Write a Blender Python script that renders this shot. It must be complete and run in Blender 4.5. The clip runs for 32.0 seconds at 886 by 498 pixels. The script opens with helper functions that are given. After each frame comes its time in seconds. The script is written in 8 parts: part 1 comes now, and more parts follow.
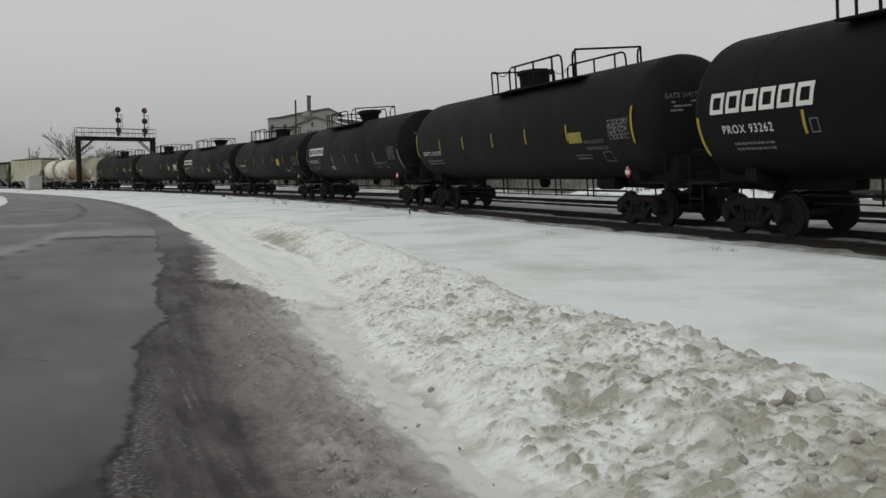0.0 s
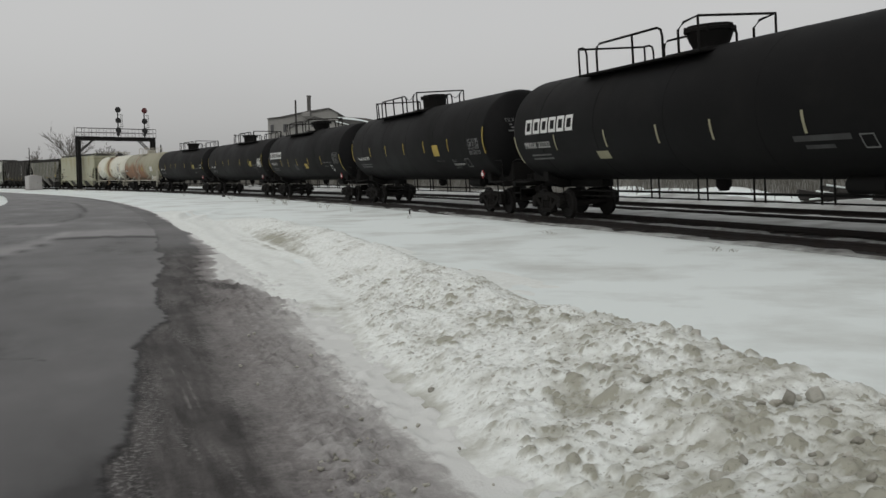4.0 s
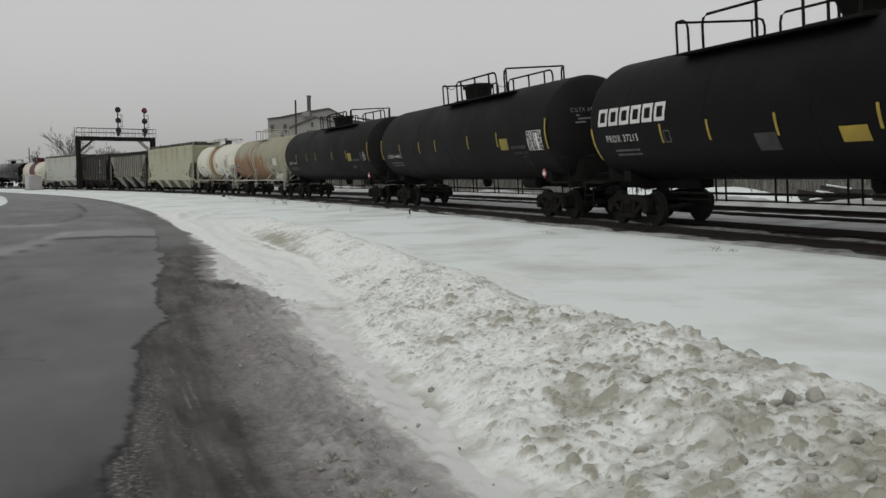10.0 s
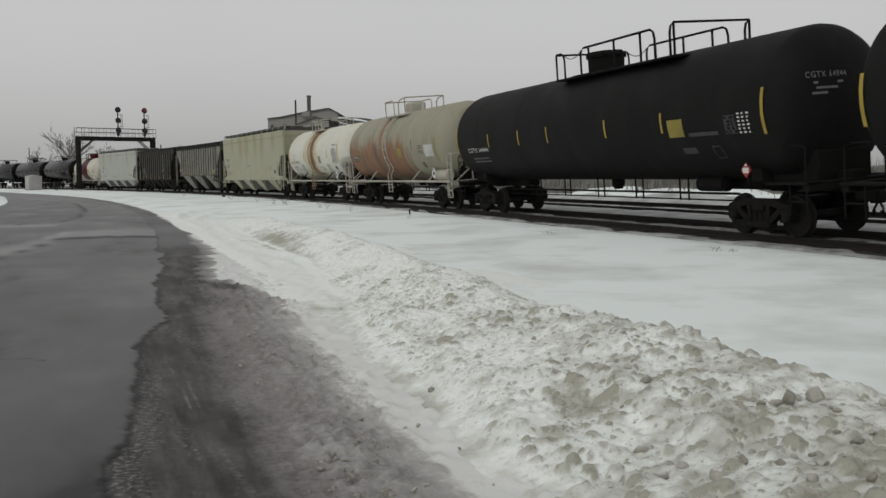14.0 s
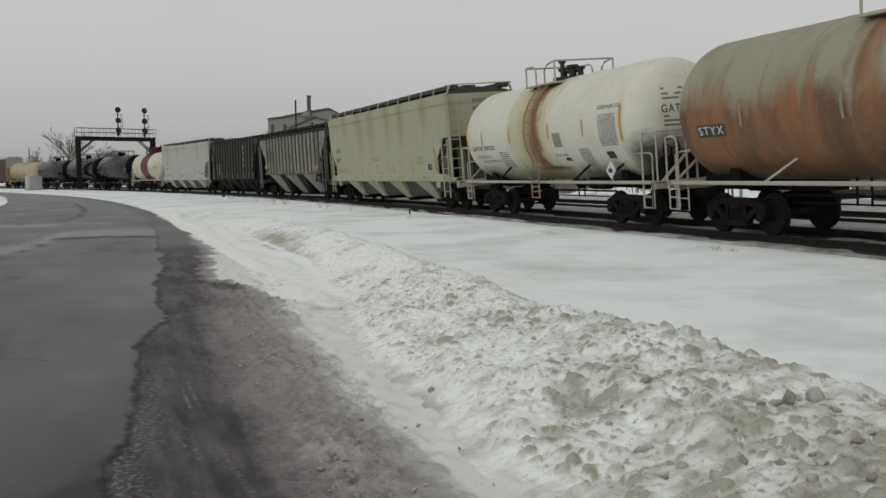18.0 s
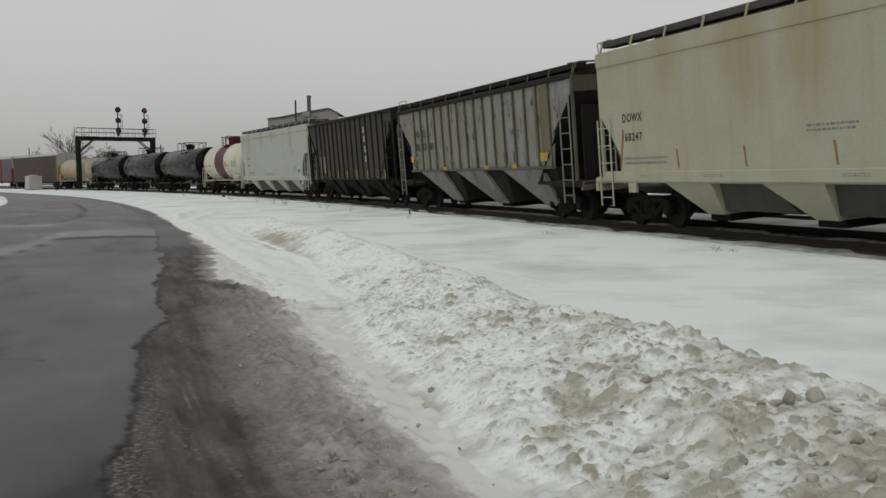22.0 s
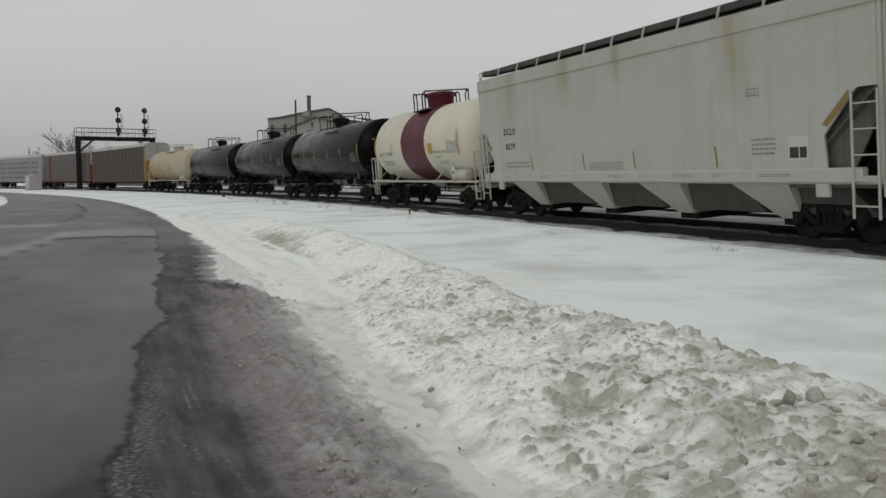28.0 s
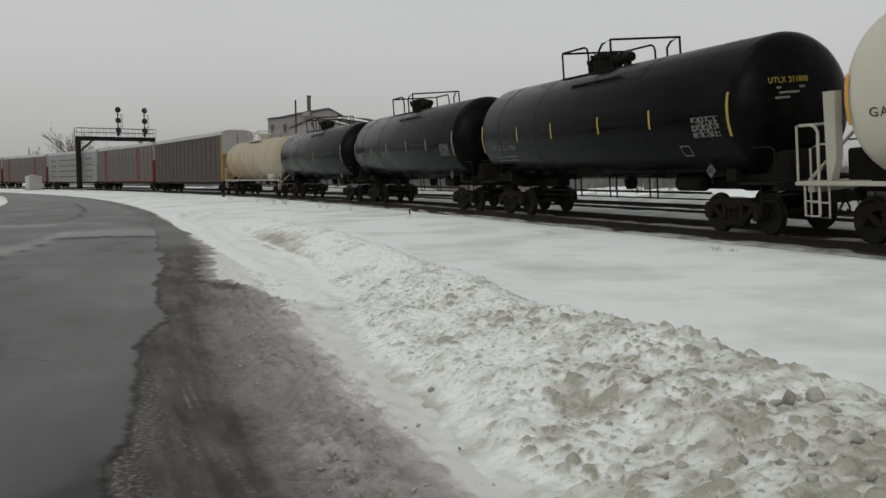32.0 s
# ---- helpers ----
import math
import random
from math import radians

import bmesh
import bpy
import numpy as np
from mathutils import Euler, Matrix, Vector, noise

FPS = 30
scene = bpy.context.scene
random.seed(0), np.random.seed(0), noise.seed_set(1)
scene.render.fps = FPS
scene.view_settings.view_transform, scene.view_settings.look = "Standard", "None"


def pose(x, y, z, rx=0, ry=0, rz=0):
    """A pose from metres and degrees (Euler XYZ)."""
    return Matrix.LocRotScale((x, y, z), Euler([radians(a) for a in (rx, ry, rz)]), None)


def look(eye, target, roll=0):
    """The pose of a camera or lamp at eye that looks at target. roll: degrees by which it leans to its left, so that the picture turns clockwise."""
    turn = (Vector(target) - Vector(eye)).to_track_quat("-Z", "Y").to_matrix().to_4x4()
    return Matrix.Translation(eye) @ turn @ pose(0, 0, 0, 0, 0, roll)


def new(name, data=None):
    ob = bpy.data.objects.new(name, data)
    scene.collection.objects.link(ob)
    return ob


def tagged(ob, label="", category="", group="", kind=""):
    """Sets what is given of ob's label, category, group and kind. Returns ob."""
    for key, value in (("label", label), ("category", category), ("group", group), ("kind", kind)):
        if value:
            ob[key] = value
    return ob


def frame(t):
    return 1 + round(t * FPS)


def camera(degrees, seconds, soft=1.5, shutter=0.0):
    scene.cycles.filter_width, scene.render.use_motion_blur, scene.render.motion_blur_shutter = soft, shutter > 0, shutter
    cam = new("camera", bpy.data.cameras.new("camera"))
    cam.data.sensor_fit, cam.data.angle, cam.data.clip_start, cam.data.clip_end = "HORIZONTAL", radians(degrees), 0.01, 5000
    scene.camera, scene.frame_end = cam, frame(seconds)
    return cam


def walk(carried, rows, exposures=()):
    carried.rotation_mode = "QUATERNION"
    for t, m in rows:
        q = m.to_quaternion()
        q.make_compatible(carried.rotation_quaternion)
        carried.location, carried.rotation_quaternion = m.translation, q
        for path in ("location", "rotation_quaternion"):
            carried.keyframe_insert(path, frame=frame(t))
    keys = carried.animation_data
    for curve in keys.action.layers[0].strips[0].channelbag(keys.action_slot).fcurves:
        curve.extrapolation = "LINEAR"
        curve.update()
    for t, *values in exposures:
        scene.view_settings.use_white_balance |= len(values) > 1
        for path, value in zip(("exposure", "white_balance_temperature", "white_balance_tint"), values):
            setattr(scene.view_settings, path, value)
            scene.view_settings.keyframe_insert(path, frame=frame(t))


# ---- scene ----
cam = camera(52.15, 32.0, soft=1.5, shutter=0.08)
EYE = pose(0, 0, 1.378, 90 - 4.55, 0, 0) @ pose(0, 0, 0, 0, 0, -0.448)
walk(cam, [(0.0, EYE), (32.0, EYE)])

# ---- light: an even winter overcast ----
SUN_ELEV, SUN_TURN = 32.0, 200.0
world = bpy.data.worlds.new("overcast")
scene.world = world
world.use_nodes = True
wt = world.node_tree
wt.nodes.clear()
w_out = wt.nodes.new("ShaderNodeOutputWorld")
w_sky = wt.nodes.new("ShaderNodeTexSky")
w_sky.sky_type = "NISHITA"
w_sky.sun_disc = False
w_sky.sun_elevation, w_sky.sun_rotation = radians(SUN_ELEV), radians(SUN_TURN)
w_sky.dust_density = 4.0
w_grey = wt.nodes.new("ShaderNodeHueSaturation")
w_grey.inputs["Saturation"].default_value = 0.06
w_bg1 = wt.nodes.new("ShaderNodeBackground")
w_bg1.inputs["Strength"].default_value = 0.05
wt.links.new(w_sky.outputs[0], w_grey.inputs["Color"])
wt.links.new(w_grey.outputs[0], w_bg1.inputs["Color"])
# the cloud layer: nearly even grey, slow mottling
w_co = wt.nodes.new("ShaderNodeTexCoord")
w_no = wt.nodes.new("ShaderNodeTexNoise")
w_no.inputs["Scale"].default_value = 2.2
w_no.inputs["Detail"].default_value = 3.0
w_no.inputs["Roughness"].default_value = 0.45
w_rp = wt.nodes.new("ShaderNodeValToRGB")
w_rp.color_ramp.elements[0].position, w_rp.color_ramp.elements[0].color = 0.3, (0.505, 0.505, 0.50, 1)
w_rp.color_ramp.elements[1].position, w_rp.color_ramp.elements[1].color = 0.7, (0.555, 0.555, 0.548, 1)
w_bg2 = wt.nodes.new("ShaderNodeBackground")
w_add = wt.nodes.new("ShaderNodeAddShader")
wt.links.new(w_co.outputs["Generated"], w_no.inputs["Vector"])
wt.links.new(w_no.outputs["Fac"], w_rp.inputs["Fac"])
wt.links.new(w_rp.outputs[0], w_bg2.inputs["Color"])
# the cloud is thinner to the west
w_sep = wt.nodes.new("ShaderNodeSeparateXYZ")
w_side = wt.nodes.new("ShaderNodeMapRange")
for w_key, w_val in (("From Min", -1.0), ("From Max", 1.0), ("To Min", 0.71), ("To Max", 0.53)):
    w_side.inputs[w_key].default_value = w_val
wt.links.new(w_co.outputs["Generated"], w_sep.inputs[0])
wt.links.new(w_sep.outputs["X"], w_side.inputs["Value"])
wt.links.new(w_side.outputs[0], w_bg2.inputs["Strength"])
wt.links.new(w_bg1.outputs[0], w_add.inputs[0])
wt.links.new(w_bg2.outputs[0], w_add.inputs[1])
wt.links.new(w_add.outputs[0], w_out.inputs["Surface"])
sun_data = bpy.data.lights.new("sun", "SUN")
sun_data.energy, sun_data.angle, sun_data.color = 0.36, radians(40), (1.0, 0.985, 0.96)
sun = new("sun", sun_data)
sun.matrix_basis = look((0, 0, 60), (30 * math.sin(radians(-SUN_TURN)), 0, 60 - 30 * math.tan(radians(SUN_ELEV))))
scene.view_settings.exposure = 0.0

# ---- the line of the railway: a gentle curve, s metres along it, off metres to its far side ----
CANT = radians(4.388)
KNOTS = [-400, -60, -30, 20, 45, 70, 95, 120, 160, 600]
S_AX = np.arange(-400, 600.1, 0.5)


def lay(bends):
    """Headings and x, y along a curve that leaves its start beside the camera with the given bends at the knots."""
    k = np.interp(S_AX, KNOTS, bends)
    head = np.concatenate([[0], np.cumsum((k[1:] + k[:-1]) * 0.25)])
    i0 = int(np.searchsorted(S_AX, 0))
    head = head - head[i0] + 0.36887
    dx, dy = -np.sin(head), np.cos(head)
    x = np.concatenate([[0], np.cumsum((dx[1:] + dx[:-1]) * 0.25)])
    y = np.concatenate([[0], np.cumsum((dy[1:] + dy[:-1]) * 0.25)])
    return head, x + 15.0526 * math.cos(0.36887) - x[i0], y + 15.0526 * math.sin(0.36887) - y[i0]


RAILWAY = lay([0, 0, -0.00147, -0.0006, 0.003, 0.00246, 0.00278, 0.0019, 0.002, 0.002])
ROADSIDE = lay([0, 0, -0.00146, -0.00054, 0.0022, 0.00272, 0.00319, 0.00226, 0.0022, 0.0022])


def on_line(s, off, way=RAILWAY):
    """World x, y of a place s along the railway (or the road beside it) and off to its far side (arrays or numbers)."""
    h = np.interp(s, S_AX, way[0])
    return np.interp(s, S_AX, way[1]) + off * np.cos(h), np.interp(s, S_AX, way[2]) + off * np.sin(h)


def on_road(s, off):
    return on_line(s, off, ROADSIDE)


def beside(s, off, z=0.0, turn=0.0, way=ROADSIDE):
    """A pose beside the line: local x runs towards the camera's end of it, local y to its far side."""
    x, y = on_line(s, off, way)
    return pose(float(x), float(y), z, 0, 0, math.degrees(float(np.interp(s, S_AX, way[0]))) - 90 + turn)


def run(t):
    """How far the train has gone after t seconds; it gathers speed slowly."""
    return 7.61976 * t - 0.000165 * t * t + 7.586e-5 * t ** 3


# ---- small mesh kit ----
class Mesh:
    def __init__(self):
        self.v, self.f = [], []

    def add(self, verts, faces):
        n = len(self.v)
        self.v.extend(verts)
        self.f.extend([tuple(i + n for i in f) for f in faces])
        return self

    def box(self, x0, x1, y0, y1, z0, z1, m=None):
        vs = [Vector((x, y, z)) for x in (x0, x1) for y in (y0, y1) for z in (z0, z1)]
        if m is not None:
            vs = [m @ v for v in vs]
        return self.add([tuple(v) for v in vs], [(0, 1, 3, 2), (4, 6, 7, 5), (0, 4, 5, 1), (2, 3, 7, 6), (0, 2, 6, 4), (1, 5, 7, 3)])

    def slab(self, x0, x1, y0, y1, z0, z1, e=0.02):
        """A box with bevelled edges."""
        vs, ids = [], {}
        for ix, x in enumerate((x0, x1)):
            for iy, y in enumerate((y0, y1)):
                for iz, z in enumerate((z0, z1)):
                    sx, sy, sz = (1 - 2 * ix) * e, (1 - 2 * iy) * e, (1 - 2 * iz) * e
                    for k, d in enumerate(((0, sy, sz), (sx, 0, sz), (sx, sy, 0))):
                        ids[ix, iy, iz, k] = len(vs)
                        vs.append((x + d[0], y + d[1], z + d[2]))
        fs = []
        for a in (0, 1):
            fs.append([ids[a, i, j, 0] for i, j in ((0, 0), (1, 0), (1, 1), (0, 1))])
            fs.append([ids[i, a, j, 1] for i, j in ((0, 0), (1, 0), (1, 1), (0, 1))])
            fs.append([ids[i, j, a, 2] for i, j in ((0, 0), (1, 0), (1, 1), (0, 1))])
        for a in (0, 1):
            for b in (0, 1):
                fs.append([ids[0, a, b, 1], ids[1, a, b, 1], ids[1, a, b, 2], ids[0, a, b, 2]])
                fs.append([ids[a, 0, b, 0], ids[a, 1, b, 0], ids[a, 1, b, 2], ids[a, 0, b, 2]])
                fs.append([ids[a, b, 0, 0], ids[a, b, 1, 0], ids[a, b, 1, 1], ids[a, b, 0, 1]])
        for a in (0, 1):
            for b in (0, 1):
                for c in (0, 1):
                    fs.append([ids[a, b, c, 0], ids[a, b, c, 1], ids[a, b, c, 2]])
        return self.add(vs, fs)

    def beam(self, a, b, w, h):
        """A straight bar from a to b, w wide and h deep."""
        a, b = Vector(a), Vector(b)
        d = b - a
        q = d.to_track_quat("X", "Z").to_matrix().to_4x4()
        return self.box(0, d.length, -w / 2, w / 2, -h / 2, h / 2, Matrix.Translation(a) @ q)

    def tube(self, pts, r, n=8):
        """A round rod through the points."""
        pts = [Vector(q) for q in pts]
        rings, up = [], None
        for i, q in enumerate(pts):
            d = (pts[min(i + 1, len(pts) - 1)] - pts[max(i - 1, 0)]).normalized()
            if up is None or abs(d.dot(up)) > 0.95:
                up = Vector((0, 0, 1)) if abs(d.z) < 0.8 else Vector((1, 0, 0))
            s = d.cross(up).normalized()
            u = s.cross(d).normalized()
            rings.append([tuple(q + (s * math.cos(2 * math.pi * k / n) + u * math.sin(2 * math.pi * k / n)) * r) for k in range(n)])
        vs = [v for g in rings for v in g]
        fs = [(i * n + k, i * n + (k + 1) % n, (i + 1) * n + (k + 1) % n, (i + 1) * n + k) for i in range(len(pts) - 1) for k in range(n)]
        fs += [tuple(range(n - 1, -1, -1)), tuple(range((len(pts) - 1) * n, len(pts) * n))]
        return self.add(vs, fs)

    def lathe(self, profile, n=32, axis="x", at=(0, 0, 0)):
        """Turns (along, radius) pairs about an axis through the point at."""
        vs, fs = [], []
        for a, r in profile:
            for k in range(n):
                c, s = r * math.cos(2 * math.pi * k / n), r * math.sin(2 * math.pi * k / n)
                q = {"x": (a, c, s), "y": (s, a, c), "z": (c, s, a)}[axis]
                vs.append((q[0] + at[0], q[1] + at[1], q[2] + at[2]))
        for i in range(len(profile) - 1):
            for k in range(n):
                fs.append((i * n + k, i * n + (k + 1) % n, (i + 1) * n + (k + 1) % n, (i + 1) * n + k))
        fs += [tuple(range(n - 1, -1, -1)), tuple(range((len(profile) - 1) * n, len(profile) * n))]
        return self.add(vs, fs)

    def prism(self, outline, y0, y1, plane="xz"):
        """An outline pushed through from y0 to y1."""
        n = len(outline)
        put = (lambda a, b, c: (a, c, b)) if plane == "xz" else (lambda a, b, c: (c, a, b))
        vs = [put(a, b, y0) for a, b in outline] + [put(a, b, y1) for a, b in outline]
        fs = [tuple(range(n)), tuple(range(2 * n - 1, n - 1, -1))] + [(i, i + n, (i + 1) % n + n, (i + 1) % n) for i in range(n)]
        return self.add(vs, fs)

    def data(self, name, material, smooth=35):
        me = bpy.data.meshes.new(name)
        me.from_pydata(self.v, [], self.f)
        bm = bmesh.new()
        bm.from_mesh(me)
        bmesh.ops.recalc_face_normals(bm, faces=bm.faces)
        bm.to_mesh(me)
        bm.free()
        if smooth:
            me.shade_smooth()
            me.set_sharp_from_angle(angle=radians(smooth))
        me.materials.append(material)
        return me


def part(name, mesh, material, parent, label="", smooth=35, m=None):
    """Links a mesh as one object under a thing or a part."""
    ob = new(name, mesh.data(name, material, smooth) if isinstance(mesh, Mesh) else mesh)
    ob.parent = parent
    if m is not None:
        ob.matrix_basis = m
    return tagged(ob, label)


def thing(name, label, category, group="", m=None, mesh=None, material=None, kind="", smooth=35):
    ob = new(name, mesh.data(name, material, smooth) if mesh else None)
    if m is not None:
        ob.matrix_basis = m
    return tagged(ob, label, category, group, kind)


def sheet(name, xs, ys, zs, material, smooth=True):
    """A grid of points (2D arrays) as one mesh object."""
    r, c = xs.shape
    me = bpy.data.meshes.new(name)
    idx = np.arange(r * c).reshape(r, c)
    quads = np.stack([idx[:-1, :-1], idx[:-1, 1:], idx[1:, 1:], idx[1:, :-1]], -1).reshape(-1, 4)
    me.vertices.add(r * c)
    me.vertices.foreach_set("co", np.stack([xs, ys, zs], -1).astype(np.float32).ravel())
    me.loops.add(quads.size)
    me.loops.foreach_set("vertex_index", quads.astype(np.int32).ravel())
    me.polygons.add(len(quads))
    me.polygons.foreach_set("loop_start", (np.arange(len(quads)) * 4).astype(np.int32))
    me.update(calc_edges=True)
    me.validate()
    if smooth:
        me.shade_smooth()
    me.materials.append(material)
    return new(name, me)


def hash_noise(x, y, seed=0):
    """Smooth value noise on arrays, 0 to 1, one cell a unit."""
    xi, yi = np.floor(x).astype(np.int64), np.floor(y).astype(np.int64)
    fx, fy = x - xi, y - yi
    fx, fy = fx * fx * (3 - 2 * fx), fy * fy * (3 - 2 * fy)

    def h(a, b):
        n = (a * 374761393 + b * 668265263 + seed * 974634777) & 0x7FFFFFFF
        n = ((n ^ (n >> 13)) * 1274126177) & 0x7FFFFFFF
        return ((n ^ (n >> 16)) & 0xFFFF) / 65535.0
    return (h(xi, yi) * (1 - fx) + h(xi + 1, yi) * fx) * (1 - fy) + (h(xi, yi + 1) * (1 - fx) + h(xi + 1, yi + 1) * fx) * fy


def step(a, b, x):
    t = np.clip((x - a) / (b - a), 0, 1)
    return t * t * (3 - 2 * t)


# ---- materials ----
def nodes(name):
    m = bpy.data.materials.new(name)
    m.use_nodes = True
    return m, m.node_tree.nodes, m.node_tree.links, m.node_tree.nodes["Principled BSDF"]


def noise_node(ns, ls, scale, detail=4.0, rough=0.55, stretch=(1, 1, 1), coords="Object"):
    co = ns.new("ShaderNodeTexCoord")
    mp = ns.new("ShaderNodeMapping")
    mp.inputs["Scale"].default_value = stretch
    no = ns.new("ShaderNodeTexNoise")
    no.inputs["Scale"].default_value, no.inputs["Detail"].default_value, no.inputs["Roughness"].default_value = scale, detail, rough
    ls.new(co.outputs[coords], mp.inputs["Vector"])
    ls.new(mp.outputs[0], no.inputs["Vector"])
    return no


def ramp(ns, ls, src, a, b, ca, cb):
    r = ns.new("ShaderNodeValToRGB")
    r.color_ramp.elements[0].position, r.color_ramp.elements[1].position = a, b
    r.color_ramp.elements[0].color, r.color_ramp.elements[1].color = (*ca, 1), (*cb, 1)
    ls.new(src, r.inputs["Fac"])
    return r


def mix(ns, ls, fac, a, b):
    x = ns.new("ShaderNodeMix")
    x.data_type = "RGBA"
    for sock, v in ((x.inputs["Factor"], fac), (x.inputs["A"], a), (x.inputs["B"], b)):
        if isinstance(v, (int, float)):
            sock.default_value = v
        elif isinstance(v, tuple):
            sock.default_value = (*v, 1)
        else:
            ls.new(v, sock)
    return x.outputs["Result"]


def bump(ns, ls, height, strength, distance, target):
    b = ns.new("ShaderNodeBump")
    b.inputs["Strength"].default_value, b.inputs["Distance"].default_value = strength, distance
    ls.new(height, b.inputs["Height"])
    ls.new(b.outputs[0], target.inputs["Normal"])


def paint(name, color, rough=0.5, dirt=(0.05, 0.045, 0.04), dirty=0.4, grain=3.0, metal=0.0, relief=0.15, streak=None, streaks=0.0, spec=0.5, fleck=0.1, runs=(2.2, 2.2, 0.18), flakes=None):
    """Weathered paint: broad grime, fine grain, and upright streaks where asked."""
    m, ns, ls, p = nodes(name)
    big = noise_node(ns, ls, grain * 0.35, 5)
    fine = noise_node(ns, ls, grain * 9, 3)
    soft = ramp(ns, ls, big.outputs["Fac"], 0.35, 0.75, (0, 0, 0), (dirty, dirty, dirty))
    col = mix(ns, ls, soft.outputs[0], color, dirt)
    if streak:
        st = noise_node(ns, ls, 1.6, 6, 0.65, runs)
        sr = ramp(ns, ls, st.outputs["Fac"], 0.5, 0.72, (0, 0, 0), (streaks, streaks, streaks))
        col = mix(ns, ls, sr.outputs[0], col, streak)
    if flakes:
        fl = noise_node(ns, ls, 2.6, 7, 0.7, (1.7, 1.7, 0.62))
        ff = ramp(ns, ls, fl.outputs["Fac"], 0.585, 0.615, (0, 0, 0), (0.92, 0.92, 0.92))
        col = mix(ns, ls, ff.outputs[0], col, flakes)
    fr = ramp(ns, ls, fine.outputs["Fac"], 0.3, 0.7, (1 - fleck,) * 3, (1 + fleck * 0.6,) * 3)
    mul = ns.new("ShaderNodeMix")
    mul.data_type, mul.blend_type = "RGBA", "MULTIPLY"
    mul.inputs["Factor"].default_value = 1.0
    ls.new(col, mul.inputs["A"])
    ls.new(fr.outputs[0], mul.inputs["B"])
    ls.new(mul.outputs["Result"], p.inputs["Base Color"])
    rr = ramp(ns, ls, big.outputs["Fac"], 0.3, 0.7, (rough * 0.85,) * 3, (min(1, rough * 1.2),) * 3)
    ls.new(rr.outputs[0], p.inputs["Roughness"])
    p.inputs["Metallic"].default_value = metal
    p.inputs["Specular IOR Level"].default_value = spec
    if relief:
        bump(ns, ls, fine.outputs["Fac"], relief, 0.004, p)
    return m


BLACK = paint("black_tank_paint", (0.0036, 0.0036, 0.0038), 0.6, (0.0095, 0.0091, 0.0088), 0.8, 0.8, spec=0.09, streak=(0.012, 0.0115, 0.011), streaks=0.55, runs=(0.4, 0.4, 0.35))
DUSTY = paint("dusty_black_tank_paint", (0.0055, 0.0055, 0.0056), 0.65, (0.0155, 0.0148, 0.0142), 0.85, 0.8, spec=0.1, streak=(0.018, 0.0172, 0.0165), streaks=0.6, runs=(0.5, 0.5, 0.3))


def gloss_black():
    """Shiny black paint over plates that are not quite even, so that reflections break into bands."""
    m, ns, ls, p = nodes("glossy_black_tank_paint")
    film = noise_node(ns, ls, 0.9, 6, 0.65, (0.6, 1.4, 1.4))
    wave = noise_node(ns, ls, 1.0, 3, 0.5, (0.18, 2.6, 2.6))
    c = ramp(ns, ls, film.outputs["Fac"], 0.42, 0.7, (0.002, 0.002, 0.0022), (0.0065, 0.0062, 0.006))
    ls.new(c.outputs[0], p.inputs["Base Color"])
    r = ramp(ns, ls, film.outputs["Fac"], 0.35, 0.65, (0.12,) * 3, (0.3,) * 3)
    ls.new(r.outputs[0], p.inputs["Roughness"])
    p.inputs["Specular IOR Level"].default_value = 0.05
    bump(ns, ls, wave.outputs["Fac"], 0.22, 0.10, p)
    return m


GLOSS = gloss_black()
DULL = paint("grimy_black_steel", (0.007, 0.0068, 0.0065), 0.8, (0.014, 0.0125, 0.011), 0.5, 3.0, spec=0.1)
GRIME = paint("road_grime_steel", (0.008, 0.0075, 0.007), 0.85, (0.016, 0.014, 0.012), 0.6, 4.0, spec=0.1)
WHEEL = paint("wheel_steel", (0.009, 0.0085, 0.008), 0.7, (0.018, 0.015, 0.013), 0.5, 5.0, spec=0.15)
DIMYEL = paint("dull_yellow_panel", (0.25, 0.205, 0.03), 0.6, (0.13, 0.105, 0.025), 0.5, 6)
YELLOW = paint("yellow_marking", (0.36, 0.255, 0.025), 0.55, (0.14, 0.10, 0.03), 0.5, 6)
PALEYEL = paint("faded_marking", (0.24, 0.225, 0.14), 0.6, (0.2, 0.18, 0.12), 0.5, 6)
ORANGE = paint("orange_marking", (0.55, 0.27, 0.04), 0.6, (0.25, 0.16, 0.06), 0.5, 6)
WHITE = paint("white_lettering", (0.62, 0.62, 0.6), 0.6, (0.3, 0.3, 0.28), 0.45, 6)
FADED = paint("faded_white_lettering", (0.13, 0.13, 0.127), 0.7, (0.06, 0.06, 0.06), 0.6, 8)
LETTERGREY = paint("worn_grey_lettering", (0.13, 0.13, 0.125), 0.7, (0.3, 0.29, 0.26), 0.5, 8)
INK = paint("black_lettering", (0.014, 0.014, 0.014), 0.6, (0.035, 0.032, 0.03), 0.3, 8)
RED = paint("red_placard", (0.3, 0.02, 0.025), 0.5, (0.2, 0.05, 0.05), 0.4, 8)


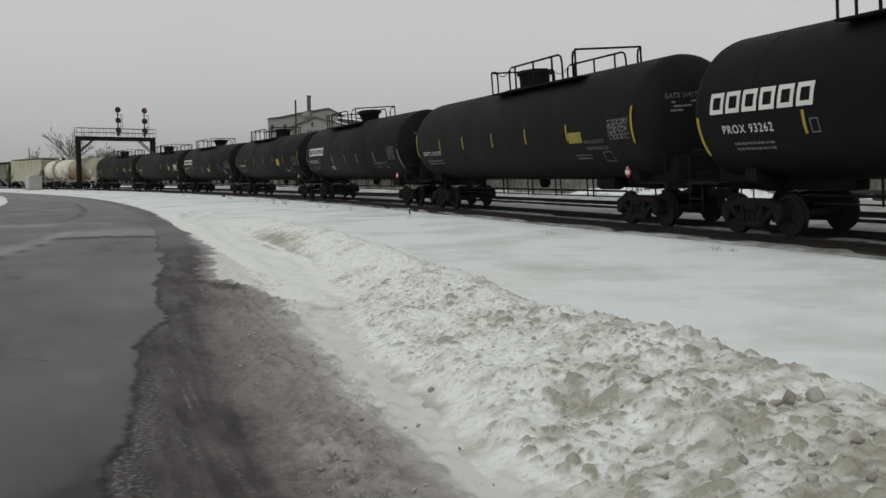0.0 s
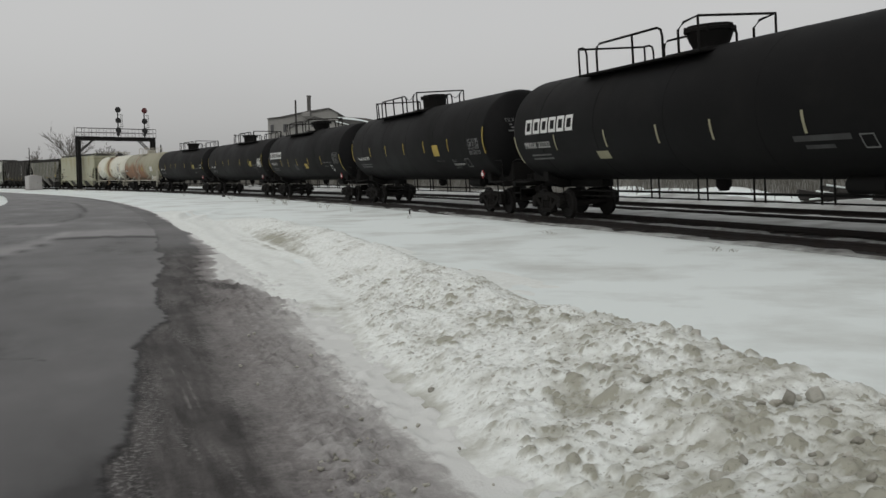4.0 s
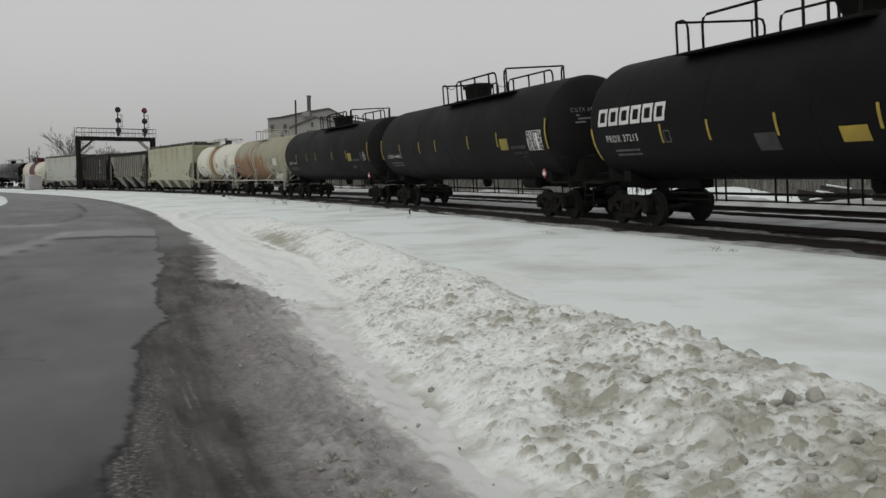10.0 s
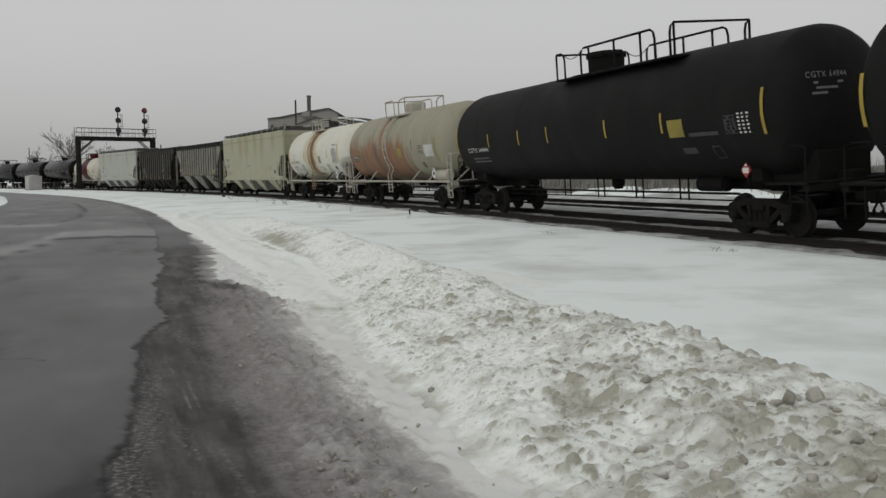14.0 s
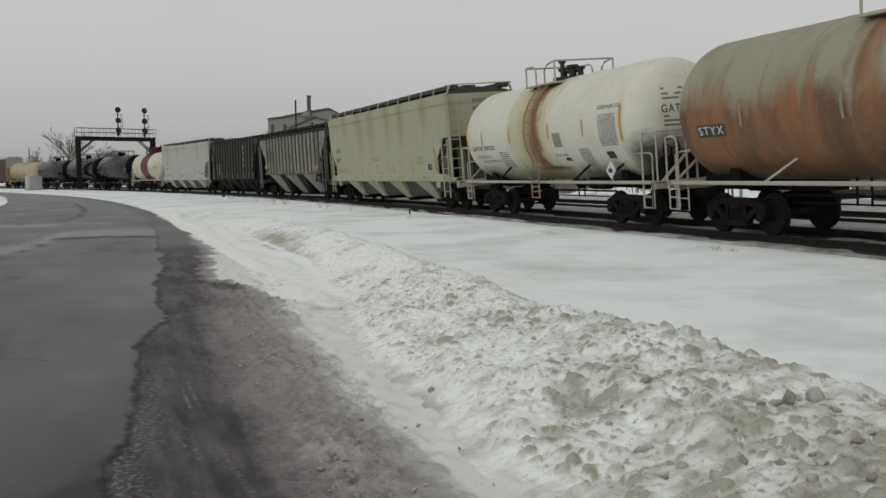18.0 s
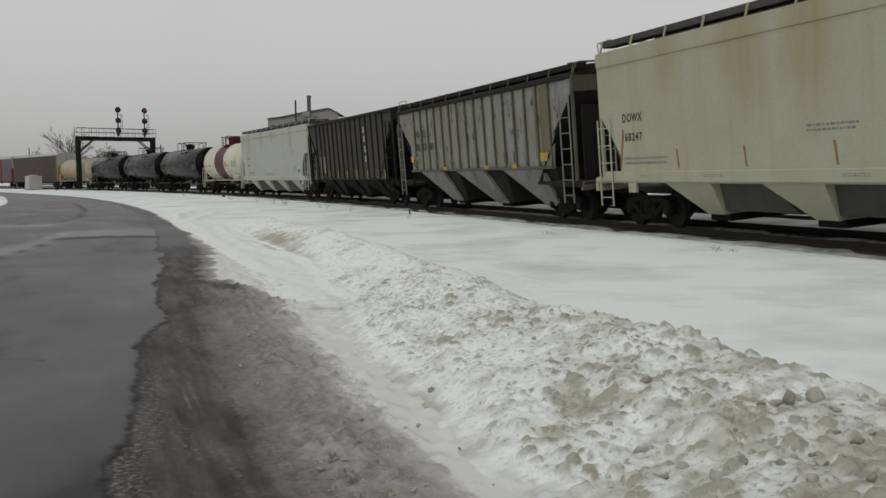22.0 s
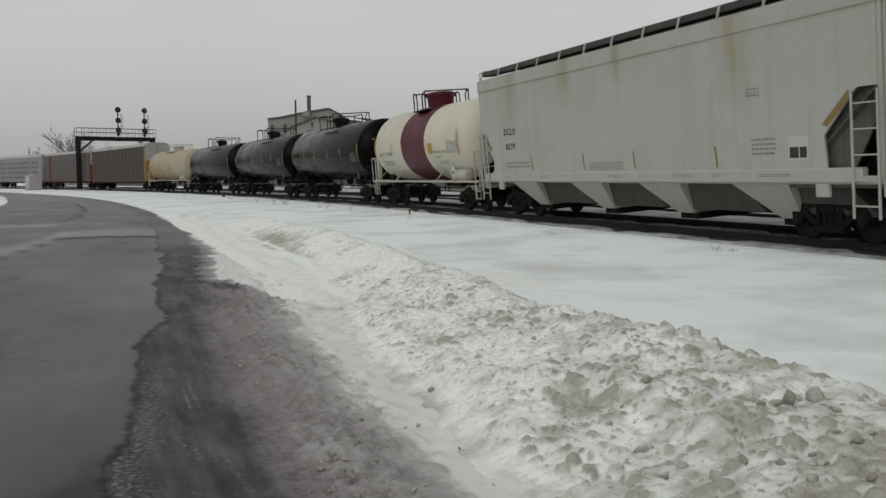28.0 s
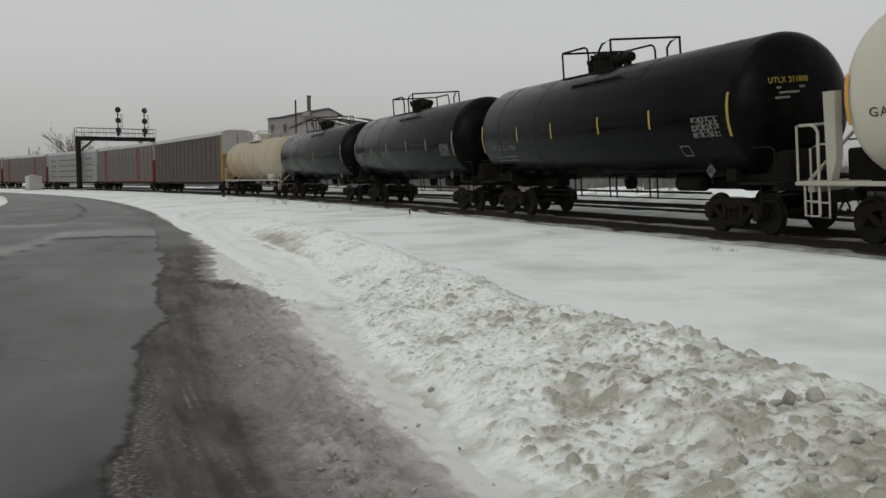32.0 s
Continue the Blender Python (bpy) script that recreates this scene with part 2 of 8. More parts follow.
def snow_material(name, clean, dirt, lo, hi, scale, relief):
    m, ns, ls, p = nodes(name)
    a = noise_node(ns, ls, scale, 6, 0.6, coords="Object")
    b = noise_node(ns, ls, scale * 14, 4, 0.6, coords="Object")
    c = noise_node(ns, ls, scale * 0.12, 3, 0.5, coords="Object")
    add = ns.new("ShaderNodeMath")
    add.operation = "MULTIPLY_ADD"
    ls.new(c.outputs["Fac"], add.inputs[0])
    add.inputs[1].default_value = 0.5
    ls.new(a.outputs["Fac"], add.inputs[2])
    r = ramp(ns, ls, add.outputs[0], lo, hi, clean, dirt)
    ls.new(r.outputs[0], p.inputs["Base Color"])
    p.inputs["Roughness"].default_value = 0.75
    p.inputs["Specular IOR Level"].default_value = 0.25
    bump(ns, ls, b.outputs["Fac"], relief, 0.03, p)
    return m


SNOW = snow_material("fresh_snow", (0.765, 0.815, 0.80), (0.50, 0.515, 0.485), 0.72, 1.2, 0.35, 0.14)

# ---- ground: one sheet of snow, level with the road, rising to the tracks ----
GR_OFF = [-400, -22, -21.5, -13.2, -12.6, -10.5, -6, -2.6, -1.75, -1.45, 1.9, 3.0, 6.2, 8.0, 9.0, 11, 16, 40, 3000]
GR_Z = [-0.3, -0.3, -0.42, -0.42, -0.40, -0.30, -0.27, -0.17, -0.19, -0.34, 0.0, 0.0, 0.16, 0.1, 0.28, 0.2, 0.1, 0.0, 0.0]


# wheel marks where something has turned off the road across the snow
RUT_S, RUT_OFF = [30, 35, 38, 41.8, 47.9, 50.6, 52], [-12.4, -12.1, -11.7, -10.7, -9.3, -7.7, -6.2]


def rut(s, off):
    d = off - np.interp(s, RUT_S, RUT_OFF)
    on = step(37, 41, s) * (1 - step(49, 52, s))
    return on * step(-12.2, -11.7, off) * (0.11 * np.exp(-(d / 0.3) ** 2) - 0.05 * np.exp(-((d + 0.7) / 0.35) ** 2) + 0.09 * np.exp(-((d + 1.5) / 0.3) ** 2))


def ground_z(s, off):
    return rut(s, off) + np.interp(off, GR_OFF, GR_Z) + 0.035 * (hash_noise(s * 0.35, off * 0.5, 3) - 0.5) * step(-12.4, -10, off) * (1 - step(-3.5, -2.0, off))


s_ax = np.concatenate([np.arange(-380, -8, 12.0), np.arange(-8, 33, 0.5), np.arange(33, 55, 0.25), np.arange(55, 130, 2.0), np.arange(130, 590, 10.0)])
o_ax = np.concatenate([[-390, -250, -120, -60, -35], np.arange(-24, -14, 1.0), np.arange(-14, 12, 0.25), np.arange(12, 40, 3.0), [45, 60, 90, 150, 300, 700, 1500, 2900]])
gs, go = np.meshgrid(s_ax, o_ax, indexing="ij")
gx, gy = on_road(gs, go)
ground = tagged(sheet("ground", gx, gy, ground_z(gs, go), SNOW), "flat snow-covered ground beside the railway tracks", "snow ground", kind="structure")


def give(ob, name, values):
    """A number for every point of the mesh, read by its material."""
    at = ob.data.attributes.new(name, "FLOAT", "POINT")
    at.data.foreach_set("value", np.asarray(values, np.float32).ravel())


def give_place(ob, s, off):
    at = ob.data.attributes.new("along_road", "FLOAT_VECTOR", "POINT")
    at.data.foreach_set("vector", np.stack([s, off, 0 * s], -1).astype(np.float32).ravel())


def attr(ns, name):
    a = ns.new("ShaderNodeAttribute")
    a.attribute_name = name
    return a


def road_noise(ns, ls, stretch, scale, detail=5.0, rough=0.6):
    mp = ns.new("ShaderNodeMapping")
    mp.inputs["Scale"].default_value = stretch
    no = ns.new("ShaderNodeTexNoise")
    no.inputs["Scale"].default_value, no.inputs["Detail"].default_value, no.inputs["Roughness"].default_value = scale, detail, rough
    ls.new(attr(ns, "along_road").outputs["Vector"], mp.inputs["Vector"])
    ls.new(mp.outputs[0], no.inputs["Vector"])
    return no


def math_node(ns, ls, op, a, b, clamp=False):
    n = ns.new("ShaderNodeMath")
    n.operation, n.use_clamp = op, clamp
    for sock, v in zip(n.inputs, (a, b)):
        if isinstance(v, (int, float)):
            sock.default_value = v
        else:
            ls.new(v, sock)
    return n.outputs[0]


# ---- road: worn wet asphalt, a smoother paved half and a broken gritty shoulder ----
def asphalt_material():
    m, ns, ls, p = nodes("wet_asphalt")
    big = road_noise(ns, ls, (0.45, 1.0, 1), 0.55, 4)
    bands = road_noise(ns, ls, (0.22, 0.5, 1), 0.9, 5)
    grain = noise_node(ns, ls, 70, 3)
    mid = noise_node(ns, ls, 5, 7, 0.68)
    fleck = noise_node(ns, ls, 22, 5, 0.7)
    tracks = road_noise(ns, ls, (0.3, 2.6, 1), 1.9, 8, 0.68)
    smooth_col = ramp(ns, ls, big.outputs["Fac"], 0.32, 0.72, (0.0105, 0.0092, 0.0094), (0.0225, 0.0198, 0.0200))
    pale = ramp(ns, ls, bands.outputs["Fac"], 0.50, 0.66, (0, 0, 0), (0.6, 0.6, 0.6))
    paved = mix(ns, ls, pale.outputs[0], smooth_col.outputs[0], (0.066, 0.0595, 0.06))
    paved = mix(ns, ls, attr(ns, "pale").outputs["Fac"], paved, (0.165, 0.155, 0.155))
    worn = ramp(ns, ls, tracks.outputs["Fac"], 0.36, 0.66, (0.026, 0.023, 0.022), (0.11, 0.102, 0.099))
    salted = ramp(ns, ls, road_noise(ns, ls, (0.3, 1.3, 1), 1.6, 4).outputs["Fac"], 0.50, 0.62, (0, 0, 0), (1, 1, 1))
    flecks = ramp(ns, ls, fleck.outputs["Fac"], 0.49, 0.62, (0, 0, 0), (0.7, 0.7, 0.7))
    salt = math_node(ns, ls, "MULTIPLY", flecks.outputs[0], math_node(ns, ls, "MAXIMUM", salted.outputs[0], attr(ns, "salted").outputs["Fac"]))
    wet = ramp(ns, ls, noise_node(ns, ls, 1.8, 6, 0.7).outputs["Fac"], 0.38, 0.56, (0.55, 0.55, 0.55), (0, 0, 0))
    worn_wet = mix(ns, ls, wet.outputs[0], worn.outputs[0], (0.020, 0.018, 0.0172))
    shoulder = mix(ns, ls, salt, worn_wet, (0.25, 0.242, 0.235))
    col = mix(ns, ls, attr(ns, "shoulder").outputs["Fac"], paved, shoulder)
    # slush and packed snow thicken towards the bank, broken up by wheel marks
    sl = math_node(ns, ls, "ADD", attr(ns, "slush").outputs["Fac"], math_node(ns, ls, "MULTIPLY", math_node(ns, ls, "SUBTRACT", mid.outputs["Fac"], 0.5), 0.55))
    sl = math_node(ns, ls, "ADD", sl, math_node(ns, ls, "MULTIPLY", math_node(ns, ls, "SUBTRACT", fleck.outputs["Fac"], 0.5), 0.25))
    sl = math_node(ns, ls, "ADD", sl, math_node(ns, ls, "MULTIPLY", math_node(ns, ls, "SUBTRACT", tracks.outputs["Fac"], 0.5), 0.55))
    grey = ramp(ns, ls, sl, 0.05, 0.45, (0, 0, 0), (1, 1, 1))
    light = ramp(ns, ls, sl, 0.50, 0.88, (0, 0, 0), (1, 1, 1))
    white = ramp(ns, ls, sl, 0.85, 1.3, (0, 0, 0), (1, 1, 1))
    lumpy = ramp(ns, ls, fleck.outputs["Fac"], 0.35, 0.65, (0.158, 0.147, 0.143), (0.222, 0.21, 0.204))
    c2 = mix(ns, ls, grey.outputs[0], col, lumpy.outputs[0])
    c2 = mix(ns, ls, light.outputs[0], c2, (0.40, 0.392, 0.38))
    c3 = mix(ns, ls, white.outputs[0], c2, (0.64, 0.65, 0.63))
    crack = attr(ns, "crack")
    c4 = mix(ns, ls, crack.outputs["Fac"], c3, (0.014, 0.013, 0.013))
    ls.new(c4, p.inputs["Base Color"])
    rr = ramp(ns, ls, big.outputs["Fac"], 0.3, 0.7, (0.33, 0.33, 0.33), (0.5, 0.5, 0.5))
    rr2 = mix(ns, ls, attr(ns, "shoulder").outputs["Fac"], rr.outputs[0], (0.7, 0.7, 0.7))
    ls.new(rr2, p.inputs["Roughness"])
    gl = ramp(ns, ls, math_node(ns, ls, "ADD", math_node(ns, ls, "MULTIPLY", big.outputs["Fac"], 0.6), math_node(ns, ls, "MULTIPLY", bands.outputs["Fac"], 0.4)), 0.40, 0.58, (0.10, 0.10, 0.10), (1.0, 1.0, 1.0))
    g2 = mix(ns, ls, attr(ns, "pale").outputs["Fac"], gl.outputs[0], (0.85, 0.85, 0.85))
    g3 = mix(ns, ls, crack.outputs["Fac"], g2, (0.02, 0.02, 0.02))
    ls.new(mix(ns, ls, attr(ns, "shoulder").outputs["Fac"], g3, (0.25, 0.25, 0.25)), p.inputs["Specular IOR Level"])
    hh = math_node(ns, ls, "ADD", math_node(ns, ls, "MULTIPLY", grain.outputs["Fac"], 0.5), fleck.outputs["Fac"])
    hs = math_node(ns, ls, "MULTIPLY", hh, math_node(ns, ls, "ADD", attr(ns, "shoulder").outputs["Fac"], 0.12))
    bump(ns, ls, hs, 0.6, 0.012, p)
    return m


ASPHALT = asphalt_material()
CRACK_S = [0, 5.1, 5.6, 6.5, 8.3, 10.1, 12.0, 14.1, 18.7, 28.0, 45.0, 170.0]
CRACK_OFF = [-15.1, -15.05, -15.06, -14.94, -14.75, -14.65, -14.34, -14.35, -13.9, -13.6, -13.3, -13.2]


def crack_off(s):
    return np.interp(s, CRACK_S, CRACK_OFF) + 0.22 * (hash_noise(s * 0.7, s * 0, 61) - 0.5) + 0.06 * (hash_noise(s * 3.1, s * 0, 62) - 0.5) + 0.05 * (hash_noise(s * 9, s * 0, 63) - 0.5) + 0.03 * (hash_noise(s * 23, s * 0, 67) - 0.5)


rs, ro = np.meshgrid(np.concatenate([np.arange(-60, 2, 3.0), np.arange(2, 13, 0.035), np.arange(13, 32, 0.1), np.arange(32, 170, 1.0)]), np.concatenate([np.arange(-21.4, -15.6, 0.3), np.arange(-15.6, -12.3, 0.03)]), indexing="ij")
crumbs = np.exp(-((rs - 5.2) / 1.0) ** 2 - ((ro + 13.72) / 0.32) ** 2)
pile = 0.16 * np.maximum(0, hash_noise(rs * 11, ro * 11, 18) - 0.42) + 0.16 * np.maximum(0, hash_noise(rs * 22, ro * 22, 20) - 0.42)
pile = np.minimum(pile, 0.03) + 0.15 * pile
lump = 0.8 * crumbs * pile + step(-14.1, -13.5, ro) * (0.09 * np.maximum(0, hash_noise(rs * 7, ro * 9, 8) - 0.55) + 0.12 * np.maximum(0, hash_noise(rs * 17, ro * 17, 9) - 0.55) * (hash_noise(rs * 0.9, ro * 2.5, 10) > 0.5)) * (1 - step(15, 21, rs))
cr = crack_off(rs)
far_edge = np.interp(rs, [0, 20, 26, 170], [-12.3, -12.3, -12.35, -12.3]) + 0.5 * step(24, 30, rs) * (hash_noise(rs * 0.25, rs * 0, 5) - 0.5)
ro2 = np.maximum(np.minimum(ro, far_edge), np.interp(rs, [-60, 55, 60, 67, 77, 97, 126, 170], [-21.4, -21.4, -20.75, -20.5, -20.1, -19.4, -17.3, -15.5]) + 0.16 * (hash_noise(rs * 0.2, rs * 0, 6) - 0.5))
rx, ry = on_road(rs, ro2)
rz = -0.345 + 0.010 * (hash_noise(rs * 1.5, ro * 1.5, 8) - 0.5) - 0.018 * step(cr - 0.02, cr + 0.02, ro) + lump
road = tagged(sheet("road", rx, ry, rz, ASPHALT), "wet grey asphalt road with a broken gritty shoulder", "road", kind="structure")
give_place(road, rs, ro)
give(road, "shoulder", step(cr - 0.015, cr + 0.03, ro) * (1 - 0.85 * step(19, 26, rs)))
# seams of old patching across the paved half
SEAM_A_OFF, SEAM_A_S = [-18.5, -17.2, -16.7, -16.35, -14.95, -13.55], [19.5, 21.9, 24.9, 28.4, 28.8, 28.1]
SEAM_B_S, SEAM_B_OFF = [36, 38.7, 39.5, 45, 56, 74, 87], [-20.5, -18.8, -16.85, -16.05, -15.68, -15.63, -17.7]
seam_a = rs - np.interp(ro, SEAM_A_OFF, SEAM_A_S) - 0.3 * (hash_noise(ro * 3, ro * 0, 71) - 0.5)
seam_b = ro - np.interp(rs, SEAM_B_S, SEAM_B_OFF) - 0.15 * (hash_noise(rs * 1.3, rs * 0, 72) - 0.5)
seam = np.maximum(0.95 * (1 - step(0.15, 0.9, np.abs(seam_a))) * (ro > -18.4) * (ro < cr), 0.9 * (1 - step(0.05, 0.3, np.abs(seam_b))) * (rs > 37) * (rs < 88))
seam = np.maximum(seam, 0.38 * (seam_b < 0) * step(38.5, 40.5, rs) * (1 - step(80, 90, rs)))
seam_c = rs - np.interp(ro, [-18.0, -15.97, -15.67, -15.25], [9.6, 9.45, 9.38, 8.8]) - 0.06 * (hash_noise(ro * 6, ro * 0, 75) - 0.5)
seam = np.maximum(seam, 0.8 * (1 - step(0.015, 0.07, np.abs(seam_c))) * (ro < -15.55))
broken = 0.85 * (1 - step(0.0, 0.025 + 0.055 * hash_noise(rs * 3, rs * 0, 64), np.abs(ro - cr - 0.01))) * step(0.15, 0.35, hash_noise(rs * 1.7, rs * 0, 65)) * (1 - step(28, 31, rs))
give(road, "crack", np.maximum(broken, seam))
give(road, "pale", (ro < cr) * (0.95 * step(0.6, 1.2, seam_a) * (1 - step(3.0, 5.5, seam_a)) * (ro > -17.6) * (0.55 + 0.45 * hash_noise(rs * 0.3, ro * 1.2, 74)) + 0.8 * (ro < -16.6) * step(36.0, 36.6, rs) * (1 - step(38.0, 38.7, rs)) + 0.2 * step(40, 60, rs)))
give(road, "salted", 0.9 * step(-0.02, 0.05, ro - cr) * (1 - step(0.16, 0.3, ro - cr)) * (1 - step(6.5, 11, rs)))
# wet grit, then trodden brown slush, then packed snow: where each begins along the road
GRIT_S, GRIT_OFF = [3, 5, 7.15, 8.3, 9.8, 11.5, 13.15, 16.25, 19.75, 25], [-14.02, -14.02, -14.03, -14.0, -13.9, -13.8, -13.62, -13.42, -13.15, -12.75]
PACK_S = [3, 4.6, 6.75, 7.9, 9.4, 11, 12.65, 13.8, 15, 16.15, 19.6, 24.9, 32]
PACK_OFF = [-13.2, -13.14, -13.11, -13.0, -12.89, -12.73, -12.58, -12.69, -12.95, -13.14, -12.85, -12.4, -12.15]
wander = 0.3 * (hash_noise(rs * 2.4, ro * 0.5, 77) - 0.5) * step(12.5, 15, rs) + 0.16 * (hash_noise(rs * 0.6, rs * 0, 66) - 0.5) + 0.10 * (hash_noise(rs * 1.7, ro * 1.2, 76) - 0.5)
grit, pack = np.interp(rs, GRIT_S, GRIT_OFF), np.interp(rs, PACK_S, PACK_OFF)
slush = np.interp((ro + wander - grit) / (pack - grit), [-0.7, -0.3, 0.0, 0.2, 0.5, 0.75, 0.9, 1.1, 1.4], [-0.4, -0.1, 0.27, 0.46, 0.56, 0.68, 0.85, 1.08, 1.4])
slush = slush + 0.45 * np.maximum(np.exp(-((ro + 14.45 + 0.015 * (rs - 8)) / 0.022) ** 2), 0.8 * np.exp(-((ro + 14.37 + 0.012 * (rs - 8)) / 0.02) ** 2)) * step(0.3, 0.6, hash_noise(rs * 2.5, rs * 0, 69)) * step(5.0, 6.0, rs) * (1 - step(9.5, 11, rs))
slush = slush - 1.1 * np.exp(-((rs - 14.7 + 1.2 * (ro + 13.18)) / 0.5) ** 2 - ((ro + 13.18) / 0.2) ** 2)
slush = slush + crumbs * (4.5 * pile - 0.02)
beyond = step(24, 29, rs)
give(road, "slush", slush * (1 - beyond) + beyond * (-0.3 + 1.6 * step(-12.75, -12.35, ro + 0.3 * (hash_noise(rs * 0.6, rs * 0, 68) - 0.5))))


# ---- snow bank thrown up by the plough along the road ----
def clods(s, off, cell, r0, r1, share, seed):
    """Half-buried round lumps on a jittered grid: their height, and a random grey for each."""
    best, tone = np.zeros_like(s), np.zeros_like(s)
    ci, cj = np.floor(s / cell).astype(np.int64), np.floor(off / cell).astype(np.int64)

    def rnd(a, b, k):
        n = (a * 73856093 + b * 19349663 + (seed * 7 + k) * 83492791) & 0x7FFFFFFF
        n = ((n ^ (n >> 13)) * 1274126177) & 0x7FFFFFFF
        return ((n ^ (n >> 16)) & 0xFFFF) / 65535.0
    for di in (-1, 0, 1):
        for dj in (-1, 0, 1):
            a, b = ci + di, cj + dj
            x, y = (a + rnd(a, b, 1)) * cell, (b + rnd(a, b, 2)) * cell
            r = (r0 + (r1 - r0) * rnd(a, b, 3) ** 2) * (rnd(a, b, 4) < share)
            q = rnd(a, b, 6) * 3.1416
            dx, dy = s - x, off - y
            u, v = dx * np.cos(q) + dy * np.sin(q), (-dx * np.sin(q) + dy * np.cos(q)) * (1.0 + 0.7 * rnd(a, b, 7))
            d2 = np.maximum(np.abs(u), np.abs(v)) * 0.45 + np.sqrt(u * u + v * v) * 0.6
            h = np.where(r > 0, np.sqrt(np.maximum(0, 1 - (d2 / np.maximum(r, 1e-6)) ** 2.4)), 0) * r * (0.36 + 0.42 * rnd(a, b, 8))
            tone = np.where(h > best, rnd(a, b, 5) * np.clip(h / np.maximum(r * 0.5, 1e-6), 0, 1), tone)
            best = np.maximum(best, h)
    return best, tone


APRON_S = [2, 4.55, 5.95, 8, 9.6, 11.35, 13.05, 15.45, 18.15, 20.4, 25.5, 33, 41]
APRON_OFF = [-13.0, -12.93, -12.86, -12.62, -12.43, -12.2, -11.88, -11.56, -11.28, -11.21, -11.15, -11.0, -10.8]
TOP_S, TOP_OFF = [2, 4.4, 7, 9.6, 12.5, 15, 18.2, 22, 28, 36], [-10.85, -10.8, -10.85, -10.65, -10.5, -10.35, -10.1, -9.9, -9.9, -9.7]


def bank_height(s, off):
    """Height, clod tone and roughness of the bank; packed snow lies flat between the road and its foot."""
    fade = 1 - step(27, 42, s)
    near = 1 - 0.55 * step(7, 14, s)
    foot = np.interp(s, APRON_S, APRON_OFF)
    crest = np.interp(s, [-6, 2, 4, 5, 6, 7.5, 9, 12, 20], [0.36, 0.41, 0.415, 0.43, 0.47, 0.44, 0.42, 0.44, 0.44]) * fade * (0.88 + 0.24 * hash_noise(s * 0.5, s * 0 + 9, 4))
    w = off + 0.25 * (hash_noise(s * 0.8, s * 0, 15) - 0.5)
    top_at = np.interp(s, TOP_S, TOP_OFF)
    prof = (0.42 * step(foot - 0.12, foot + 0.5, w) + 0.58 * step(foot + 0.2, top_at, w)) * (1 - 0.92 * step(top_at + 0.05, top_at + 0.9, w))
    rough = step(foot - 0.05, foot + 0.35, w) * (1 - step(top_at + 0.15, top_at + 0.55, w)) * (0.35 + 0.65 * fade)
    lump = near * (0.13 * (hash_noise(s * 1.9, off * 1.9, 11) - 0.5) + 0.07 * (hash_noise(s * 4.5, off * 4.5, 12) - 0.5)) + 0.022 * (hash_noise(s * 13, off * 13, 13) - 0.5) + 0.02 * (hash_noise(s * 31, off * 31, 14) - 0.5)
    soft = np.interp(s, [8, 16, 30], [1.0, 0.7, 0.45])
    # drifts of loose powder bury most of the lumps in places
    powder = step(0.46, 0.64, 0.7 * hash_noise(s * 1.15 + 2.0, off * 1.5, 31) + 0.3 * hash_noise(s * 3.1, off * 3.4, 32)) * (0.5 + 0.2 * step(9.0, 13.0, s))
    bare = 1 - 0.85 * powder
    big, t1 = clods(s, off, 0.36, 0.05, 0.115, 0.45, 1)
    mid, t2 = clods(s, off, 0.16, 0.028, 0.075, 0.75, 2)
    fine, t3 = clods(s, off, 0.075, 0.014, 0.034, 0.6, 3)
    loose, t4 = clods(s + 3.3, off + 1.7, 0.11, 0.016, 0.045, 0.5, 4)
    crumb, t5 = clods(s + 1.1, off + 0.4, 0.05, 0.008, 0.022, 0.55, 5)
    loose = np.maximum(loose, crumb)
    top = np.maximum(np.maximum(big * near * (0.35 + 0.65 * bare), mid * (0.5 + 0.5 * near) * bare), np.maximum(fine, loose) * bare) * soft
    packed = step(-12.9 + 0.3 * step(14, 20, s), -12.2 + 0.3 * step(14, 20, s), off) * (1 - rough) * step(9, 13, s)
    flat_z = -0.37 + packed * (0.05 + 0.05 * (hash_noise(s * 0.5, off * 3.2, 16) - 0.5) + 0.02 * (hash_noise(s * 3, off * 5, 17) - 0.5))
    z = flat_z + prof * crest + rough * (lump + top + 0.18 * (mid + fine + loose) * near * bare + 0.015 * powder - 0.01) + rut(s, off)
    tone = np.maximum(np.maximum(t1 * (big > 0.02) * near * 1.1, t2 * (mid > 0.01) * bare), np.maximum(t3, t4) * 1.0 * bare) * soft - 0.25 * powder
    return z, rough * tone, rough


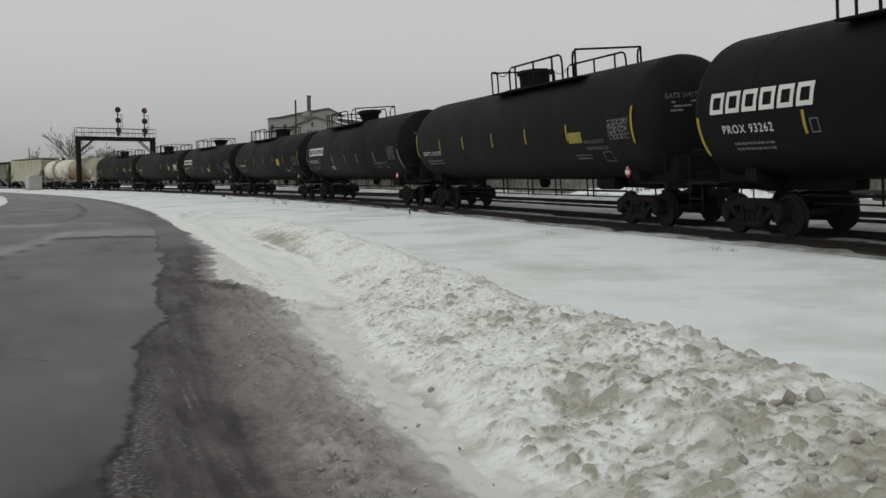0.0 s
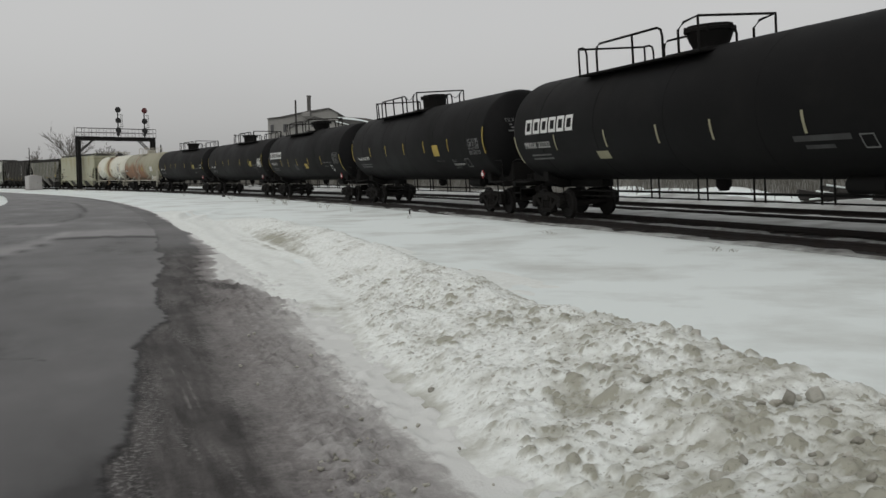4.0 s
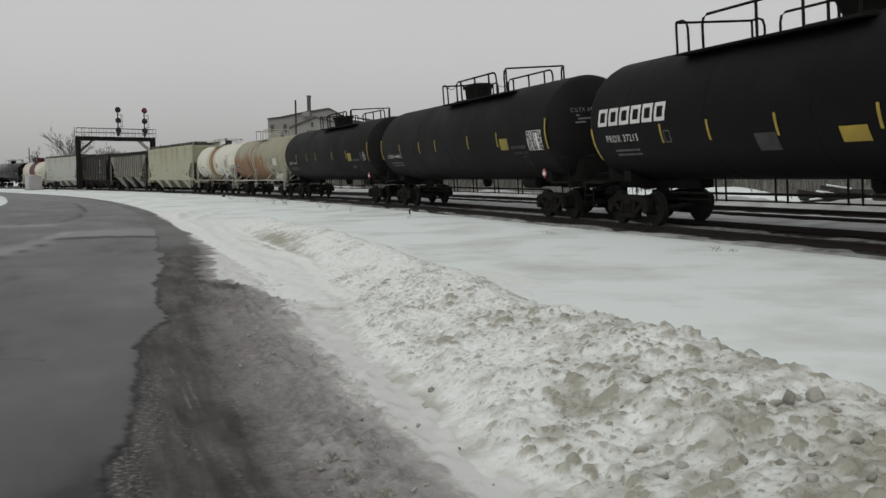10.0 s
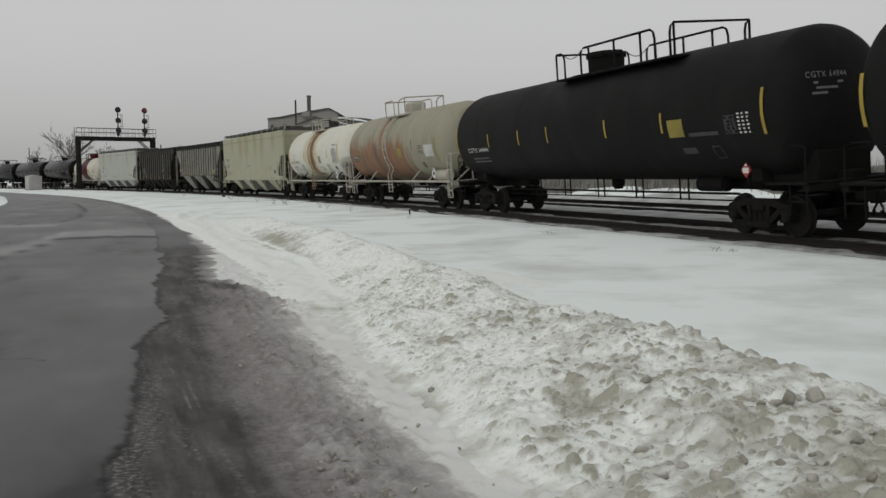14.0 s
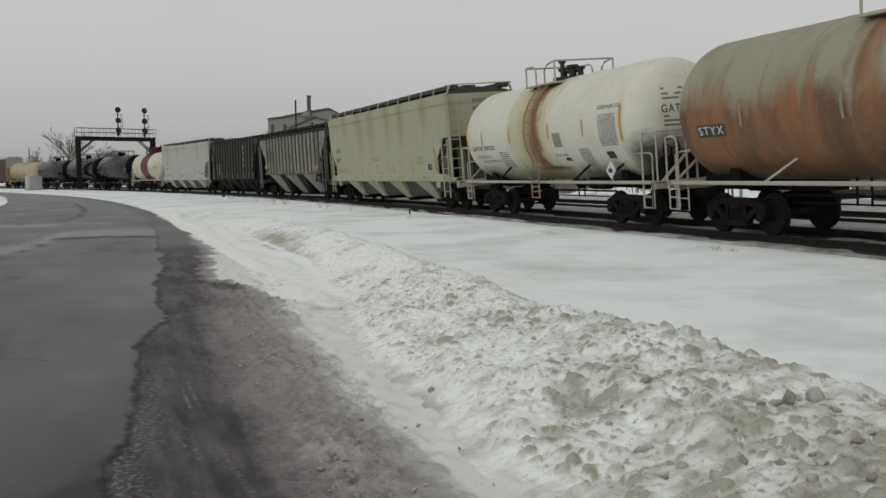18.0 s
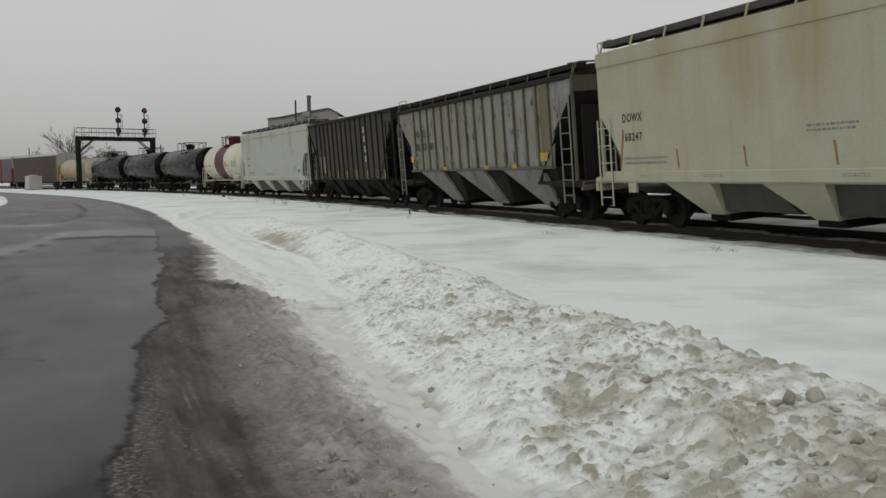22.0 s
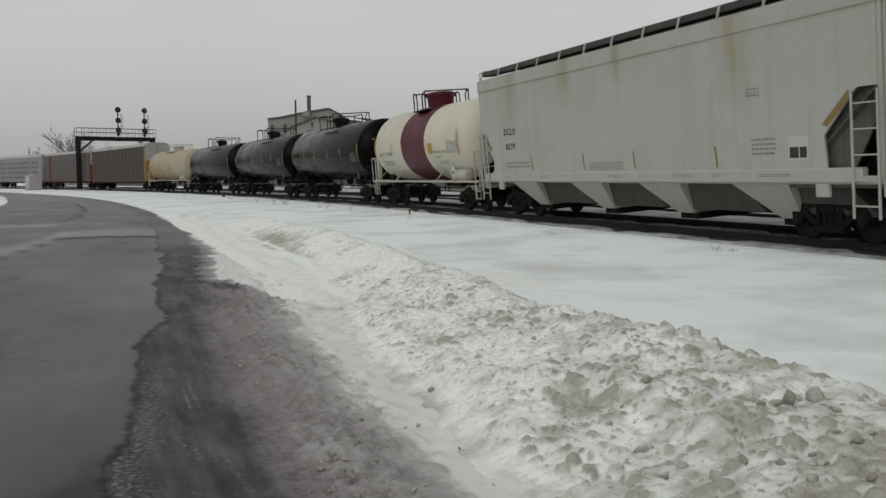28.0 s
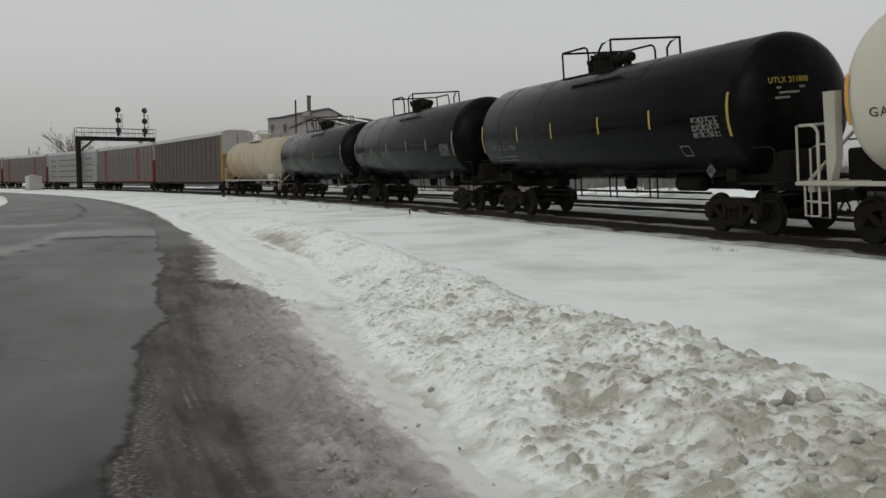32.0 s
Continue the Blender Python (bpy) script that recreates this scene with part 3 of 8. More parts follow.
def bank_material():
    m, ns, ls, p = nodes("plowed_dirty_snow")
    a = noise_node(ns, ls, 2.4, 6, 0.65)
    b = noise_node(ns, ls, 26, 5, 0.65)
    c = noise_node(ns, ls, 7, 4, 0.6)
    clean = ramp(ns, ls, c.outputs["Fac"], 0.3, 0.75, (0.80, 0.83, 0.805), (0.69, 0.71, 0.675))
    d = math_node(ns, ls, "ADD", attr(ns, "dirt").outputs["Fac"], math_node(ns, ls, "MULTIPLY", math_node(ns, ls, "SUBTRACT", a.outputs["Fac"], 0.5), 1.7))
    f1 = ramp(ns, ls, d, 0.25, 1.15, (0, 0, 0), (0.85, 0.85, 0.85))
    col = mix(ns, ls, f1.outputs[0], clean.outputs[0], (0.27, 0.26, 0.20))
    f2 = math_node(ns, ls, "MULTIPLY", ramp(ns, ls, b.outputs["Fac"], 0.575, 0.67, (0, 0, 0), (0.65, 0.65, 0.65)).outputs[0], attr(ns, "dirt_field").outputs["Fac"])
    col = mix(ns, ls, f2, col, (0.16, 0.15, 0.115))
    ls.new(col, p.inputs["Base Color"])
    p.inputs["Roughness"].default_value = 0.8
    p.inputs["Specular IOR Level"].default_value = 0.2
    bump(ns, ls, noise_node(ns, ls, 38, 6, 0.72).outputs["Fac"], 0.5, 0.02, p)
    return m


BANK = bank_material()
bs_ax = np.concatenate([np.arange(-30, 1.5, 0.12), np.arange(1.5, 9, 0.0135), np.arange(9, 15, 0.025), np.arange(15, 26, 0.05), np.arange(26, 50, 0.15)])
bo_ax = np.concatenate([np.arange(-13.3, -10.3, 0.0165), np.arange(-10.3, -9.3, 0.03), np.arange(-9.3, -8.5, 0.08)])
bs, bo = np.meshgrid(bs_ax, bo_ax, indexing="ij")
bx, by = on_road(bs, bo)
bz, bdirt, brough = bank_height(bs, bo)
snow_bank = tagged(sheet("snow_bank", bx, by, bz, BANK), "plowed bank of dirty lumpy snow along the road", "snow bank", kind="structure")
soiled = (0.6 + 0.4 * (1 - step(4.2, 6.8, bs))) * (1 - step(7.5, 11, bs)) * step(0.42, 0.7, 0.45 * hash_noise(bs * 3.3, bo * 3.3, 21) + 0.55 * hash_noise(bs * 8, bo * 8, 22)) * step(-12.85, -12.4, bo)
blown = np.exp(-((bs - 24) / 3.5) ** 2 - ((bo + 10.85) / 0.4) ** 2) + 0.6 * np.exp(-((bs - 20) / 2.5) ** 2 - ((bo + 11.1) / 0.2) ** 2)
kicked = (1 - brough) * step(11, 16, bs) * hash_noise(bs * 0.6, bo * 4, 19) * (bo < -11.2)
# trodden snow at the foot; its grey also carries the coarse texture's shading
trodden = (1 - step(0.0, 0.6, brough)) * (bo < -11.6) * (1 - step(11, 14, bs)) * (0.68 + 0.6 * hash_noise(bs * 1.6, bo * 5, 23))
give(snow_bank, "dirt", 1.05 * bdirt + brough * (0.15 + 0.40 * soiled + 0.10 * (1 - step(4.5, 7.5, bs)) + 0.22 * (1 - step(3.2, 4.5, bs)) + 0.16 * (1 - step(8, 30, bs))) + 0.75 * blown - 0.4 * (1 - step(0.1, 0.5, brough)) + 0.75 * kicked + trodden)
give(snow_bank, "dirt_field", brough)

# loose frozen clods lying on the bank
CLOD = snow_material("frozen_clod", (0.54, 0.535, 0.49), (0.31, 0.295, 0.24), 0.5, 0.95, 5.0, 0.7)
DARK_CLOD = snow_material("dirty_clod", (0.42, 0.41, 0.365), (0.24, 0.23, 0.19), 0.45, 0.9, 6.0, 0.8)


def snow_clod(s, off, size, seed, darkish=False):
    rnd = random.Random(seed)
    bm = bmesh.new()
    bmesh.ops.create_icosphere(bm, subdivisions=4 if size > 0.06 else 3, radius=1.0)
    sx, sy, sz = size * rnd.uniform(0.8, 1.2), size * rnd.uniform(0.7, 1.0), size * rnd.uniform(0.5, 0.8)
    cuts = [Vector((rnd.gauss(0, 1), rnd.gauss(0, 1), rnd.gauss(0.3, 0.8))).normalized() for k in range(11)]
    for v in bm.verts:
        for c in cuts:
            over = v.co.dot(c) - 0.55
            if over > 0:
                v.co -= c * over * 0.97
        v.co *= 1 + 0.06 * (noise.noise(v.co * 2.1 + Vector((seed, 0, 0)))) + 0.05 * noise.noise(v.co * 5 + Vector((seed, 3, 0)))
        v.co = Vector((v.co.x * sx, v.co.y * sy, v.co.z * sz))
    me = bpy.data.meshes.new("snow_clod")
    bm.to_mesh(me)
    bm.free()
    me.shade_smooth()
    me.materials.append(DARK_CLOD if darkish else CLOD)
    z = max(-0.34, float(bank_height(np.array([[float(s)]]), np.array([[float(off)]]))[0][0, 0]))
    ob = new("snow_clod", me)
    ob.matrix_basis = beside(s, off, z + sz * 0.3, rnd.uniform(0, 360))
    return tagged(ob, "dirty grey clod of frozen slush" if darkish else "grey-brown frozen clod of dirty snow", "snow clod", "clods on the snow bank")


rc = random.Random(77)
CLODS = [(4.22, -10.98, 0.105), (5.75, -10.72, 0.10), (5.3, -10.8, 0.045), (5.5, -11.7, 0.075), (5.55, -11.56, 0.025), (4.35, -12.14, 0.055), (3.5, -11.62, 0.057), (3.95, -10.72, 0.042), (3.75, -12.07, 0.076), (5.0, -11.67, 0.063), (4.7, -12.14, 0.041), (4.3, -11.21, 0.066), (3.15, -12.01, 0.062), (3.5, -11.44, 0.046), (3.95, -11.07, 0.041), (3.45, -12.37, 0.056), (3.3, -11.87, 0.053), (4.0, -12.1, 0.054), (5.1, -12.04, 0.042), (4.2, -11.64, 0.056), (5.3, -11.62, 0.044), (6.9, -11.54, 0.041), (5.15, -11.14, 0.041), (5.65, -11.0, 0.033), (4.45, -11.23, 0.045), (7.1, -11.12, 0.035), (6.2, -10.67, 0.034), (3.65, -11.12, 0.033)]
SOOTY = [(4.25, -11.15, 0.072), (3.6, -11.27, 0.048), (3.75, -11.27, 0.029), (3.8, -11.87, 0.046), (3.65, -11.53, 0.034), (3.1, -11.71, 0.049), (4.1, -11.67, 0.025), (4.25, -11.37, 0.031), (3.6, -11.79, 0.039), (3.95, -12.25, 0.037), (4.85, -11.95, 0.025), (7.85, -11.3, 0.035), (5.6, -11.91, 0.039), (6.55, -12.62, 0.037), (5.15, -12.95, 0.017), (7.2, -13.13, 0.017)]
for k in range(46):
    CLODS.append((3.4 + 8.0 * rc.random() ** 1.6, -12.5 + 1.6 * rc.random() ** 0.7, rc.uniform(0.014, 0.036)))
for k in range(26):
    CLODS.append((3.9 + 6.0 * rc.random() ** 1.3, -13.9 + 0.9 * rc.random(), rc.uniform(0.012, 0.03)))
for k in range(95):
    far = rc.random()
    SOOTY.append((4.5 + 1.2 * far ** 1.4, -13.7 + 0.12 * far + rc.gauss(0, 0.12), 0.009 + 0.026 * rc.random() ** 2))
for k, (s, off, size) in enumerate(CLODS):
    snow_clod(s, off, size, 200 + k)
for k, (s, off, size) in enumerate(SOOTY):
    snow_clod(s, off, size, 400 + k, True)


# ---- paint for the cars ----
def slope_node(ns, ls, v, a, b, ta=0.0, tb=1.0):
    """v mapped from a..b to ta..tb, held at the ends."""
    n = ns.new("ShaderNodeMapRange")
    for k, q in (("From Min", a), ("From Max", b), ("To Min", ta), ("To Max", tb)):
        n.inputs[k].default_value = q
    ls.new(v, n.inputs["Value"])
    return n.outputs[0]


def object_xyz(ns, ls):
    sep = ns.new("ShaderNodeSeparateXYZ")
    ls.new(ns.new("ShaderNodeTexCoord").outputs["Object"], sep.inputs[0])
    return sep.outputs


def hump(ns, ls, v, centre, half):
    """1 at the centre, falling to 0 at half to each side."""
    d = math_node(ns, ls, "ABSOLUTE", math_node(ns, ls, "SUBTRACT", v, centre), 0.0)
    return slope_node(ns, ls, d, 0.0, half, 1.0, 0.0)


def tank_rust(name, base, rust, wash, rust_x, rust_z, drip=None, seams=(), amount=1.0):
    """Old paint with rust bleeding over the lower flank in broken runs, and olive wash below the seams."""
    m, ns, ls, p = nodes(name)
    x, y, z = object_xyz(ns, ls)
    coarse = noise_node(ns, ls, 0.9, 9, 0.68, (1.1, 0.5, 0.42))
    runs = noise_node(ns, ls, 1.1, 6, 0.62, (1.5, 0.8, 0.2))
    fine = noise_node(ns, ls, 9, 7, 0.7)
    where = math_node(ns, ls, "MULTIPLY", slope_node(ns, ls, x, *rust_x, 1.0, 0.0), slope_node(ns, ls, z, *rust_z, 1.0, 0.0))
    where = math_node(ns, ls, "MULTIPLY", where, slope_node(ns, ls, z, 1.15, 1.75, 0.45, 1.0))
    if drip:
        fall = math_node(ns, ls, "MULTIPLY", hump(ns, ls, x, *drip), slope_node(ns, ls, z, 2.2, 3.4, 0.55, 0.95))
        where = math_node(ns, ls, "MAXIMUM", where, fall)
    jig = math_node(ns, ls, "ADD", math_node(ns, ls, "MULTIPLY", math_node(ns, ls, "SUBTRACT", coarse.outputs["Fac"], 0.5), 2.2), math_node(ns, ls, "MULTIPLY", math_node(ns, ls, "SUBTRACT", runs.outputs["Fac"], 0.5), 0.8))
    jig = math_node(ns, ls, "ADD", jig, math_node(ns, ls, "MULTIPLY", math_node(ns, ls, "SUBTRACT", fine.outputs["Fac"], 0.5), 0.5))
    lead = math_node(ns, ls, "ADD", math_node(ns, ls, "MULTIPLY", where, 1.3), jig)
    for c in seams:
        lead = math_node(ns, ls, "SUBTRACT", lead, math_node(ns, ls, "MULTIPLY", hump(ns, ls, x, c, 0.13), 0.3))
    f1 = ramp(ns, ls, lead, 0.42, 1.0, (0, 0, 0), (0.9 * amount,) * 3)
    olive = ramp(ns, ls, math_node(ns, ls, "ADD", runs.outputs["Fac"], math_node(ns, ls, "MULTIPLY", coarse.outputs["Fac"], 0.4)), 0.70, 0.92, (0, 0, 0), (0.6, 0.6, 0.6))
    c1 = mix(ns, ls, olive.outputs[0], base, wash)
    sallow = ramp(ns, ls, fine.outputs["Fac"], 0.4, 0.75, (0, 0, 0), (0.4, 0.4, 0.4))
    c1 = mix(ns, ls, sallow.outputs[0], c1, tuple(0.75 * c for c in base))
    rv = ramp(ns, ls, math_node(ns, ls, "ADD", math_node(ns, ls, "MULTIPLY", fine.outputs["Fac"], 0.22), math_node(ns, ls, "MULTIPLY", runs.outputs["Fac"], 0.78)), 0.38, 0.64, tuple(0.5 * c for c in rust), tuple(min(1, c * 1.55) for c in rust))
    c2 = mix(ns, ls, f1.outputs[0], c1, rv.outputs[0])
    for c in seams:
        c2 = mix(ns, ls, math_node(ns, ls, "MULTIPLY", hump(ns, ls, x, c + 0.14, 0.07), ramp(ns, ls, runs.outputs["Fac"], 0.42, 0.6, (0, 0, 0), (0.6, 0.6, 0.6)).outputs[0]), c2, wash)
    # darker towards the bottom, below about 1.7, in noise-broken patches
    darkish = math_node(ns, ls, "MULTIPLY", slope_node(ns, ls, z, 1.25, 1.7, 1.0, 0.0), ramp(ns, ls, coarse.outputs["Fac"], 0.35, 0.6, (0.2,) * 3, (0.85,) * 3).outputs[0])
    c2 = mix(ns, ls, darkish, c2, (0.055, 0.045, 0.032))
    ls.new(c2, p.inputs["Base Color"])
    p.inputs["Roughness"].default_value = 0.65
    bump(ns, ls, fine.outputs["Fac"], 0.2, 0.004, p)
    return m


def tank_spill(name, base, spill, halo, x0):
    """White paint stained yellow and brown where the load has run down from the hatch, darker along the belly."""
    m, ns, ls, p = nodes(name)
    x, y, z = object_xyz(ns, ls)
    runs = noise_node(ns, ls, 1.7, 6, 0.6, (2.6, 1.2, 0.14))
    soft = noise_node(ns, ls, 0.9, 6, 0.62)
    fine = noise_node(ns, ls, 8, 6, 0.68)
    wob = math_node(ns, ls, "ADD", x, math_node(ns, ls, "MULTIPLY", math_node(ns, ls, "SUBTRACT", soft.outputs["Fac"], 0.5), 0.9))
    dust = ramp(ns, ls, soft.outputs["Fac"], 0.42, 0.7, (0, 0, 0), (0.5, 0.5, 0.5))
    c = mix(ns, ls, dust.outputs[0], base, (0.47, 0.45, 0.36))
    c = mix(ns, ls, ramp(ns, ls, runs.outputs["Fac"], 0.54, 0.7, (0, 0, 0), (0.35, 0.35, 0.35)).outputs[0], c, (0.42, 0.385, 0.27))
    wide = math_node(ns, ls, "ADD", hump(ns, ls, wob, x0 - 0.4, 2.1), math_node(ns, ls, "MULTIPLY", math_node(ns, ls, "SUBTRACT", runs.outputs["Fac"], 0.5), 1.3))
    c = mix(ns, ls, ramp(ns, ls, wide, 0.12, 0.7, (0, 0, 0), (0.88, 0.88, 0.88)).outputs[0], c, halo)
    brown = math_node(ns, ls, "ADD", hump(ns, ls, wob, x0 - 0.1, 0.95), math_node(ns, ls, "MULTIPLY", math_node(ns, ls, "SUBTRACT", runs.outputs["Fac"], 0.5), 1.2))
    c = mix(ns, ls, math_node(ns, ls, "MULTIPLY", ramp(ns, ls, brown, 0.3, 0.75, (0, 0, 0), (0.8, 0.8, 0.8)).outputs[0], slope_node(ns, ls, z, 1.65, 1.95, 0.15, 1.0)), c, (0.27, 0.185, 0.085))
    core = math_node(ns, ls, "ADD", hump(ns, ls, wob, x0 + 0.12, 0.52), math_node(ns, ls, "MULTIPLY", math_node(ns, ls, "SUBTRACT", runs.outputs["Fac"], 0.5), 0.8))
    c = mix(ns, ls, math_node(ns, ls, "MULTIPLY", ramp(ns, ls, core, 0.25, 0.6, (0, 0, 0), (0.95, 0.95, 0.95)).outputs[0], slope_node(ns, ls, z, 1.62, 1.85)), c, spill)
    drops = math_node(ns, ls, "MULTIPLY", math_node(ns, ls, "MULTIPLY", hump(ns, ls, z, 1.68, 0.10), hump(ns, ls, x, x0 + 0.55, 1.5)), 1.6, True)
    c = mix(ns, ls, drops, c, (0.13, 0.075, 0.04))
    # belly darkened below a ragged height, most towards the leading end
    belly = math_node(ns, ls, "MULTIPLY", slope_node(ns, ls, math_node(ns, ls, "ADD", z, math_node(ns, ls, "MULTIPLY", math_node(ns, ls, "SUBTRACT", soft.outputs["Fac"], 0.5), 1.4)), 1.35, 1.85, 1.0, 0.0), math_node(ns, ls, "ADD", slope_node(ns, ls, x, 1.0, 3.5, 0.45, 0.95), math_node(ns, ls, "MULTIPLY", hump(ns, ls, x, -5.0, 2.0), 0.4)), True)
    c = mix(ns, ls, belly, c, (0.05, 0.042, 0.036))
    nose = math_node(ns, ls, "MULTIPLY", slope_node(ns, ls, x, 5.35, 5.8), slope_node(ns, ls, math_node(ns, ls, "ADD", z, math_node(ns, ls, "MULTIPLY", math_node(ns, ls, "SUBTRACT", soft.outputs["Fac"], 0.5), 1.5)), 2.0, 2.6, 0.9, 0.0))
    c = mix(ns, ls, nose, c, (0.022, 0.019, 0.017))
    ls.new(c, p.inputs["Base Color"])
    p.inputs["Roughness"].default_value = 0.5
    bump(ns, ls, fine.outputs["Fac"], 0.12, 0.003, p)
    return m


def run_stained(name, base, dirt, stain, runs_at, top, fleck=0.025):
    """Hopper paint: broad grime, and soft brown runs hanging from the roof edge at the places given (x, half width, reach)."""
    m, ns, ls, p = nodes(name)
    x, y, z = object_xyz(ns, ls)
    big = noise_node(ns, ls, 0.5, 6, 0.6)
    runs = noise_node(ns, ls, 1.3, 6, 0.6, (1.4, 1.0, 0.16))
    fine = noise_node(ns, ls, 16, 5, 0.65)
    c = mix(ns, ls, ramp(ns, ls, big.outputs["Fac"], 0.4, 0.7, (0, 0, 0), (0.55, 0.55, 0.55)).outputs[0], base, dirt)
    c = mix(ns, ls, ramp(ns, ls, runs.outputs["Fac"], 0.52, 0.74, (0, 0, 0), (0.45, 0.45, 0.45)).outputs[0], c, tuple(0.5 * (a + b) for a, b in zip(dirt, stain)))
    wob = math_node(ns, ls, "ADD", x, math_node(ns, ls, "MULTIPLY", math_node(ns, ls, "SUBTRACT", big.outputs["Fac"], 0.5), 0.8))
    for at, half, reach in runs_at:
        f = math_node(ns, ls, "MULTIPLY", hump(ns, ls, wob, at, half), slope_node(ns, ls, z, top - reach, top - reach * 0.4))
        f = math_node(ns, ls, "MULTIPLY", f, ramp(ns, ls, runs.outputs["Fac"], 0.3, 0.6, (0.2,) * 3, (0.8,) * 3).outputs[0])
        c = mix(ns, ls, f, c, stain)
    edge = math_node(ns, ls, "MULTIPLY", hump(ns, ls, z, top - 0.42, 0.10), ramp(ns, ls, big.outputs["Fac"], 0.4, 0.6, (0.1,) * 3, (0.6,) * 3).outputs[0])
    c = mix(ns, ls, edge, c, stain)
    c = mix(ns, ls, ramp(ns, ls, fine.outputs["Fac"], 0.5, 0.75, (0, 0, 0), (0.3, 0.3, 0.3)).outputs[0], c, tuple(0.7 * q for q in dirt))
    ls.new(c, p.inputs["Base Color"])
    p.inputs["Roughness"].default_value = 0.6
    bump(ns, ls, fine.outputs["Fac"], 0.1, 0.004, p)
    return m


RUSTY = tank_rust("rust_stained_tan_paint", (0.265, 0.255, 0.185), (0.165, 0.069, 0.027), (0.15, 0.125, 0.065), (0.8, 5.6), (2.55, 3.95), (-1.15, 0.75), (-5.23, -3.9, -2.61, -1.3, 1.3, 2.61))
CREAM = tank_spill("rust_spilled_white_paint", (0.56, 0.56, 0.485), (0.19, 0.08, 0.038), (0.37, 0.315, 0.165), 0.1)
IVORY = paint("ivory_tank_paint", (0.50, 0.485, 0.40), 0.45, (0.34, 0.31, 0.22), 0.45, 1.0, relief=0.05, fleck=0.025)
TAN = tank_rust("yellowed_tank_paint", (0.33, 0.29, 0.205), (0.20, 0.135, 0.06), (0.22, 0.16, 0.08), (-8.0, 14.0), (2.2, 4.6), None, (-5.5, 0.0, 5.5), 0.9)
MAROON = paint("maroon_band", (0.066, 0.005, 0.012), 0.45, (0.06, 0.008, 0.014), 0.4, 1.5, relief=0.05, spec=0.2)
PALE = run_stained("pale_yellow_hopper_paint", (0.320, 0.320, 0.238), (0.272, 0.257, 0.155), (0.215, 0.185, 0.075), ((-6.0, 0.7, 1.6), (-3.1, 0.95, 2.7), (-1.1, 1.0, 2.9), (1.6, 0.8, 2.3), (3.6, 0.8, 2.2), (6.6, 0.7, 1.6)), 4.84)
LIGHTGREY = run_stained("light_grey_hopper_paint", (0.335, 0.347, 0.32), (0.29, 0.288, 0.225), (0.215, 0.19, 0.095), ((-6.6, 0.8, 2.2), (-2.6, 0.6, 1.5), (0.4, 0.5, 1.1), (5.2, 0.8, 2.1)), 4.95)
# near-black steel: the shade of end recesses and bays is in its colour
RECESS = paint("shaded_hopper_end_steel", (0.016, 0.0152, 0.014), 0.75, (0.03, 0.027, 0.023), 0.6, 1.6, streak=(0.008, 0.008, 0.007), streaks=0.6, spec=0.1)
OLIVEMARK = paint("faded_olive_marking", (0.19, 0.125, 0.035), 0.65, (0.12, 0.10, 0.05), 0.5, 5)
# hopper coat darkened to carry the end recess's shade, with grime streaks
SLOPEGREY = paint("shaded_grimy_slope_sheet_paint", (0.115, 0.113, 0.09), 0.75, (0.05, 0.046, 0.036), 0.7, 1.4, streak=(0.04, 0.036, 0.028), streaks=0.6, spec=0.15)
SOOTPANEL = paint("sooty_hopper_panel", (0.044, 0.0415, 0.038), 0.7, (0.08, 0.075, 0.066), 0.6, 1.4, streak=(0.02, 0.019, 0.017), streaks=0.6, spec=0.15)
SOOTRIB = paint("sooty_rib_paint", (0.019, 0.018, 0.0165), 0.75, (0.035, 0.032, 0.028), 0.5, 1.6, spec=0.1)
OLDGREY = paint("peeling_grey_paint", (0.205, 0.206, 0.188), 0.75, (0.15, 0.14, 0.085), 0.75, 1.8, streak=(0.05, 0.043, 0.033), streaks=0.7, runs=(2.6, 2.6, 0.10), flakes=(0.02, 0.016, 0.013))
# panel grey darkened for the shadow lines beside the ribs, plus greenish dirt
RIBGREY = paint("rib_shadow_grey_paint", (0.088, 0.086, 0.058), 0.75, (0.022, 0.02, 0.016), 0.7, 2.0, streak=(0.03, 0.026, 0.022), streaks=0.8)
YELLOWED = paint("yellow_washed_paint", (0.125, 0.112, 0.06), 0.75, (0.09, 0.08, 0.055), 0.8, 1.6, streak=(0.05, 0.043, 0.033), streaks=0.7, runs=(2.6, 2.6, 0.10))
CHUTE = paint("scuffed_chute_grey", (0.19, 0.187, 0.17), 0.75, (0.08, 0.074, 0.062), 0.7, 2.2, streak=(0.03, 0.027, 0.022), streaks=0.5, runs=(1.2, 1.2, 0.3))
# sooty steel on the roofs; on hopper bays its dark tone stands for shade
COAL = paint("sooty_and_shaded_brown_steel", (0.034, 0.032, 0.028), 0.7, (0.075, 0.07, 0.06), 0.6, 1.4, streak=(0.015, 0.014, 0.013), streaks=0.6)
RACKBROWN = paint("weathered_rack_panel", (0.064, 0.057, 0.051), 0.7, (0.095, 0.08, 0.069), 0.7, 0.8, streak=(0.045, 0.033, 0.027), streaks=0.7, runs=(0.9, 0.9, 0.14), spec=0.12)
RACKGREY = paint("galvanised_rack_panel", (0.118, 0.108, 0.107), 0.6, (0.082, 0.066, 0.06), 0.75, 0.8, streak=(0.075, 0.05, 0.042), streaks=0.7, runs=(0.9, 0.9, 0.14), spec=0.12)
RACKWHITE = paint("white_rack_panel", (0.24, 0.24, 0.243), 0.6, (0.15, 0.14, 0.135), 0.65, 0.8, streak=(0.11, 0.092, 0.085), streaks=0.6, runs=(1.0, 1.0, 0.16), spec=0.12)
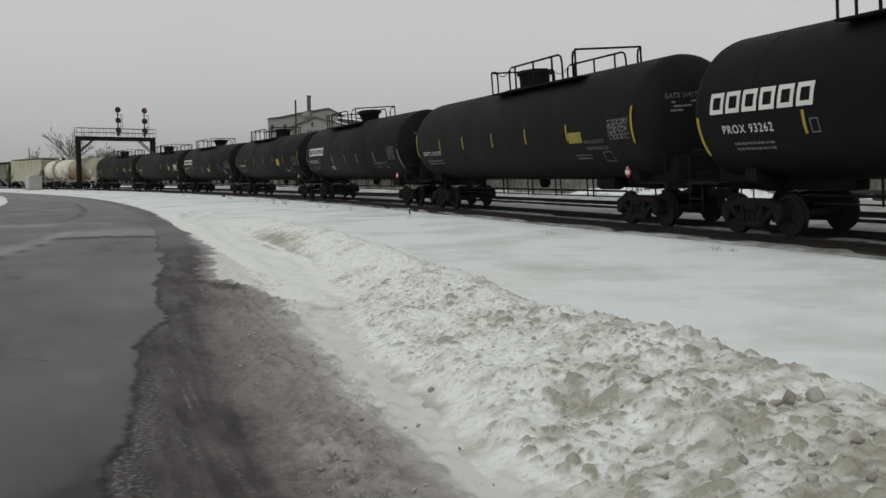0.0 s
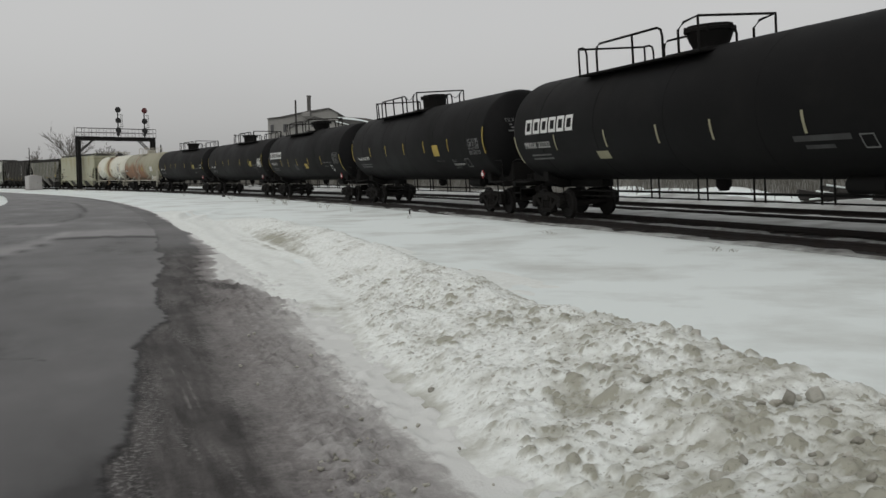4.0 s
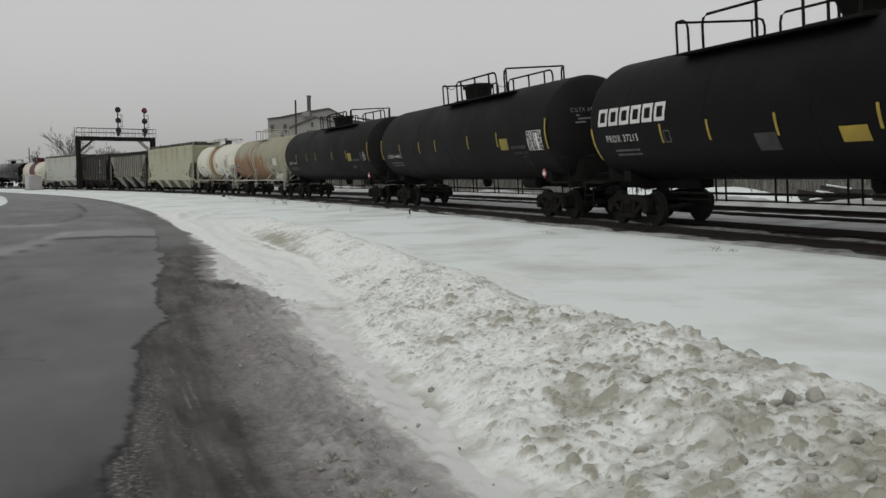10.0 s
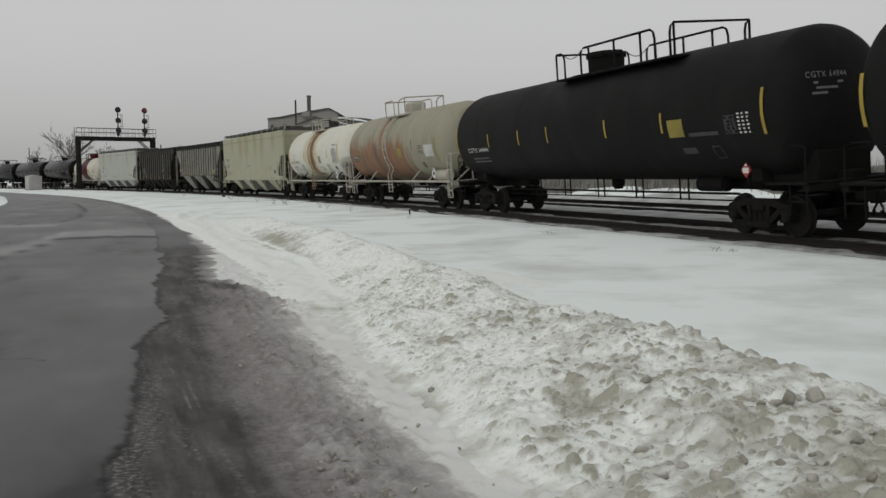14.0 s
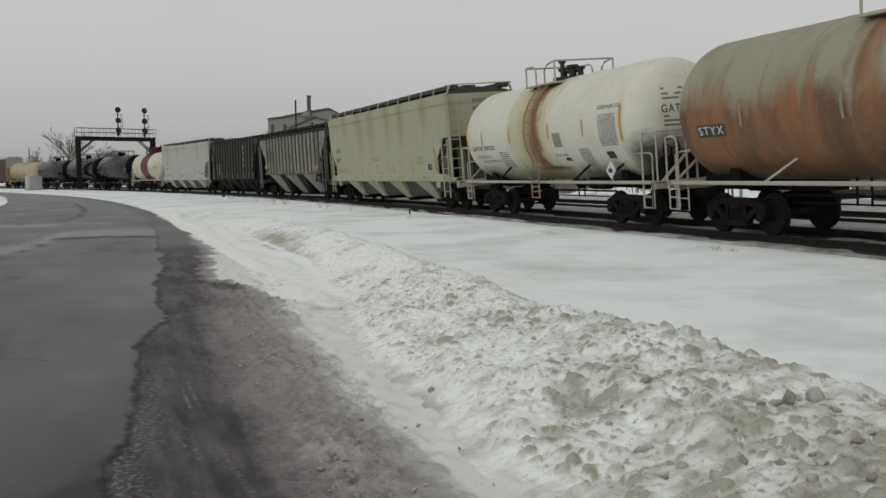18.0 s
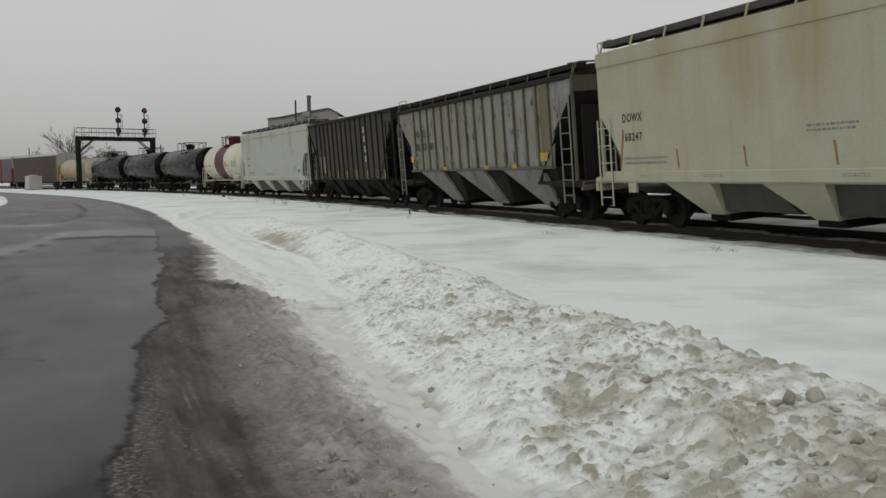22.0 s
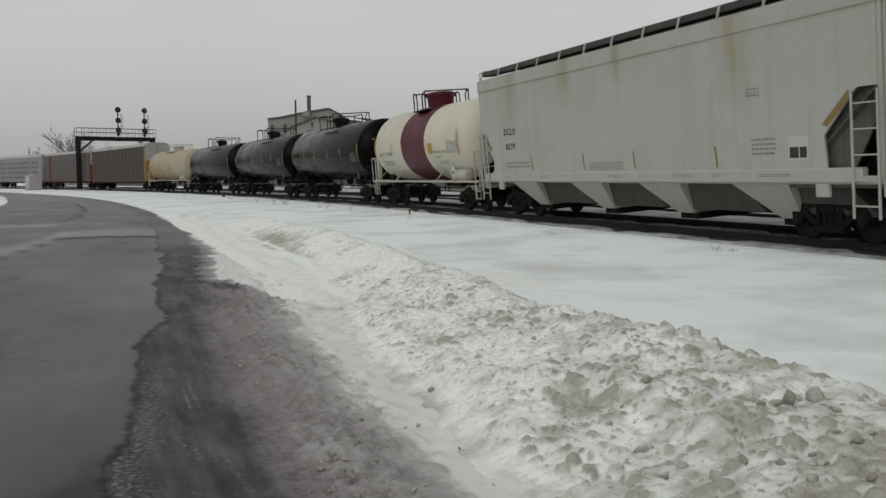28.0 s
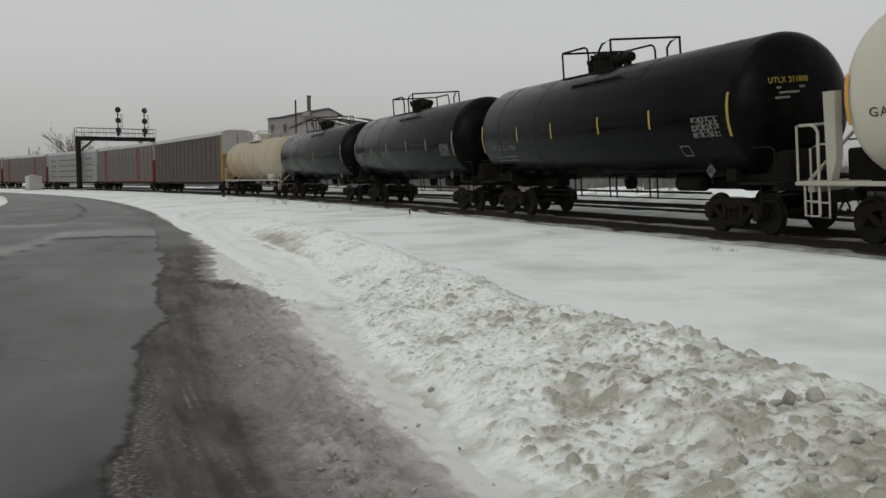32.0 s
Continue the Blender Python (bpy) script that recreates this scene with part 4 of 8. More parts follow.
RACKRED = paint("red_rack_post", (0.135, 0.036, 0.030), 0.65, (0.10, 0.045, 0.042), 0.6, 1.2, spec=0.12)
RACKYEL = paint("ochre_rack_end", (0.23, 0.145, 0.05), 0.65, (0.14, 0.10, 0.05), 0.5, 1.2, spec=0.12)
ROOFING = paint("galvanised_roof", (0.30, 0.30, 0.29), 0.5, (0.2, 0.19, 0.18), 0.5, 0.7)
OFFWHITE = paint("white_frame_paint", (0.36, 0.35, 0.295), 0.6, (0.25, 0.2, 0.14), 0.55, 3.0)
RUSTLADDER = paint("rust_stained_ladder", (0.22, 0.13, 0.07), 0.75, (0.3, 0.27, 0.2), 0.6, 4.0)
RUSTPIPE = paint("rusty_fittings", (0.10, 0.05, 0.035), 0.75, (0.05, 0.03, 0.02), 0.6, 5.0)


R_TANK, Z_TANK = 1.685, 2.895


# ---- trucks and wheels, shared by all the cars ----
def wheelset_mesh():
    m = Mesh()
    for sgn in (-1, 1):
        prof = [(0.66, 0.10), (0.66, 0.36), (0.665, 0.49), (0.69, 0.495), (0.70, 0.462), (0.80, 0.452), (0.805, 0.40), (0.765, 0.36), (0.755, 0.16), (0.80, 0.13), (0.80, 0.08)]
        m.lathe([(sgn * a, r) for a, r in prof], 28, "y")
        m.lathe([(sgn * 0.82, 0.115), (sgn * 1.09, 0.115), (sgn * 1.10, 0.10), (sgn * 1.13, 0.095)], 14, "y")
        for k in range(3):
            a = 2 * math.pi * k / 3
            m.lathe([(sgn * 1.125, 0.016), (sgn * 1.15, 0.016)], 6, "y", (0.06 * math.sin(a), 0, 0.06 * math.cos(a)))
    m.lathe([(-0.8, 0.085), (0.8, 0.085)], 12, "y")
    return m.data("wheelset", WHEEL, 30)


def side_frame_mesh():
    m = Mesh()
    y0, y1 = -0.09, 0.09
    m.prism([(-1.06, 0.60), (-0.98, 0.74), (-0.42, 0.86), (0.42, 0.86), (0.98, 0.74), (1.06, 0.60), (0.94, 0.58), (0.62, 0.66), (0.36, 0.72), (-0.36, 0.72), (-0.62, 0.66), (-0.94, 0.58)], y0, y1)
    for s in (-1, 1):
        m.beam((s * 0.72, 0, 0.64), (s * 0.30, 0, 0.30), 0.16, 0.13)
        m.beam((s * 0.31, 0, 0.30), (s * 0.31, 0, 0.74), 0.16, 0.10)
        m.slab(s * 0.89 - 0.15, s * 0.89 + 0.15, -0.11, 0.11, 0.46, 0.66, 0.03)
    m.slab(-0.40, 0.40, -0.13, 0.13, 0.20, 0.33, 0.03)
    for x in (-0.17, 0.0, 0.17):
        m.lathe([(0.33, 0.075), (0.38, 0.062), (0.43, 0.075), (0.48, 0.062), (0.53, 0.075), (0.58, 0.062)], 10, "z", (x, 0, 0))
    return m.data("side_frame", GRIME, 35)


def bolster_mesh():
    m = Mesh()
    m.slab(-0.20, 0.20, -1.12, 1.12, 0.58, 0.80, 0.04)
    m.lathe([(0.78, 0.22), (0.92, 0.22)], 16, "z")
    for s in (-1, 1):
        m.beam((s * 0.36, -0.75, 0.42), (s * 0.36, 0.75, 0.42), 0.09, 0.12)
        for y in (-0.74, 0.74):
            m.slab(s * 0.39 - 0.05, s * 0.39 + 0.05, y - 0.06, y + 0.06, 0.30, 0.62, 0.02)
    return m.data("truck", GRIME, 35)


WHEELSET, SIDE_FRAME, BOLSTER = wheelset_mesh(), side_frame_mesh(), bolster_mesh()
rolling = []


def trucks(car, centres):
    for sx in (-1, 1):
        tr = part("truck", BOLSTER, None, car, "grimy cast steel truck", m=pose(sx * centres / 2, 0, 0))
        for y in (-1, 1):
            part("side_frame", SIDE_FRAME, None, tr, m=pose(0, y * 1.0, 0))
        for x in (-0.89, 0.89):
            w = part("wheelset", WHEELSET, None, tr, m=pose(x, 0, 0.457))
            rolling.append((w, x))


def coupler_mesh():
    m = Mesh()
    m.slab(-0.55, 0.0, -0.10, 0.10, 0.76, 0.98, 0.03)
    m.slab(-0.12, 0.02, -0.17, 0.17, 0.72, 1.02, 0.05)
    m.tube([(-0.3, 0.22, 0.9), (-0.15, 0.28, 0.6), (-0.02, 0.16, 0.5), (0.02, 0.05, 0.55)], 0.025, 6)
    return m.data("coupler", GRIME)


COUPLER = coupler_mesh()


def couplers(car, L):
    part("coupler", COUPLER, None, car, m=pose(L / 2, 0, 0))
    part("coupler", COUPLER, None, car, m=pose(-L / 2, 0, 0, 0, 0, 180))


# ---- markings ----
def wrapped(pts, z0, R=None):
    """Lays flat (along, up) points on the tank's camera-side flank, up measured from height z0."""
    R = (R or R_TANK) + 0.012
    out = []
    a0 = math.asin(max(-1, min(1, (z0 - Z_TANK) / R)))
    for u, v in pts:
        a = a0 + v / R
        out.append((u, -R * math.cos(a), Z_TANK + R * math.sin(a)))
    return out


def patch(m, x0, x1, z0, z1, R=None, lean=0.0, rows=6):
    """A painted rectangle on the tank between heights z0 and z1."""
    R = R or R_TANK
    a0, a1 = (math.asin(max(-1, min(1, (z - Z_TANK) / R))) for z in (z0, z1))
    h = (a1 - a0) * R
    pts = [(x + lean * k / rows, h * k / rows) for k in range(rows + 1) for x in (x0, x1)]
    m.add(wrapped(pts, z0, R), [(2 * k, 2 * k + 1, 2 * k + 3, 2 * k + 2) for k in range(rows)])
    return m


def flat(m, x0, x1, z0, z1, y):
    return m.add([(x0, y, z0), (x1, y, z0), (x1, y, z1), (x0, y, z1)], [(0, 1, 2, 3)])


def letters(body, high, wide, bold=0.006):
    """Flat letters as (points, faces), high metres tall, fitted to wide metres."""
    cu = bpy.data.curves.new("letters", "FONT")
    cu.body = body
    cu.resolution_u = 3
    cu.offset = bold
    cu.space_character = 1.18
    ob = bpy.data.objects.new("letters", cu)
    me = bpy.data.meshes.new_from_object(ob)
    co = [(v.co.x, v.co.y) for v in me.vertices]
    fs = [tuple(q.vertices) for q in me.polygons]
    bpy.data.objects.remove(ob)
    bpy.data.curves.remove(cu)
    bpy.data.meshes.remove(me)
    x0, x1 = min(c[0] for c in co), max(c[0] for c in co)
    y0, y1 = min(c[1] for c in co), max(c[1] for c in co)
    return [((x - x0) / (x1 - x0) * wide, (y - y0) / (y1 - y0) * high) for x, y in co], fs


def words(co, fs, two):
    """The faces of a line of letters, split at its widest gap where it holds two words."""
    us = sorted(u for u, v in co)
    gap = max(zip(us, us[1:]), key=lambda p: p[1] - p[0])
    cut = (gap[0] + gap[1]) / 2
    if not two:
        return [fs]
    return [[f for f in fs if (co[f[0]][0] < cut) == first] for first in (True, False)]


def tank_text(car, name, body, x, z, high, wide, material, label=""):
    co, fs = letters(body, high, wide)
    for word in words(co, fs, " " in body):
        m = Mesh()
        m.add(wrapped([(x + u, v) for u, v in co], z), word)
        part(name, m, material, car, label, smooth=0)


def flat_text(car, name, body, x, z, high, wide, y, material, label=""):
    co, fs = letters(body, high, wide, 0.03)
    m = Mesh()
    m.add([(x + u, y, z + v) for u, v in co], fs)
    return part(name, m, material, car, label, smooth=0)


def logo_blocks(m, x, z, high, wide, put):
    """Six heavy upright rings in a row, standing in for a painted company mark."""
    w = wide / 6
    for k in range(6):
        a, b, t = x + k * w + 0.04, x + (k + 1) * w - 0.05, 0.10
        for q in ((a, b, high - t, high), (a, b, 0, t), (a, a + t, t, high - t), (b - t, b, t, high - t)):
            put(m, *q)
    return m


def bar_lines(m, x0, x1, z0, z1, rows, seed, put):
    """Rows of short bars for stencilled lines too small to read."""
    rnd = random.Random(seed)
    rows = rows * 2
    hgt = (z1 - z0) / (rows * 2.2)
    for k in range(rows):
        z = z1 - (k + 1) * (z1 - z0) / rows
        x = x0
        while x < x1 - 0.05:
            w = min(rnd.uniform(0.04, 0.14), x1 - x)
            put(m, x, x + w, z, z + hgt)
            x += w + 0.03


# ---- tank cars ----
def tank_shell(half, R=None, head=0.72, rings=()):
    R = R or R_TANK
    prof = [(-half + head * (1 - math.cos(math.pi / 2 * k / 10)), max(0.02, R * math.sin(math.pi / 2 * k / 10))) for k in range(11)]
    body = []
    for x in sorted(rings):
        body += [(x - 0.03, R), (x - 0.02, R + 0.006), (x + 0.02, R + 0.006), (x + 0.03, R)]
    back = [(-a, r) for a, r in reversed(prof)]
    m = Mesh()
    m.lathe(prof + body + back, 56, "x", (0, 0, Z_TANK))
    return m


def railing(car, a, b, material, left, hoops, posts, right, chain=None, y=1.15, top=5.2, deck=0.70):
    """Guard rails round the hatch platform, the same on both sides: a left frame, hoops with posts, a right hoop, end rails."""
    base = 4.39
    for sgn in (-1, 1):
        yy = sgn * y
        m = Mesh()
        m.slab(a - 0.06, b + 0.06, *sorted((sgn * deck, sgn * (y + 0.04))), base - 0.01, base + 0.045, 0.01)
        part("walkway", m, material, car)
        f = Mesh()
        f.tube([(a, yy, base), (a, yy, top - 0.02), (a + 0.03, yy, top), (left - 0.2, yy, top), (left - 0.06, yy, top - 0.06), (left, yy, top - 0.22), (left, yy, base)], 0.031)
        part("guard_rail", f, material, car)
        for x0, x1 in hoops:
            r = Mesh()
            r.tube([(x0, yy, base), (x0, yy, top - 0.22), (x0 + 0.05, yy, top - 0.07), (x0 + 0.2, yy, top), (x1 - 0.2, yy, top), (x1 - 0.06, yy, top - 0.07), (x1, yy, top - 0.25), (x1, yy, base)], 0.033)
            part("guard_rail", r, material, car)
        g = Mesh()
        g.tube([(right, yy, base), (right, yy, top - 0.2), (right + (b - right) * 0.3, yy, top - 0.04), (b, yy, top + 0.03), (b, yy, base)], 0.033)
        part("guard_rail", g, material, car)
        for x in posts:
            q = Mesh()
            q.tube([(x, yy, base), (x, yy, top)], 0.036, 6)
            part("post", q, material, car)
        if chain:
            ch = Mesh()
            ch.tube([(chain[0] + (chain[1] - chain[0]) * k / 8, yy, top - 0.08 - 0.6 * (k / 8) * (1 - k / 8)) for k in range(9)], 0.013, 5)
            part("chain", ch, material, car)
    for x, z in ((a, top - 0.01), (b, top + 0.03)):
        e = Mesh()
        e.tube([(x, -y, z), (x, y, z)], 0.031)
        part("end_rail", e, material, car)


def long_railing(car, d=0.0):
    railing(car, -1.14 + d, 5.16 + d, DULL, -0.62 + d, ((0.40 + d, 4.30 + d),), (0.89 + d, 2.30 + d, 3.63 + d), 4.98 + d, (-0.62 + d, 0.40 + d))


def fore_railing(car):
    railing(car, -5.45, 0.70, DULL, -5.15, ((-4.55, -0.75),), (-3.96, -2.67, -1.33), 0.18, (-0.75, 0.18))


def arched_railing(car, d=0.0):
    railing(car, -4.87 + d, 0.98 + d, DULL, -4.40 + d, ((-3.83 + d, -0.52 + d),), (-1.93 + d,), 0.16 + d)


def short_railing(car):
    railing(car, -1.47, 1.39, DULL, 0.12, (), (), 0.74, deck=1.02)


def manway(car, x, r, material, flare=0.12, high=0.62, label="", plate=True):
    z = Z_TANK + R_TANK - 0.06
    m = Mesh()
    m.lathe([(z, r - flare), (z + 0.1, r - flare), (z + high * 0.35, r - flare * 0.55), (z + high * 0.72, r), (z + high * 0.74, r + 0.05), (z + high * 0.86, r + 0.05), (z + high * 0.88, r - 0.01), (z + high, r - 0.04), (z + high + 0.03, r * 0.4)], 28, "z", (x, 0, 0))
    for k in range(6):
        a = 1.0472 * k + 0.3
        m.slab(x + (r + 0.05) * math.cos(a) - 0.035, x + (r + 0.05) * math.cos(a) + 0.035, (r + 0.05) * math.sin(a) - 0.035, (r + 0.05) * math.sin(a) + 0.035, z + high * 0.66, z + high * 0.95, 0.01)
    part("hatch_housing", m, material, car, label)
    if plate:
        p = Mesh()
        p.slab(x - 0.9, x + 0.9, -0.75, 0.75, z - 0.12, z + 0.0, 0.02)
        part("platform", p, material, car)


def under_gear(car, L, half, material, sill):
    """Stub sills, end sills, cradles, bottom outlet and brake rods."""
    for sgn in (-1, 1):
        m = Mesh()
        m.slab(*sorted((sgn * (L / 2 - 0.45), sgn * (L / 2 - 4.6))), -0.22, 0.22, 0.98, 1.42, 0.03)
        part("stub_sill", m, material, car)
        e = Mesh()
        e.slab(*sorted((sgn * (L / 2 - 0.42), sgn * (L / 2 - 0.62))), -1.38, 1.38, 1.06, 1.26, 0.02)
        e.slab(*sorted((sgn * (L / 2 - 0.42), sgn * (L / 2 - 1.7))), -1.42, -1.02, 1.20, 1.25, 0.01)
        e.slab(*sorted((sgn * (L / 2 - 0.42), sgn * (L / 2 - 1.7))), 1.02, 1.42, 1.20, 1.25, 0.01)
        part("end_sill", e, sill, car)
        c = Mesh()
        xa = sgn * (L / 2 - 2.4)
        arc = [(-1.05 + 0.105 * k) for k in range(21)]
        up = [(y, Z_TANK - math.sqrt(max(0.0, (R_TANK + 0.02) ** 2 - y * y))) for y in arc]
        c.prism(up + [(1.05, 1.25), (0.5, 0.98), (-0.5, 0.98), (-1.05, 1.25)], xa - 0.18, xa + 0.18, "yz")
        part("cradle", c, material, car)
        # added dark block for the shadow and gear massed under the head
        hb = Mesh()
        hb.slab(*sorted((sgn * (L / 2 - 0.85), sgn * (L / 2 - 2.3))), -0.75, 0.75, 1.2, 1.9, 0.05)
        part("under_head_filler", hb, material, car)
        for y in (-1.36, 1.36):
            h = Mesh()
            h.tube([(sgn * (L / 2 - 0.5), y, 1.2), (sgn * (L / 2 - 0.5), y, 0.55), (sgn * (L / 2 - 1.0), y, 0.55), (sgn * (L / 2 - 1.0), y, 1.2)], 0.022, 6)
            h.tube([(sgn * (L / 2 - 0.5), y, 0.85), (sgn * (L / 2 - 1.0), y, 0.85)], 0.02, 6)
            part("step", h, sill, car)
            g = Mesh()
            g.tube([(sgn * (L / 2 - 0.52), y, 1.22), (sgn * (L / 2 - 0.52), y, 1.95), (sgn * (L / 2 - 0.7), y * 0.97, 2.02), (sgn * (L / 2 - 1.25), y * 0.97, 2.02)], 0.022, 6)
            part("grab_rail", g, sill, car)
    for z, r in ((0.90, 0.034), (0.73, 0.022)):
        b = Mesh()
        b.tube([(-half + 3.0, -0.5, z), (half - 3.0, -0.5, z)], r, 6)
        part("brake_rod", b, material, car)
    n = int((half - 3.6) / 1.08)
    for k in range(n):
        x = (k - (n - 1) / 2) * 2.16
        for dx in (-0.19, 0.19):
            b = Mesh()
            b.tube([(x + dx, -0.5, 0.70), (x + dx, -0.5, 1.35)], 0.026, 6)
            part("rod_hanger", b, material, car)
    o = Mesh()
    o.lathe([(0.92, 0.12), (1.05, 0.2), (1.4, 0.2), (1.62, 0.34)], 16, "z", (0.2, 0, 0))
    part("bottom_outlet", o, material, car)
    a = Mesh()
    a.lathe([(-0.55, 0.05), (-0.5, 0.2), (0.5, 0.2), (0.55, 0.05)], 16, "x", (L / 2 - 4.6, -0.55, 1.15))
    part("air_reservoir", a, material, car)


def placard(car, x, z, material=None, y=-1.30):
    m = Mesh()
    m.slab(x - 0.03, x + 0.03, y + 0.02, y + 0.05, 1.2, z + 0.1, 0.01)
    part("placard_bracket", m, OFFWHITE if material is WHITE else DULL, car)
    d = Mesh()
    s = 0.165 if material is not WHITE else 0.25
    d.prism([(x - s, z), (x, z - s), (x + s, z), (x, z + s)], y - 0.02, y + 0.015)
    part("placard", d, material or RED, car, "diamond hazard placard")
    w = Mesh()
    w.prism([(x - 0.1, z - 0.06), (x + 0.1, z - 0.06), (x + 0.1, z + 0.06), (x - 0.1, z + 0.06)], y - 0.026, y - 0.019)
    w.prism([(x - 0.05, z + 0.1), (x, z + 0.15), (x + 0.05, z + 0.1)], y - 0.026, y - 0.019)
    part("placard_mark", w, WHITE if material is None else INK, car)


def stripes(car, xs, ends, material, zlo=2.5, zhi=3.0, end_z=(2.31, 3.29)):
    for x in xs:
        part("reflective_stripe", patch(Mesh(), x - 0.04, x + 0.04, zlo, zhi), material, car)
    for x in ends:
        part("reflective_stripe", patch(Mesh(), x - 0.045, x + 0.045, *end_z, rows=10), material, car)


def data_panel(car, x0, x1, z0, z1, rows, material, seed, frame_too=False):
    m = Mesh()
    bar_lines(m, x0, x1, z0, z1, rows, seed, lambda mm, a, b, c, d: patch(mm, a, b, c, d, rows=1))
    if frame_too:
        for q in ((x0 - .05, x1 + .05, z1 + .02, z1 + .05), (x0 - .05, x1 + .05, z0 - .05, z0 - .02)):
            patch(m, *q, rows=1)
        for x in (x0 - .05, x1 + .02):
            patch(m, x, x + .03, z0 - .05, z1 + .05)
    return tagged(part("stencil_block", m, material, car, smooth=0), kind="stuff")


PALEFIELD = paint("pale_data_field", (0.42, 0.42, 0.40), 0.6, (0.3, 0.29, 0.26), 0.4, 6)
cars = []


def enlist(car, i, L):
    f, r = TRAIN[i]
    cars.append((car, f, r, L - 4.75))
    trucks(car, L - 4.75)
    couplers(car, L)


ENDS = [-1.05, 19.15, 39.65, 59.95, 80.4, 100.65, 121.0, 141.55, 157.25, 171.3, 191.75, 210.1, 226.9, 246.5, 261.2, 278.5, 295.8, 312.9, 330.67, 358.6, 386.5, 415.1, 443.0, 470.0]
TRAIN = list(zip(ENDS, ENDS[1:]))


def outline(car, pts, wide, material, name="test_stencil"):
    """A stencilled outline through (along, height) corners on the tank's flank."""
    m = Mesh()
    for (x0, z0), (x1, z1) in zip(pts, pts[1:] + pts[:1]):
        if abs(z1 - z0) < 0.05:
            patch(m, min(x0, x1), max(x0, x1) + wide, z0, z0 + wide * 0.9, rows=1)
        else:
            lo, hi = ((x0, z0), (x1, z1)) if z0 < z1 else ((x1, z1), (x0, z0))
            patch(m, lo[0], lo[0] + wide, lo[1], hi[1], lean=hi[0] - lo[0], rows=4)
    return part(name, m, material, car)


def data_table(car, x0, x1, z0, z1, seed, material, strong=0.0):
    """A stencilled table: thin rules, and short bars for words too small to read."""
    rnd = random.Random(seed)
    m = Mesh()
    for k in range(6):
        z = z0 + (z1 - z0) * k / 5
        x = x0
        while x < x1 - 0.03:
            w = min(rnd.uniform(0.05, 0.2), x1 - x)
            patch(m, x, x + w, z, z + 0.022, R=R_TANK + 0.004, rows=1)
            if k < 5:
                for q in (0.32, 0.64):
                    if rnd.random() < 0.75:
                        patch(m, x + 0.01, x + w * rnd.uniform(0.4, 0.9), z + (z1 - z0) / 5 * q, z + (z1 - z0) / 5 * q + 0.03, R=R_TANK + 0.004, rows=1)
            x += w + 0.025
    if strong:
        for k in range(7):
            x = x0 + (x1 - x0) * k / 6
            patch(m, x, x + 0.018, z0, z1, R=R_TANK + 0.004, rows=3)
        patch(m, x0 + (x1 - x0) * strong, x0 + (x1 - x0) * strong + 0.13, z0 + 0.04, z1 - 0.06, R=R_TANK + 0.005, rows=3)
    return tagged(part("data_table", m, material, car, smooth=0), kind="stuff")


